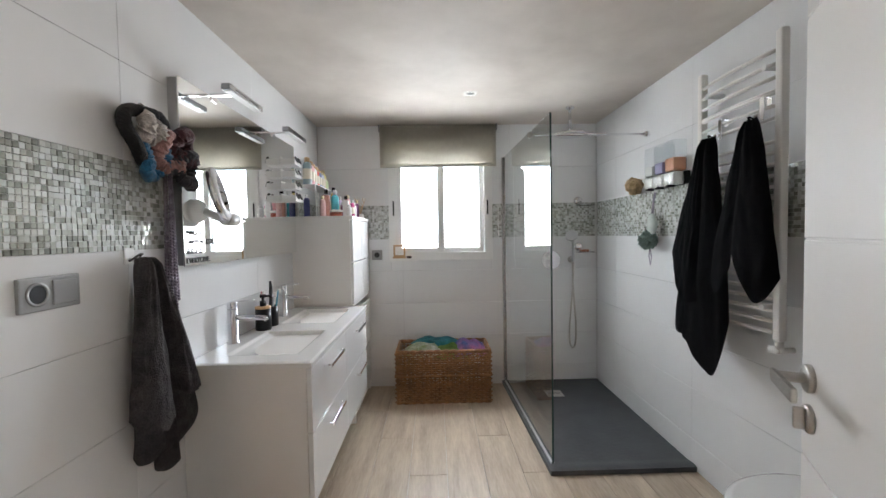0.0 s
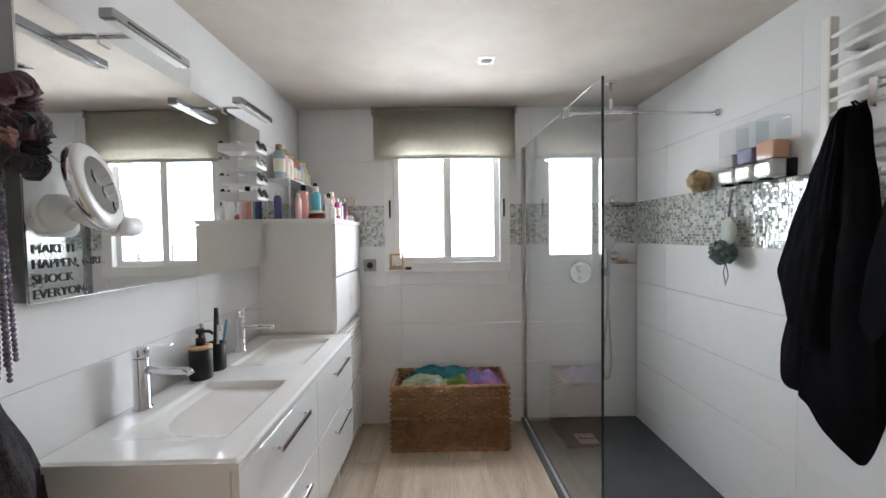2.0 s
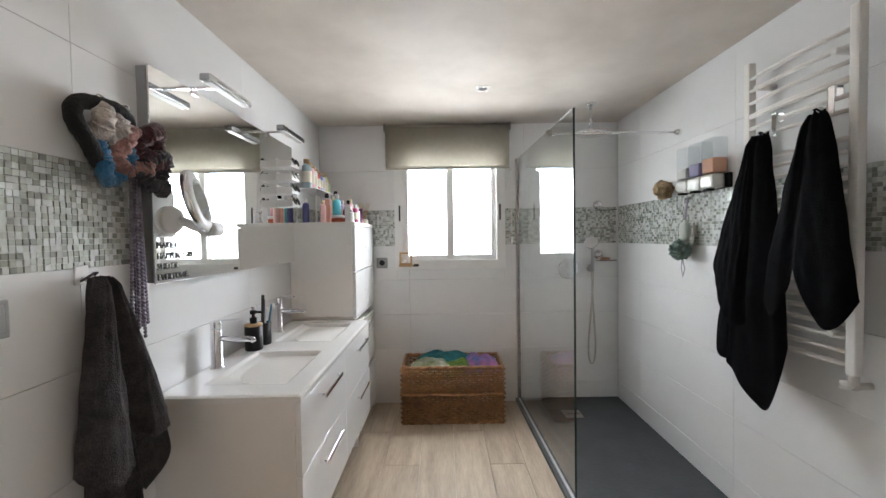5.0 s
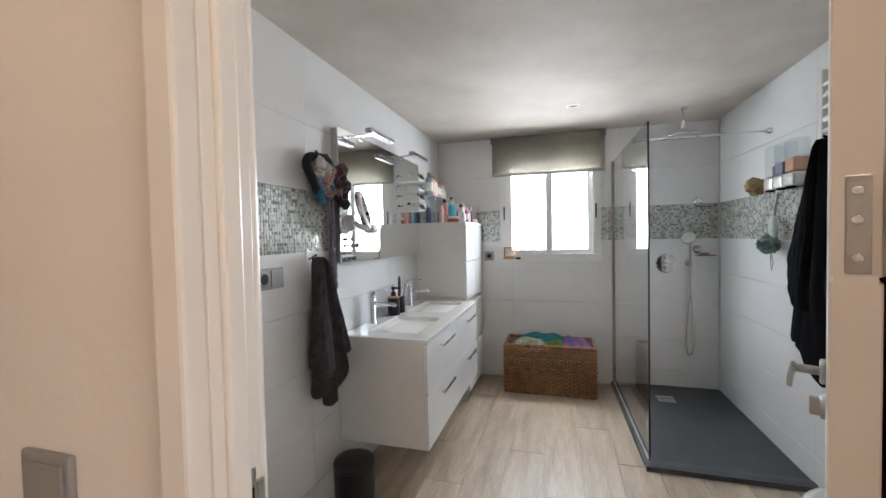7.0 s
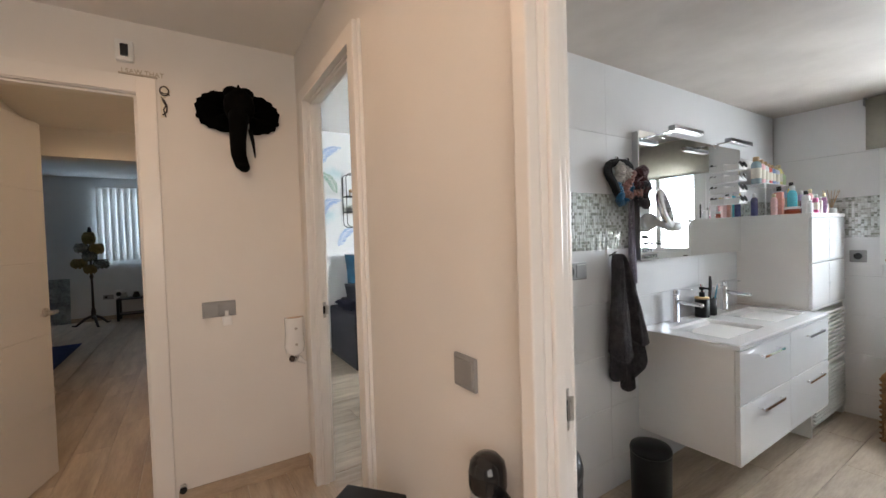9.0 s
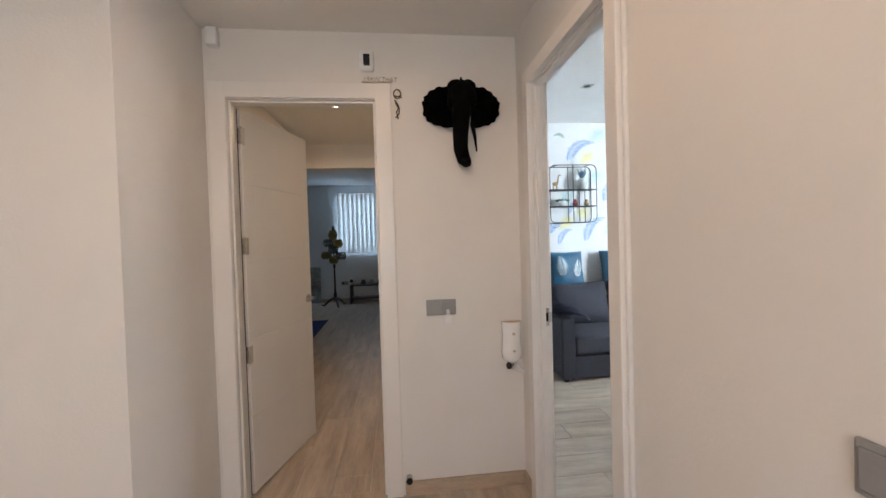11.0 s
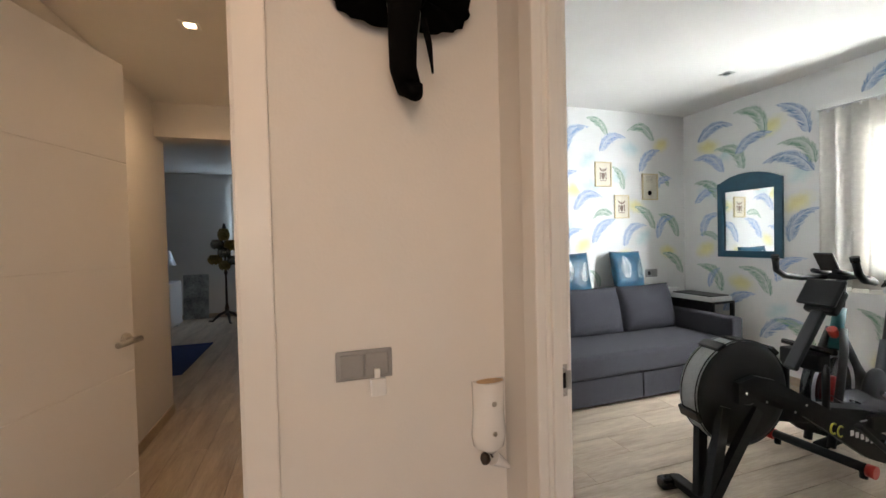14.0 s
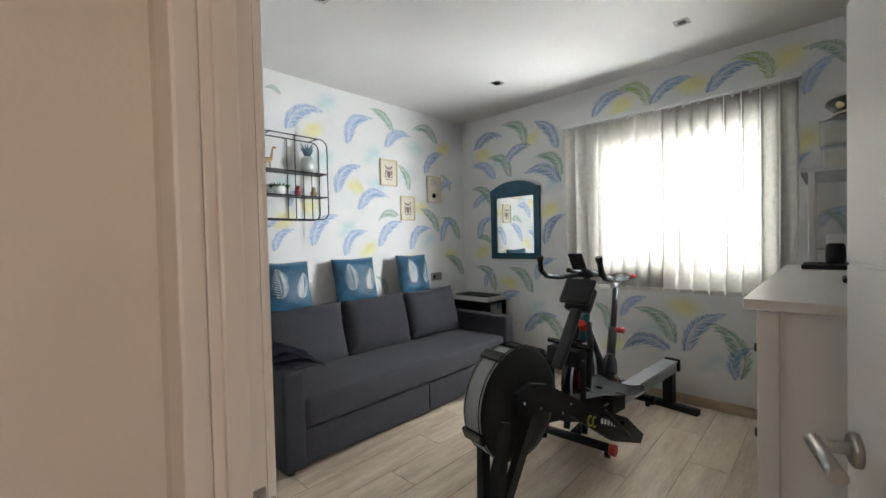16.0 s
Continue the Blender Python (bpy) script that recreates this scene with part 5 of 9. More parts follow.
def wire_shelf():
    x0, x1, y0, y1, z0, z1 = GX0 + 0.004, GX0 + 0.14, 1.14, 1.665, 1.475, 2.095
    t = thing("wall_shelf", (x0, (y0 + y1) / 2, z0), "black metal wire shelf with two boards and ornaments", "shelf")

    def hoop(x):
        r, pts = 0.06, []
        for cx, cz, a0 in ((y1 - r, z1 - r, 0), (y0 + r, z1 - r, 90), (y0 + r, z0 + r, 180), (y1 - r, z0 + r, 270)):
            for k in range(6):
                a = radians(a0 + 18 * k)
                pts.append((x, cx + r * math.cos(a), cz + r * math.sin(a)))
        bm = bmesh.new()
        tube(bm, pts, 0.0045, 6, True)
        return bm

    part("hoop", hoop(x0 + 0.006), M_BLACK, t)
    part("hoop", hoop(x1), M_BLACK, t)
    for z in (1.655, 1.835):
        part("board", bxs((x0, x1 + 0.002, y0 + 0.004, y1 - 0.004, z - 0.008, z), bevel=0.001), M_BLACK, t)
    for y, a, b in ((1.40, z0, z1), (1.53, z0, 1.83)):
        for x in (x0 + 0.006, x1):
            bm = bmesh.new()
            rod(bm, (x, y, a), (x, y, b), 0.0035, seg=6)
            part("upright", bm, M_BLACK, t)
    for y in (y0 + 0.08, y1 - 0.08):
        for z in (z0, z1):
            bm = bmesh.new()
            rod(bm, (x0, y, z), (x1, y, z), 0.0035, seg=6)
            part("strut", bm, M_BLACK, t)
    # ornaments
    xm = (x0 + x1) / 2 + 0.01
    pn = thing("pineapple_ornament", (xm, 1.53, 1.835), "silver pineapple ornament with blue leaves on the shelf", "ornament")
    bm = lathe(bmesh.new(), [(0.032, 0), (0.052, 0.022), (0.057, 0.06), (0.050, 0.10), (0.030, 0.125)], (xm, 1.53, 1.835), 16)
    part("fruit", bm, M_SILVER, pn)
    bm = bmesh.new()
    for k in range(18):
        a, hgt = k * 2.4, 0.05 + 0.075 * (k / 18)
        tip = Vector((xm + 0.036 * math.cos(a), 1.53 + 0.055 * math.sin(a), 1.955 + hgt))
        rod(bm, (xm + 0.008 * math.cos(a), 1.53 + 0.008 * math.sin(a), 1.950 + hgt * 0.3), tip, 0.014, 0.001, 5)
    part("leaves", bm, surface("blue_grey_leaves", (0.10, 0.17, 0.24), 0.4, var=0.3, scale=20), pn)
    pp = thing("potted_succulent", (xm, 1.30, 1.655), "small green succulent in a white pot", "plant")
    part("pot", lathe(bmesh.new(), [(0.038, 0), (0.05, 0.06), (0.046, 0.06)], (xm, 1.30, 1.655), 18), M_CERAM, pp)
    bm = bmesh.new()
    for k in range(34):
        a, r = k * 2.4, 0.008 * math.sqrt(k)
        p = Vector((xm + r * math.cos(a), 1.30 + r * 1.4 * math.sin(a), 1.712))
        rod(bm, p, p + Vector((0.02 * math.cos(a), 0.024 * math.sin(a), 0.035 - 0.02 * r / 0.05)), 0.008, 0.001, 5)
    part("foliage", bm, surface("succulent_green", (0.06, 0.12, 0.06), 0.5, var=0.3, scale=30), pp)
    for y, c in ((1.445, (0.30, 0.06, 0.07)), (1.575, (0.30, 0.22, 0.10))):
        o = thing("figurine", (xm, y, 1.655), "small rounded ornament on the lower board", "ornament", "shelf ornaments")
        bm = bmesh.new()
        blob(bm, (xm, y, 1.680), 0.026, 0.03, 0.025, 0.15)
        blob(bm, (xm, y, 1.715), 0.018, 0.02, 0.018, 0.15)
        part("body", bm, surface("glazed_ornament", c, 0.3, var=0.4, scale=30), o)
    gi = thing("wooden_ornament", (xm, 1.21, 1.835), "pale wooden animal ornament", "ornament")
    bm = bmesh.new()
    for dy in (-0.02, 0.02):
        rod(bm, (xm, 1.22 + dy, 1.835), (xm, 1.22 + dy, 1.885), 0.006, seg=6)
    blob(bm, (xm, 1.22, 1.90), 0.016, 0.032, 0.02)
    tube(bm, [(xm, 1.245, 1.90), (xm, 1.255, 1.95), (xm, 1.262, 1.99)], [0.012, 0.008, 0.007], 8)
    blob(bm, (xm, 1.275, 1.995), 0.008, 0.016, 0.009)
    part("body", bm, M_WOOD, gi)


wire_shelf()


def side_table():
    x0, x1, y0, y1 = GX0 + 0.02, -3.66, SY1 + 0.02, GY1 - 0.03
    t = thing("side_table", ((x0 + x1) / 2, (y0 + y1) / 2, 0), "black side table beside the sofa", "table")
    part("top", bxs((x0, x1, y0, y1, 0.645, 0.665), bevel=0.002), M_BLACK, t)
    for a in (x0, x1 - 0.03):
        for b in (y0, y1 - 0.03):
            part("leg", bxs((a, a + 0.03, b, b + 0.03, 0, 0.645), bevel=0.002), M_BLACK, t)
    part("panel", bxs((x0 + 0.03, x1 - 0.001, y0 + 0.004, y0 + 0.02, 0.10, 0.645)), M_BLACK, t)
    p = thing("scanner_printer", ((x0 + x1) / 2, (y0 + y1) / 2, 0.666), "flat white printer with a black lid on the side table", "printer")
    part("body", bxs((x0 + 0.06, x1 - 0.01, y0 + 0.005, y1 - 0.02, 0.666, 0.712), bevel=0.006), M_WHITEP, p)
    part("lid", bxs((x0 + 0.09, x1 - 0.03, y0 + 0.02, y1 - 0.035, 0.7125, 0.722), bevel=0.003), M_BLACK, p)
    b = thing("paper_box", (x0 + 0.03, y0 + 0.1, 0.666), "small white box on the side table", "box")
    part("body", bxs((x0 + 0.005, x0 + 0.055, y0 + 0.01, y0 + 0.16, 0.666, 0.75), bevel=0.003), M_WHITEP, b)


side_table()


# ---------------------------------------------------------------- vertical blind
def vertical_blind():
    x0, x1, z0, z1, y = -2.945, -1.37, 0.855, 2.255, GY1 - 0.085
    t = thing("vertical_blind", ((x0 + x1) / 2, y, z0), "white fabric vertical slat blind, closed over the window", "blind")
    part("rail", bxs((x0 - 0.01, x1 + 0.01, y - 0.022, y + 0.022, z1 - 0.004, z1 + 0.030), bevel=0.003), M_PVC, t)
    for k in range(4):
        x = x0 + 0.1 + k * (x1 - x0 - 0.2) / 3
        part("bracket", bxs((x - 0.012, x + 0.012, y + 0.0225, GY1 - 0.001, z1 + 0.004, z1 + 0.028)), M_PVC, t)
    n, w = 16, 0.097
    for k in range(n):
        x = x0 + 0.05 + (x1 - x0 - 0.10) * k / (n - 1)
        m = pose(x, y, 0, 0, 0, 27 + 5 * math.sin(k * 2.3))
        bm = bmesh.new()
        sheet(bm, lambda u, v: m @ Vector(((u - 0.5) * w, 0.010 * (1 - (2 * u - 1) ** 2) + 0.004 * math.sin(v * 4 + k), z0 + 0.012 + (z1 - z0 - 0.025) * v)), 6, 8, 0.0008)
        s = part("slat", bm, M_VBLIND, t)
        part("weight", B(-w / 2 + 0.004, w / 2 - 0.004, -0.002, 0.012, z0, z0 + 0.03, bevel=0.001, m=m), M_VBLIND, s)
        part("hanger", B(-0.008, 0.008, -0.002, 0.006, z1 - 0.03, z1 + 0.002, m=m), M_PVC, s)
    bm = bmesh.new()
    tube(bm, [(x1 - 0.02, y - 0.02, z1), (x1 - 0.015, y - 0.025, 1.6), (x1 - 0.018, y - 0.02, 0.95)], 0.0022, 6)
    part("control_cord", bm, M_PVC, t)


vertical_blind()


# ---------------------------------------------------------------- chest, display cabinet and what stands on them
def chest():
    x0, x1, y0, y1, z = -1.375, GX1 - 0.012, 1.275, 2.66, 1.126
    t = thing("chest_of_drawers", ((x0 + x1) / 2, (y0 + y1) / 2, 0), "white painted chest of drawers with dark knobs", "chest of drawers")
    part("top", bxs((x0 - 0.025, x1, y0 - 0.022, y1 + 0.01, z - 0.028, z), bevel=0.003), M_LACQ, t)
    part("side", bxs((x0 + 0.045, x1, y0 + 0.010, y0 + 0.022, 0.03, z - 0.0282)), M_CARC, t)
    part("post", bxs((x0, x0 + 0.045, y0, y0 + 0.045, 0, z - 0.0284), bevel=0.003), M_LACQ, t)
    part("post", bxs((x0, x0 + 0.045, y1 - 0.045, y1, 0, z - 0.0284), bevel=0.003), M_LACQ, t)
    part("carcass", bxs((x0 + 0.02, x1 - 0.002, y0 + 0.046, y1 - 0.046, 0.03, z - 0.0286)), M_CARC, t)
    zs = [0.06, 0.32, 0.58, 0.82, z - 0.04]
    ym = (y0 + y1) / 2
    for a, b in zip(zs, zs[1:]):
        for c, d in ((y0 + 0.048, ym - 0.003), (ym + 0.003, y1 - 0.048)):
            dr = part("drawer_front", bxs((x0 + 0.002, x0 + 0.0198, c, d, a + 0.003, b - 0.003), bevel=0.002), M_LACQ, t)
            for k in ((c * 3 + d) / 4, (c + 3 * d) / 4):
                part("knob", lathe(bmesh.new(), [(0.006, 0), (0.006, 0.012), (0.014, 0.02), (0.013, 0.028)], (0, 0, 0), 12, pose(x0 + 0.002, k, (a + b) / 2, 0, -90, 0)), M_DKWOOD, dr)
    return x0, x1, y0, y1, z


chest()


def display_cabinet():
    x0, x1, y0, y1, z1 = -1.315, GX1 - 0.012, 2.70, GY1 - 0.10, 1.605
    t = thing("display_cabinet", ((x0 + x1) / 2, (y0 + y1) / 2, 0), "white-framed glass display cabinet behind the chest", "cabinet")
    part("top", bxs((x0 - 0.03, x1, y0 - 0.01, y1 + 0.01, z1 - 0.022, z1), bevel=0.002), M_ALU, t)
    part("base", bxs((x0, x1, y0, y1, 0, 0.10), bevel=0.002), M_LACQ, t)
    for x in (x0, x1 - 0.024):
        for y in (y0, y1 - 0.024):
            part("post", bxs((x, x + 0.024, y, y + 0.024, 0.10, z1 - 0.0222), bevel=0.002), M_ALU, t)
    for z in (0.5, 0.85, 1.2):
        part("glass_shelf", bxs((x0 + 0.025, x1 - 0.025, y0 + 0.025, y1 - 0.025, z, z + 0.005)), M_FROST, t)
    p = part("glass_side", bxs((x0 + 0.008, x0 + 0.011, y0 + 0.0245, y1 - 0.0245, 0.101, z1 - 0.0223)), M_ACRYL, t)
    q = part("glass_side", bxs((x0 + 0.0245, x1 - 0.0245, y0 + 0.008, y0 + 0.011, 0.101, z1 - 0.0223)), M_ACRYL, t)
    for o in (p, q):
        o.visible_shadow = False
    # boxes and cap on top
    for k, (a, b, c, d, e) in enumerate(((-1.27, -1.14, 2.76, 1.607, 1.715), (-1.135, -1.01, 2.77, 1.607, 1.72), (-1.275, -1.15, 2.77, 1.722, 1.835), (-1.14, -1.01, 2.76, 1.7225, 1.85))):
        o = thing("keepsake_box", ((a + b) / 2, c + 0.09, d), "clear acrylic box with pale contents on the cabinet", "box", "acrylic boxes")
        part("case", bxs((a, b, c, c + 0.18, d, d + 0.004), (a, b, c, c + 0.003, d + 0.004, e), (a, a + 0.003, c + 0.003, c + 0.18, d + 0.004, e), (b - 0.003, b, c + 0.003, c + 0.18, d + 0.004, e), (a, b, c, c + 0.18, e, e + 0.003)), M_ACRYL, o)
        part("contents", bxs((a + 0.015, b - 0.012, c + 0.02, c + 0.16, d + 0.005, e - 0.02), bevel=0.01), M_PAPER, o)
    cp = thing("peaked_cap", (-1.12, 2.85, 1.853), "black peaked uniform cap with gold braid on the boxes", "cap")
    bm = lathe(bmesh.new(), [(0.10, 0.0), (0.105, 0.035), (0.135, 0.065), (0.13, 0.085), (0.06, 0.10), (0.01, 0.102)], (-1.12, 2.85, 1.857), 28)
    part("crown", bm, M_BLACK, cp)
    bm = bmesh.new()
    sheet(bm, lambda u, v: (-1.12 + (0.10 + 0.06 * v) * math.cos(radians(150 + 130 * u)), 2.85 + (0.10 + 0.055 * v) * math.sin(radians(150 + 130 * u)), 1.861 - 0.022 * v * (1 - abs(2 * u - 1)) + 0.001), 18, 4, 0.004)
    part("peak", bm, M_BLKGLOSS, cp)
    bm = bmesh.new()
    tube(bm, [(-1.12 + 0.107 * math.cos(radians(a)), 2.85 + 0.107 * math.sin(radians(a)), 1.872) for a in range(150, 285, 9)], 0.004, 6)
    blob(bm, (-1.20, 2.755, 1.905), 0.016, 0.008, 0.018, 0.2)
    part("braid", bm, M_GOLD, cp)
    # things on the chest
    o = thing("desktop_stand", (-1.16, 2.50, 1.126), "black desktop stand with cups on the chest", "stand")
    part("tray", bxs((-1.33, -1.02, 2.36, 2.62, 1.1265, 1.145), bevel=0.004), M_BLACK, o)
    for k, (x, y, r, h) in enumerate(((-1.22, 2.52, 0.035, 0.10), (-1.13, 2.50, 0.045, 0.12), (-1.05, 2.53, 0.04, 0.11))):
        part("cup", lathe(bmesh.new(), [(r * 0.9, 0.02), (r, h * 0.5), (r * 0.92, h), (r * 0.7, h + 0.01)], (x, y, 1.126), 16), M_BLACK, o)
    w = thing("white_case", (-1.15, 2.60, 1.146), "small white case standing behind the cups", "case")
    part("body", bxs((-1.25, -1.04, 2.575, 2.615, 1.1455, 1.275), bevel=0.008), M_WHITEP, w)
    c = thing("remote_control", (-1.12, 1.80, 1.126), "flat black handset lying on the chest", "remote control")
    part("body", bxs((-1.21, -1.02, 1.78, 1.90, 1.1265, 1.142), bevel=0.005), M_BLACK, c)
    part("screen", bxs((-1.20, -1.03, 1.79, 1.89, 1.1422, 1.1432)), M_STEEL, c)


display_cabinet()


def downlight(x, y, z, room, lit=False, label="small square brushed steel recessed downlight, unlit"):
    t = thing("recessed_downlight", (x, y, z), label, "downlight", "recessed downlights")
    s = 0.042
    part("trim_plate", bxs((x - s, x + s, y - s, y - 0.026, z - 0.004, z), (x - s, x + s, y + 0.026, y + s, z - 0.004, z), (x - s, x - 0.026, y - 0.026, y + 0.026, z - 0.004, z), (x + 0.026, x + s, y - 0.026, y + 0.026, z - 0.004, z), bevel=0.001), M_STEEL if not lit else M_WHITEP, t)
    part("lens", lathe(bmesh.new(), [(0.026, -0.0025), (0.022, -0.001), (0.004, -0.0006)], (x, y, z), 18), M_DOWN if lit else M_BLACK, t)


for x, y in ((-3.17, 1.12), (-3.225, 2.76), (-1.885, 2.815), (-1.9, 1.2)):
    downlight(x, y, GZ, "training")
downlight(0.335, 2.70, BZ, "bath", label="small square white recessed downlight, unlit")
downlight(0.335, 1.15, BZ, "bath", label="small square white recessed downlight, unlit")
downlight(-3.112, -0.951, HZ, "corridor", True, "round recessed downlight glowing warm")


# ---------------------------------------------------------------- rowing machine
def rower():
    m = pose(-2.345, 1.60, 0, 0, 0, -8.0)
    t = thing("rowing_machine", (-2.345, 1.60, 0), "black indoor rowing machine with aluminium rail and fan flywheel", "rowing machine")

    def P(x, y, z):
        return m @ Vector((x, y, z))
    # flywheel housing: axis across
    cz, R = 0.515, 0.270
    q = m @ Matrix.Translation((0, 0, cz)) @ Euler((0, radians(90), 0)).to_matrix().to_4x4() @ Matrix.Diagonal((1, 1, 0.82, 1))
    hs = part("flywheel_cover", lathe(bmesh.new(), [(0.05, 0.088), (0.19, 0.088), (0.235, 0.078), (R, 0.055), (R, 0.052), (0.2, 0.05)], (0, 0, 0), 48, q, caps=True), M_BLACK, t)
    part("flywheel_cover", lathe(bmesh.new(), [(0.2, -0.05), (R, -0.052), (R, -0.055), (0.235, -0.078), (0.19, -0.088), (0.05, -0.088)], (0, 0, 0), 48, q, caps=True), M_BLACK, t)
    # perforated band round the rim
    bm = bmesh.new()

    def band(u, v):
        a = radians(8 + 145 * u)
        return P(-0.056 + 0.112 * v, -R * 0.985 * math.sin(a), cz + R * 0.985 * math.cos(a))
    sheet(bm, band, 60, 4, 0.003)
    part("vent_band", bm, surface("perforated_grey_mesh", (0.55, 0.56, 0.57), 0.5, 0.2, var=0.2, scale=220), t)
    bm = bmesh.new()
    sheet(bm, lambda u, v: P(-0.056 + 0.112 * v, R * 0.97 * math.sin(radians(-2 + 205 * u)), cz + R * 0.97 * math.cos(radians(-2 + 205 * u))), 60, 3, 0.004)
    part("rear_guard", bm, M_BLACK, t)
    for a in (118, 48, 200):
        bm = B(-0.062, 0.062, -0.026, 0.026, -0.008, 0.014, bevel=0.006, m=m @ Matrix.Translation((0, 0, cz)) @ Euler((radians(a - 90) * 1.0, 0, 0)).to_matrix().to_4x4() @ Matrix.Translation((0, 0, R)))
        part("clip", bm, M_BLKGLOSS, t)
    part("hub", lathe(bmesh.new(), [(0.045, 0.086), (0.045, 0.105), (0.03, 0.112), (0.012, 0.112)], (0, 0, 0), 24, q), M_BLACK, t)
    # side plates and boom
    for s in (1, -1):
        v0, v1 = (0.095, 0.125) if s > 0 else (-0.125, -0.095)
        prof = [(-0.10, 0.50), (-0.10, 0.60), (0.00, 0.625), (0.10, 0.60), (0.42, 0.42), (0.74, 0.27), (0.90, 0.13), (0.87, 0.085), (0.60, 0.18), (0.26, 0.41), (0.02, 0.50)]
        bm = bmesh.new()
        rings(bm, [[P(v0 + s * 0.07 * max(0, a) / 0.9, a, b) for a, b in prof], [P(v1 + s * 0.07 * max(0, a) / 0.9, a, b) for a, b in prof]], smooth=False)
        fr = part("side_plate", bm, M_BLACK, t)
        for a, b in ((-0.06, 0.55), (0.10, 0.535), (0.26, 0.47), (0.05, 0.50), (0.20, 0.44)):
            part("bolt", lathe(bmesh.new(), [(0.007, 0), (0.006, 0.004)], (0, 0, 0), 8, m @ pose((v1 if s > 0 else v0) + s * 0.07 * max(0, a) / 0.9, a, b, 0, 90 * s, 0)), M_CHROME, fr)
        if s > 0:
            # maker's mark as plain shapes
            bm = bmesh.new()
            for k in range(2):
                tube(bm, [P(0.160, 0.405 + k * 0.042 + 0.018 * math.cos(radians(a)), 0.345 - k * 0.018 + 0.026 * math.sin(radians(a))) for a in range(50, 320, 18)], 0.0045, 5)
            part("mark", bm, surface("yellow_print", (0.55, 0.52, 0.05), 0.5), fr)
            bm = bmesh.new()
            for k in range(7):
                a = 0.50 + k * 0.028
                b = 0.315 - k * 0.0115
                box(bm, 0.1245 + 0.07 * a / 0.9, 0.1285 + 0.07 * a / 0.9, a, a + 0.017, b - 0.013, b + 0.013, m=m)
            part("lettering_bars", bm, M_WHITEP, fr)
    part("boom", B(-0.045, 0.045, 0.16, 1.00, -0.045, 0.045, bevel=0.006, m=m @ Matrix.Translation((0, 0, 0.43)) @ Euler((radians(-9), 0, 0)).to_matrix().to_4x4()), M_BLACK, t)
    # front legs meet at the foot bar
    for s in (1, -1):
        for y0, z0 in ((-0.13, 0.47), (0.06, 0.44)):
            bm = bmesh.new()
            a, b = P(s * 0.07, y0, z0), P(s * 0.03 + 0.10, -0.27, 0.045)
            d = (b - a).normalized()
            side = d.cross(Vector((1, 0, 0))).normalized() * 0.03
            w = Vector((0.016, 0, 0))
            rings(bm, [[p + side + w, p + side - w, p - side - w, p - side + w] for p in (a, b)], smooth=False)
            part("front_leg", bm, M_BLACK, t)
    part("foot_bar", B(-0.10, 0.30, -0.30, -0.24, 0.022, 0.062, bevel=0.008, m=m), M_BLACK, t)
    for s in (-1, 1):
        part("rubber_foot", B(s * 0.19 + 0.07, s * 0.19 + 0.13, -0.36, -0.24, 0.0, 0.055, bevel=0.015, m=m), M_BLKGLOSS, t)
        bm = bmesh.new()
        rod(bm, P(s * 0.19 + 0.10, -0.33, 0.028), P(s * 0.215 + 0.10, -0.33, 0.028), 0.028, seg=16)
        part("castor", bm, M_BLACK, t)
    # handle cradle, monitor arm and monitor
    cr = bmesh.new()
    tube(cr, [P(0.10, 0.44, 0.32), P(0.10, 0.44, 0.62), P(0.085, 0.44, 0.645), P(-0.085, 0.44, 0.645), P(-0.10, 0.44, 0.62), P(-0.10, 0.44, 0.32)], 0.017, 8)
    part("handle_cradle", cr, M_BLACK, t)
    part("cradle_plate", B(-0.10, 0.10, 0.395, 0.475, 0.60, 0.69, bevel=0.012, m=m), M_BLACK, t)
    bm = bmesh.new()
    rod(bm, P(-0.13, 0.46, 0.705), P(0.13, 0.46, 0.705), 0.015)
    part("handle", bm, M_BLKGLOSS, t)
    am = m @ Matrix.Translation((0.06, 0.27, 0.62)) @ Euler((radians(-33), 0, 0)).to_matrix().to_4x4()
    part("monitor_arm", B(-0.030, 0.030, -0.018, 0.018, 0, 0.34, bevel=0.012, m=am), surface("grey_arm_plastic", (0.025, 0.025, 0.027), 0.45, var=0.1), t)
    mo = part("monitor", B(-0.075, 0.075, -0.02, 0.03, 0.33, 0.47, bevel=0.02, m=am, seg=3), M_BLACK, t)
    part("screen", B(-0.06, 0.06, 0.0295, 0.0315, 0.345, 0.455, m=am), M_BLKGLOSS, mo)
    part("device_holder", B(-0.09, 0.09, -0.055, -0.031, 0.35, 0.50, bevel=0.012, m=am), M_BLACK, mo)
    # footrests
    for s in (-1, 1):
        f = part("footrest", B(s * 0.14 - 0.055, s * 0.14 + 0.055, -0.15, 0.15, -0.012, 0.012, bevel=0.008, m=m @ Matrix.Translation((0, 0.64, 0.26)) @ Euler((radians(-40), 0, 0)).to_matrix().to_4x4()), M_BLACK, t)
        part("strap", B(s * 0.14 - 0.06, s * 0.14 + 0.06, 0.02, 0.06, 0.010, 0.034, bevel=0.008, m=m @ Matrix.Translation((0, 0.64, 0.26)) @ Euler((radians(-40), 0, 0)).to_matrix().to_4x4()), M_BLKGLOSS, f)
    # rail and seat
    part("rail", B(-0.038, 0.038, 0.72, 1.76, -0.05, 0.03, bevel=0.006, m=m @ Matrix.Translation((0, 0, 0.225)) @ Euler((radians(3.0), 0, 0)).to_matrix().to_4x4()), M_ALU, t)
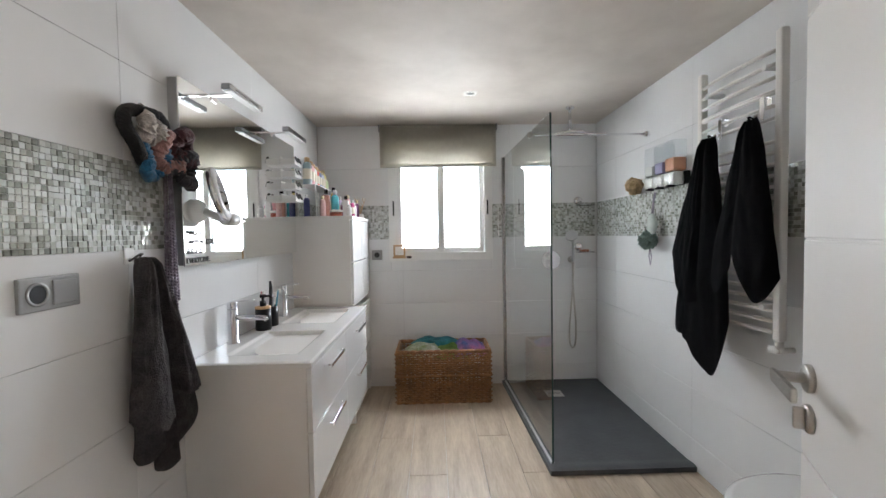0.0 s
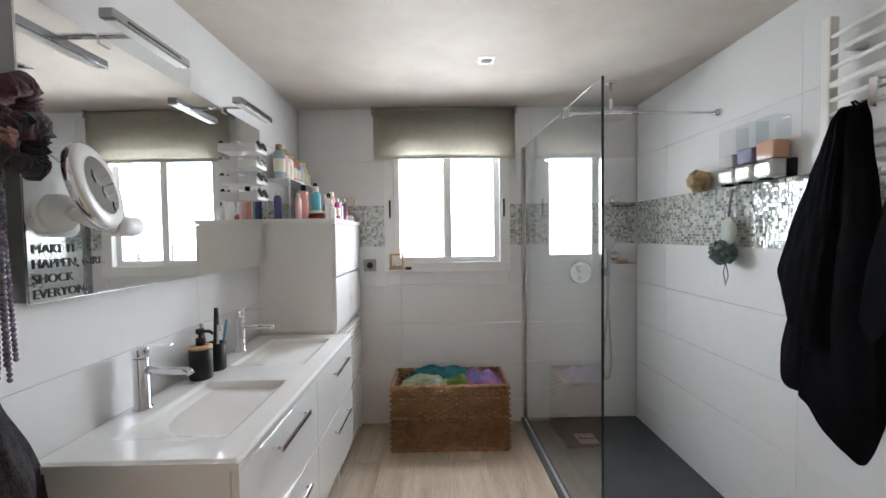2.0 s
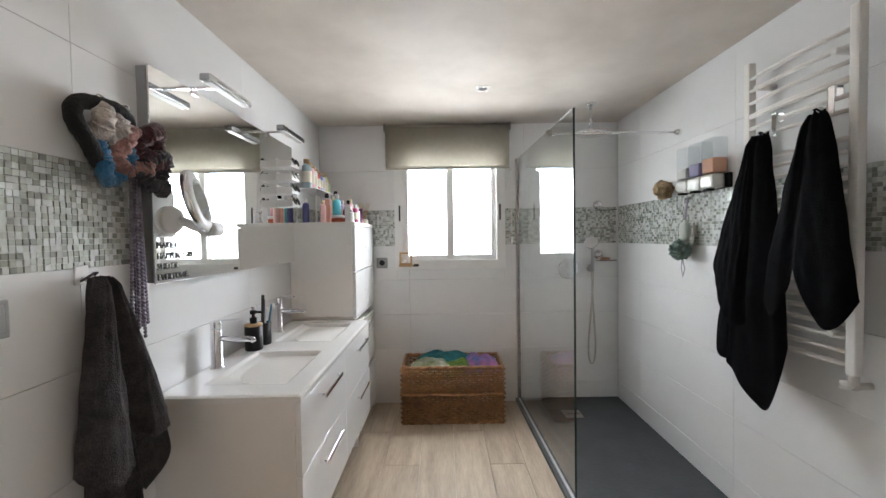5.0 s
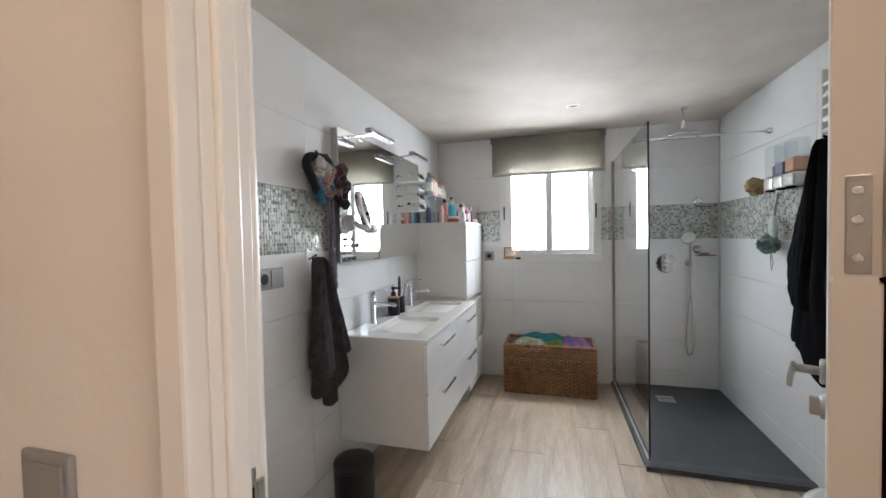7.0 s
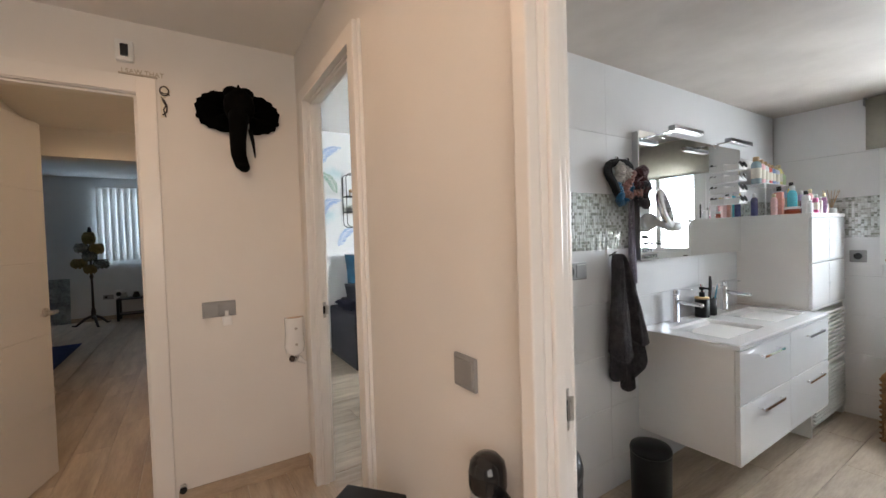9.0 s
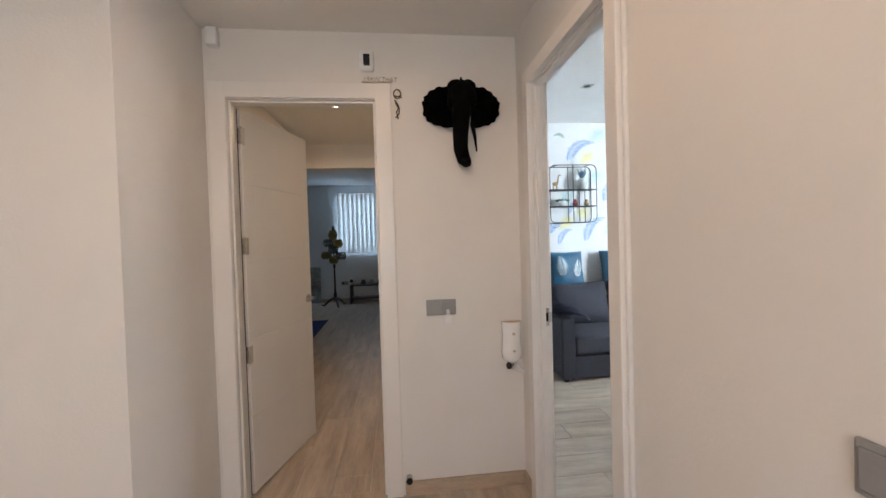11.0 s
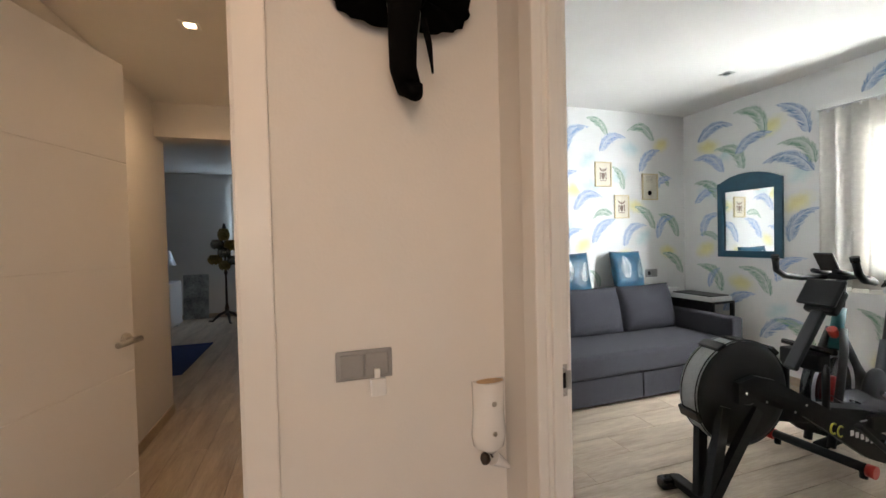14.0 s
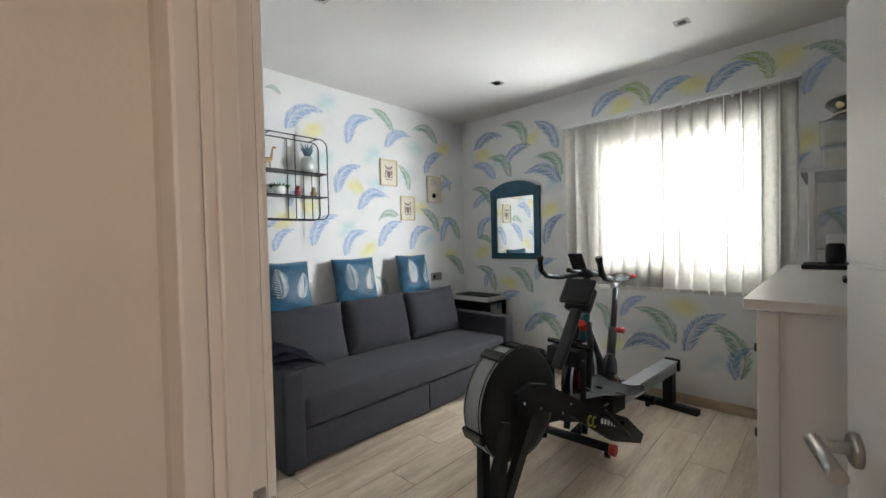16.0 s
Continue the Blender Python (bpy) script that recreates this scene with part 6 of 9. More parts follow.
    part("rail_lip", B(-0.05, 0.05, 0.74, 1.75, 0.028, 0.036, bevel=0.003, m=m @ Matrix.Translation((0, 0, 0.225)) @ Euler((radians(3.0), 0, 0)).to_matrix().to_4x4()), M_ALU, t)
    bm = bmesh.new()

    def st(u, v):
        a, b = u * 2 - 1, v * 2 - 1
        rx = 0.175 * (1 - 0.18 * (abs(b) ** 4))
        ry = 0.125 * (1 - 0.12 * abs(a) ** 4)
        dip = 0.020 * math.exp(-((abs(a) - 0.45) ** 2) / 0.05 - (b * b) / 0.5)
        return P(a * rx + 0.01, 0.86 + b * ry + (0.02 * a * a), 0.352 + 0.022 * a * a - dip + 0.012 * (abs(b) ** 3))
    sheet(bm, st, 26, 20, -0.028)
    se = part("seat", bm, surface("grey_seat_pad", (0.022, 0.024, 0.028), 0.55, var=0.15, scale=30), t)
    for s in (-1, 1):
        bm = bmesh.new()
        slab(bm, [(0.032 * math.cos(a * 0.5236), 0.017 * math.sin(a * 0.5236)) for a in range(12)], 0, 0.002, m @ pose(s * 0.07 + 0.01, 0.86, 0.3465, 0, 0, s * 12))
        part("seat_hole", bm, M_BLKGLOSS, se)
    part("seat_carriage", B(-0.07, 0.07, 0.78, 0.94, 0.23, 0.326, bevel=0.01, m=m), M_BLACK, t)
    # rear leg
    part("rear_leg", B(-0.035, 0.035, 1.68, 1.75, 0.03, 0.30, bevel=0.006, m=m), M_BLACK, t)
    part("rear_foot", B(-0.20, 0.20, 1.685, 1.745, 0.0, 0.045, bevel=0.010, m=m), M_BLACK, t)
    part("end_cap", B(-0.052, 0.052, 1.758, 1.79, 0.27, 0.36, bevel=0.006, m=m), M_BLACK, t)


rower()


# ---------------------------------------------------------------- exercise bike
def bike():
    m = pose(-2.385, 2.36, 0, 0, 0, 3.5)
    t = thing("exercise_bike", (-2.385, 2.36, 0), "black spinning bike with flywheel, red levers and a padded saddle", "exercise bike")
    grey = surface("dark_grey_frame", (0.020, 0.020, 0.022), 0.4, 0.1, var=0.1)
    teal = surface("teal_decal", (0.012, 0.11, 0.12), 0.4, var=0.15)

    def P(x, y, z):
        return m @ Vector((x, y, z))

    def stick(name, a, b, r, mat=M_BLACK, par=None, r1=None, seg=14):
        bm = bmesh.new()
        rod(bm, P(*a), P(*b), r, r1, seg)
        return part(name, bm, mat, par or t)

    ff = stick("front_foot", (-0.24, -0.05, 0.055), (0.24, -0.05, 0.055), 0.026)
    rf = stick("rear_foot", (-0.24, 0.86, 0.055), (0.24, 0.86, 0.055), 0.026)
    for s in (-1, 1):
        stick("foot_cap", (s * 0.215, -0.05, 0.05), (s * 0.25, -0.05, 0.05), 0.034, M_RED, ff)
        stick("foot_cap", (s * 0.215, 0.86, 0.05), (s * 0.25, 0.86, 0.05), 0.034, M_BLACK, rf)
        stick("leveller", (s * 0.2, -0.05, 0.0), (s * 0.2, -0.05, 0.04), 0.018, M_BLACK, ff)
        stick("leveller", (s * 0.2, 0.86, 0.0), (s * 0.2, 0.86, 0.04), 0.018, M_BLACK, rf)
    stick("base_tube", (0, -0.04, 0.075), (0, 0.86, 0.075), 0.028, grey)
    q = m @ Matrix.Translation((0, 0.06, 0.40)) @ Euler((0, radians(90), 0)).to_matrix().to_4x4()
    fw = part("flywheel", lathe(bmesh.new(), [(0.05, 0.012), (0.17, 0.010), (0.185, 0.026), (0.228, 0.026), (0.232, 0.02), (0.232, -0.02), (0.228, -0.026), (0.185, -0.026), (0.17, -0.010), (0.05, -0.012)], (0, 0, 0), 48, q), M_BLKGLOSS, t)
    part("flywheel_hub", lathe(bmesh.new(), [(0.075, 0.013), (0.072, 0.03), (0.03, 0.038)], (0, 0, 0), 26, q), M_RED, fw)
    part("flywheel_ring", lathe(bmesh.new(), [(0.186, 0.0265), (0.2, 0.0285), (0.222, 0.0268)], (0, 0, 0), 48, q, caps=False), M_ALU, fw)
    for s in (-1, 1):
        bm = bmesh.new()
        tube(bm, [P(s * 0.055, -0.03, 0.09), P(s * 0.06, 0.04, 0.38), P(s * 0.052, 0.11, 0.62), P(s * 0.03, 0.15, 0.74)], 0.021, 10)
        part("fork_leg", bm, grey, t)
    bm = bmesh.new()
    tube(bm, [P(0, 0.15, 0.70), P(0, 0.30, 0.50), P(0, 0.46, 0.33), P(0, 0.62, 0.22), P(0, 0.84, 0.10)], [0.042, 0.045, 0.048, 0.04, 0.03], 14)
    part("main_frame", bm, M_BLACK, t)
    stick("head_tube", (0, 0.13, 0.62), (0, 0.185, 0.86), 0.034, teal, None, 0.030)
    stick("handlebar_post", (0, 0.18, 0.84), (0, 0.205, 1.04), 0.024, M_BLACK)
    bm = bmesh.new()
    tube(bm, [P(0.0, 0.30, 1.045), P(0.10, 0.28, 1.03), P(0.17, 0.14, 1.025), P(0.185, 0.0, 1.045), P(0.19, -0.07, 1.085), P(0.185, -0.09, 1.15)], [0.016, 0.016, 0.017, 0.018, 0.018, 0.017], 10)
    tube(bm, [P(0.0, 0.30, 1.045), P(-0.10, 0.28, 1.03), P(-0.17, 0.14, 1.025), P(-0.185, 0.0, 1.045), P(-0.19, -0.07, 1.085), P(-0.185, -0.09, 1.15)], [0.016, 0.016, 0.017, 0.018, 0.018, 0.017], 10)
    hb = part("handlebar", bm, M_BLACK, t)
    part("clamp", B(-0.05, 0.05, 0.16, 0.30, 1.025, 1.065, bevel=0.012, m=m), M_BLACK, hb)
    for s in (-1, 1):
        stick("bar_end", (s * 0.185, -0.088, 1.148), (s * 0.183, -0.096, 1.175), 0.021, M_BLKGLOSS, hb)
        bm = bmesh.new()
        tube(bm, [P(s * 0.05, 0.24, 1.05), P(s * 0.055, 0.12, 1.07), P(s * 0.05, 0.02, 1.085)], 0.014, 8)
        part("inner_bar", bm, M_BLACK, hb)
    tm = m @ Matrix.Translation((0.0, 0.09, 1.085)) @ Euler((radians(38), 0, 0)).to_matrix().to_4x4()
    part("tablet_holder", B(-0.045, 0.045, -0.008, 0.008, 0, 0.13, bevel=0.006, m=tm), M_BLACK, hb)
    part("display", B(-0.06, 0.06, 0.02, 0.06, 0.90, 1.0, bevel=0.012, m=m), M_BLACK, t)
    # bottle holder and resistance knob
    bm = bmesh.new()
    rod(bm, P(0, 0.155, 0.66), P(0, 0.10, 0.74), 0.02, 0.026)
    part("resistance_knob", bm, M_RED, t)
    stick("seat_tube", (0, 0.60, 0.24), (0, 0.72, 0.60), 0.032, grey)
    sp = stick("seat_post", (0, 0.71, 0.56), (0, 0.80, 0.90), 0.022, grey)
    stick("post_knob", (0, 0.715, 0.585), (0.085, 0.715, 0.585), 0.022, M_RED, sp)
    stick("lever_red", (0.03, 0.52, 0.30), (0.10, 0.50, 0.22), 0.020, M_RED)
    stick("seat_slider", (0, 0.72, 0.915), (0, 0.90, 0.915), 0.018, M_ALU)
    bm = bmesh.new()

    def sd(u, v):
        b = v * 2 - 1
        w = 0.022 + 0.085 * max(0.0, (v - 0.25) / 0.75) ** 1.2
        a = (u * 2 - 1)
        return P(a * w, 0.70 + 0.26 * v, 0.985 - 0.035 * a * a - 0.02 * (1 - v) + 0.012 * b * b)
    sheet(bm, sd, 16, 18, -0.04)
    sa = part("saddle", bm, M_BLKGLOSS, t)
    stick("saddle_stem", (0, 0.82, 0.90), (0, 0.83, 0.955), 0.016, M_BLACK, sa)
    blobm = bmesh.new()
    blob(blobm, P(0.085, 0.95, 0.975), 0.022, 0.03, 0.016)
    part("saddle_trim", blobm, M_RED, sa)
    # drive guard, cranks and pedals
    part("drive_guard", lathe(bmesh.new(), [(0.03, 0.0), (0.135, 0.004), (0.14, 0.02), (0.13, 0.034), (0.03, 0.036)], (0, 0, 0), 32, m @ Matrix.Translation((0.045, 0.42, 0.34)) @ Euler((0, radians(90), 0)).to_matrix().to_4x4()), M_BLACK, t)
    for s, a in ((1, 35), (-1, 215)):
        ca = Vector((s * 0.10, 0.42 + 0.17 * math.cos(radians(a)), 0.34 - 0.17 * math.sin(radians(a))))
        c = stick("crank", (s * 0.09, 0.42, 0.34), tuple(ca), 0.013, M_CHROME)
        part("pedal", B(ca.x if s > 0 else ca.x - 0.10, ca.x + 0.10 if s > 0 else ca.x, ca.y - 0.045, ca.y + 0.045, ca.z - 0.013, ca.z + 0.013, bevel=0.006, m=m), M_BLACK, c)


bike()


# ---------------------------------------------------------------- painted palm fronds on the two white walls
def frond_mesh(seed, bulge):
    """A watercolour palm frond from (0, 0) to (1, 0), bowed upwards: a rib with many fine leaflets over a paler brush stroke, as a film of paint."""
    rnd = random.Random(seed)
    bm = bmesh.new()
    n = 38
    pts = []
    for i in range(n + 1):
        f = i / n
        pts.append((Vector((f - 0.22 * bulge * math.sin(math.pi * f), bulge * 4 * f * (1 - f) * (0.75 + 0.5 * f), 0)), f))
    edge = {-1: [], 1: []}
    for i, (p, f) in enumerate(pts):
        q0, q1 = pts[max(0, i - 1)][0], pts[min(n, i + 1)][0]
        a = math.atan2((q1 - q0).y, (q1 - q0).x)
        reach = 0.34 * (math.sin(math.pi * min(1.0, 0.12 + f * 0.88)) ** 0.75) * (1 - 0.45 * f) + 0.02
        for s in (-1, 1):
            b = a + s * radians((50 if s < 0 else 38) - 14 * f + rnd.uniform(-6, 6))
            q = p + Vector((math.cos(b), math.sin(b), 0)) * reach * rnd.uniform(0.75, 1.1) * (1.35 if s < 0 else 0.62)
            d = q - p
            mid = p + d * 0.5 + Vector((0.012, -0.022, 0)) * (1 if s < 0 else 0.3)
            w = Vector((-d.y, d.x, 0)).normalized() * rnd.uniform(0.0050, 0.0074)
            edge[s].append(p + d * 0.80)
            bm.faces.new([bm.verts.new(v) for v in (p, mid + w, q, mid - w)])
    for (p, f), (q, g) in zip(pts, pts[1:]):
        d = (q - p).normalized()
        w = Vector((-d.y, d.x, 0)) * 0.008 * (1.2 - f)
        bm.faces.new([bm.verts.new(v) for v in (p + w, q + w, q - w, p - w)])
    for s in (-1, 1):
        for i in range(n):
            f = bm.faces.new([bm.verts.new(v - Vector((0, 0, 0.0002))) for v in (pts[i][0], pts[i + 1][0], edge[s][i + 1], edge[s][i])])
            f.material_index = 1
    d = bpy.data.meshes.new("painted_frond")
    bm.to_mesh(d)
    bm.free()
    return d


def wash_mesh(seed):
    """The patch that a pale wash of paint covers."""
    d = bpy.data.meshes.new("painted_wash")
    bm = bmesh.new()
    bm.faces.new([bm.verts.new((0.20 * math.cos(i * math.pi / 12), 0.125 * math.sin(i * math.pi / 12), 0)) for i in range(24)])
    bm.to_mesh(d)
    bm.free()
    return d


def frond_material(name, c0, c1):
    return surface(name, c0, 0.75, var=0.12, scale=9, second=c1)


WALL_WHITE = (0.80, 0.80, 0.79)


def wash_material(name, c0, c1, share):
    """Thin watercolour that thins out towards its ragged rim and lets the wall through."""
    m = surface(name, c0, 0.75, var=0.12, scale=9, second=c1)
    n, l = m.node_tree.nodes, m.node_tree.links
    tc, mp, ln, noi = n.new("ShaderNodeTexCoord"), n.new("ShaderNodeMapping"), n.new("ShaderNodeVectorMath"), n.new("ShaderNodeTexNoise")
    mp.inputs["Scale"].default_value = (5.0, 8.0, 0.0)
    ln.operation = 'LENGTH'
    noi.inputs["Scale"].default_value = 14
    l.new(tc.outputs["Object"], mp.inputs["Vector"])
    l.new(mp.outputs[0], ln.inputs[0])
    l.new(tc.outputs["Object"], noi.inputs["Vector"])
    ad, mr, mx = n.new("ShaderNodeMath"), n.new("ShaderNodeMapRange"), n.new("ShaderNodeMix")
    ad.operation = 'MULTIPLY_ADD'
    l.new(noi.outputs["Fac"], ad.inputs[0])
    ad.inputs[1].default_value = 0.5
    l.new(ln.outputs["Value"], ad.inputs[2])
    mr.interpolation_type = 'SMOOTHSTEP'
    mr.inputs["From Min"].default_value, mr.inputs["From Max"].default_value = 0.35, 1.15
    mr.inputs["To Min"].default_value, mr.inputs["To Max"].default_value = share, 0.0
    mx.data_type = 'RGBA'
    l.new(ad.outputs[0], mr.inputs["Value"])
    l.new(mr.outputs[0], mx.inputs["Factor"])
    mx.inputs["A"].default_value = rgb(WALL_WHITE)
    base = n["Principled BSDF"].inputs["Base Color"]
    l.new(base.links[0].from_socket, mx.inputs["B"])
    l.new(mx.outputs["Result"], base)
    return m


BLUE = frond_material("blue_wash_paint", (0.20, 0.35, 0.64), (0.34, 0.48, 0.72))
NAVY = frond_material("deep_blue_wash_paint", (0.09, 0.20, 0.42), (0.22, 0.37, 0.60))
GREEN = frond_material("green_wash_paint", (0.11, 0.28, 0.20), (0.26, 0.44, 0.30))
LIME = frond_material("lime_wash_paint", (0.22, 0.34, 0.07), (0.40, 0.50, 0.14))
PALE_BLUE = frond_material("pale_blue_stroke", (0.66, 0.72, 0.80), (0.76, 0.78, 0.81))
PALE_GREEN = frond_material("pale_green_stroke", (0.67, 0.73, 0.68), (0.76, 0.78, 0.75))
YELLOW = wash_material("yellow_wash_paint", (0.86, 0.80, 0.42), (0.86, 0.82, 0.40), 0.95)
MINT = wash_material("mint_wash_paint", (0.55, 0.74, 0.76), (0.64, 0.77, 0.78), 0.75)


def frond_set(meshes, mats):
    out = {}
    for key, pair in mats.items():
        for i, d in enumerate(meshes):
            e = d.copy()
            for mat in pair:
                e.materials.append(mat)
            out[key, i] = e
    return out


FRONDS = frond_set([frond_mesh(3, 0.24), frond_mesh(5, 0.29), frond_mesh(9, 0.20)], {"b": (BLUE, PALE_BLUE), "n": (NAVY, PALE_BLUE), "g": (GREEN, PALE_GREEN), "l": (LIME, PALE_GREEN)})
WASH = frond_set([wash_mesh(2), wash_mesh(6)], {"y": (YELLOW,), "m": (MINT,)})
SOFA_WALL, WINDOW_WALL = bpy.data.objects["wall_training_sofa"], bpy.data.objects["wall_training_window"]
painted = itertools.count()


def on_wall(wall, u, z, layer):
    lift = 0.001 + 0.00012 * layer
    if wall is SOFA_WALL:
        return Matrix.Translation((GX0 + lift, u, z)) @ Euler((radians(90), 0, radians(90))).to_matrix().to_4x4()
    return Matrix.Translation((u, GY1 - lift, z)) @ Euler((radians(90), 0, 0)).to_matrix().to_4x4()


def frond(wall, colour, u0, z0, u1, z1):
    """A painted frond from its foot to its tip, bowed upwards."""
    k = next(painted)
    ob = new("painted_frond", FRONDS[colour, k % 3])
    size = 1.12 * math.hypot(u1 - u0, z1 - z0)
    turn = math.degrees(math.atan2(z1 - z0, u1 - u0))
    ob.matrix_world = on_wall(wall, u0, z0, 14 + k % 27) @ pose(0, 0, 0, 0, 0, turn) @ Matrix.Diagonal((size, -size if u1 < u0 else size, 1, 1))
    ob.parent = wall


def wash(wall, colour, u, z, size=1.0, turn=10):
    """A pale wash of paint between the fronds."""
    k = next(painted)
    ob = new("painted_wash", WASH[colour, k % 2])
    ob.matrix_world = on_wall(wall, u, z, k % 13) @ pose(0, 0, 0, 0, 0, turn + 25 * math.sin(k * 2.1)) @ Matrix.Diagonal((size, size, 1, 1))
    ob.parent = wall


for row in (
    ("b", 1.40, 2.17, 1.68, 2.35),
    ("b", 1.94, 2.14, 2.18, 2.38),
    ("g", 2.45, 2.34, 2.23, 2.48),
    ("b", 2.35, 2.17, 2.63, 2.31),
    ("g", 3.04, 2.31, 2.74, 2.39),
    ("b", 2.85, 1.98, 3.08, 2.19),
    ("b", 1.82, 1.71, 2.04, 1.94),
    ("b", 2.04, 1.58, 2.34, 1.70),
    ("g", 2.64, 1.79, 2.52, 2.00),
    ("b", 1.59, 1.27, 1.80, 1.50),
    ("b", 1.89, 1.18, 2.10, 1.37),
    ("b", 2.25, 1.25, 2.49, 1.46),
    ("g", 2.49, 1.54, 2.28, 1.50),
    ("b", 2.64, 1.21, 2.89, 1.40),
    ("g", 3.04, 1.38, 2.81, 1.59),
    ("g", 3.36, 1.29, 3.13, 1.51),
    ("b", 3.08, 1.28, 3.29, 1.49),
    ("g", 3.42, 0.90, 3.18, 1.10),
):
    frond(SOFA_WALL, *row)
for row in (
    ("b", 1.28, 1.24, 1.42, 1.39),
    ("g", 1.37, 2.42, 1.26, 2.44),
    ("g", 3.23, 1.83, 3.11, 1.97),
    ("g", 2.32, 0.80, 2.22, 0.96),
    ("b", 1.41, 1.58, 1.52, 1.69),
    ("b", 3.04, 1.80, 3.25, 1.91),
):
    frond(SOFA_WALL, *row)
for row in (
    ("n", -4.05, 2.27, -3.73, 2.35),
    ("g", -3.40, 2.21, -3.64, 2.44),
    ("n", -3.66, 2.07, -3.38, 2.19),
    ("b", -3.78, 1.92, -4.06, 2.08),
    ("g", -3.59, 1.92, -3.84, 2.13),
    ("n", -3.06, 2.12, -3.27, 2.39),
    ("n", -3.03, 1.81, -3.37, 1.93),
    ("g", -3.02, 1.87, -3.26, 2.06),
    ("b", -4.09, 1.64, -3.85, 1.74),
    ("g", -3.81, 1.64, -4.06, 1.83),
    ("b", -4.01, 1.29, -3.83, 1.50),
    ("g", -3.83, 1.25, -4.01, 1.31),
    ("n", -3.21, 1.23, -3.02, 1.48),
    ("g", -3.81, 0.74, -4.04, 0.97),
    ("b", -3.94, 0.77, -3.84, 0.95),
    ("g", -3.36, 0.75, -3.60, 0.97),
    ("b", -3.31, 0.88, -3.11, 1.07),
    ("b", -3.79, 0.55, -3.53, 0.73),
):
    frond(WINDOW_WALL, *row)
for row in (
    ("n", -2.73, 2.33, -2.46, 2.46),
    ("l", -2.26, 2.32, -2.50, 2.49),
    ("n", -2.26, 2.33, -2.01, 2.45),
    ("n", -1.88, 2.31, -1.61, 2.43),
    ("l", -1.51, 2.30, -1.70, 2.49),
    ("b", -1.35, 2.16, -1.22, 2.35),
    ("g", -1.13, 2.29, -1.33, 2.44),
    ("b", -1.39, 1.66, -1.33, 1.78),
    ("n", -3.45, 0.36, -3.14, 0.53),
    ("g", -3.03, 0.31, -3.29, 0.52),
    ("g", -2.62, 0.49, -2.74, 0.70),
    ("b", -2.51, 0.62, -2.33, 0.78),
    ("g", -2.10, 0.45, -2.36, 0.68),
    ("n", -2.14, 0.40, -2.46, 0.35),
    ("n", -2.04, 0.40, -1.81, 0.68),
    ("g", -1.69, 0.26, -1.85, 0.60),
    ("n", -1.72, 0.25, -1.63, 0.47),
    ("b", -1.31, 1.31, -1.14, 1.42),
):
    frond(WINDOW_WALL, *row)
for row in (
    ("g", -1.15, 1.26, -1.26, 1.40),
):
    frond(WINDOW_WALL, *row)
for u, z in ((1.63, 2.20), (2.03, 1.78), (3.14, 2.27), (2.14, 1.23), (3.22, 1.14), (1.56, 1.58), (1.37, 1.48), (2.80, 1.62), (2.62, 1.10), (0.72, 1.95), (0.80, 1.35)):
    wash(SOFA_WALL, "y", u, z, 0.85)
for u, z in ((1.76, 2.45), (2.21, 2.08), (2.74, 2.21), (1.71, 1.98), (1.93, 1.41), (2.25, 1.82), (2.60, 1.94), (1.38, 1.75), (1.05, 2.1), (0.95, 1.6), (2.9, 1.3)):
    wash(SOFA_WALL, "m", u, z, 0.95)
for u, z in ((-3.94, 2.20), (-3.36, 2.25), (-3.15, 1.56), (-3.62, 0.84), (-3.97, 1.16), (-2.48, 2.37), (-1.97, 2.40), (-1.43, 2.43), (-1.36, 1.87), (-2.04, 0.74), (-2.57, 0.38)):
    wash(WINDOW_WALL, "y", u, z, 0.95)
for u, z in ((-3.75, 2.10), (-3.95, 1.75), (-3.12, 1.80), (-3.30, 0.62), (-2.25, 0.55), (-1.85, 0.35), (-1.35, 2.25)):
    wash(WINDOW_WALL, "m", u, z, 0.9)
# the stretch of the sofa wall beside the door, in the same drop
for i in range(5):
    for j in range(2):
        u, z = 0.45 + j * 0.42 + (0.2 if i % 2 else 0.0), 0.95 + i * 0.31
        frond(SOFA_WALL, ("b", "g", "b")[(i + j) % 3], u, z, u + (0.24 if (i + j) % 3 != 1 else -0.22), z + 0.20)


# ---------------------------------------------------------------- bathroom: things on the left wall
socket("wall_socket", "x", BX0, 1.105, 1.135, 0.158, "grey socket and switch plate on the white tiles", 1)
socket("wall_socket", "y", BY1, -0.385, 1.10, 0.085, "grey single plate on the tiles below the mosaic", -1, double=False)
towel("hand_towel", BX0 + 0.015, 1.362, 1.205, 1, 0.69, ((-0.055, 0.012, 0.86), (-0.06, 0.035, 0.90), (-0.04, 0.060, 0.90), (0.0, 0.085, 0.84), (-0.025, 0.035, 0.96), (0.05, 0.055, 1.0), (0.085, 0.08, 0.97), (0.06, 0.03, 0.93), (0.13, 0.07, 0.86), (0.15, 0.05, 0.85), (0.115, 0.02, 0.95), (0.22, 0.045, 0.87), (0.275, 0.012, 0.73)),
      M_TOWELG, "charcoal grey terry towel hanging from a wall hook", 1.2, pinch=0.12, flare=0.78,
      flaps=(((-0.125, 0.055, 0.66), (-0.115, 0.10, 0.72), (-0.06, 0.125, 0.745), (-0.01, 0.115, 0.70), (0.025, 0.06, 0.66)), ((0.045, 0.06, 0.62), (0.07, 0.115, 0.66), (0.11, 0.125, 0.64), (0.15, 0.09, 0.57), (0.165, 0.05, 0.50))))
k = thing("wall_hook", (BX0, 1.365, 1.19), "small white adhesive wall hook", "hook", "bathroom wall hooks")
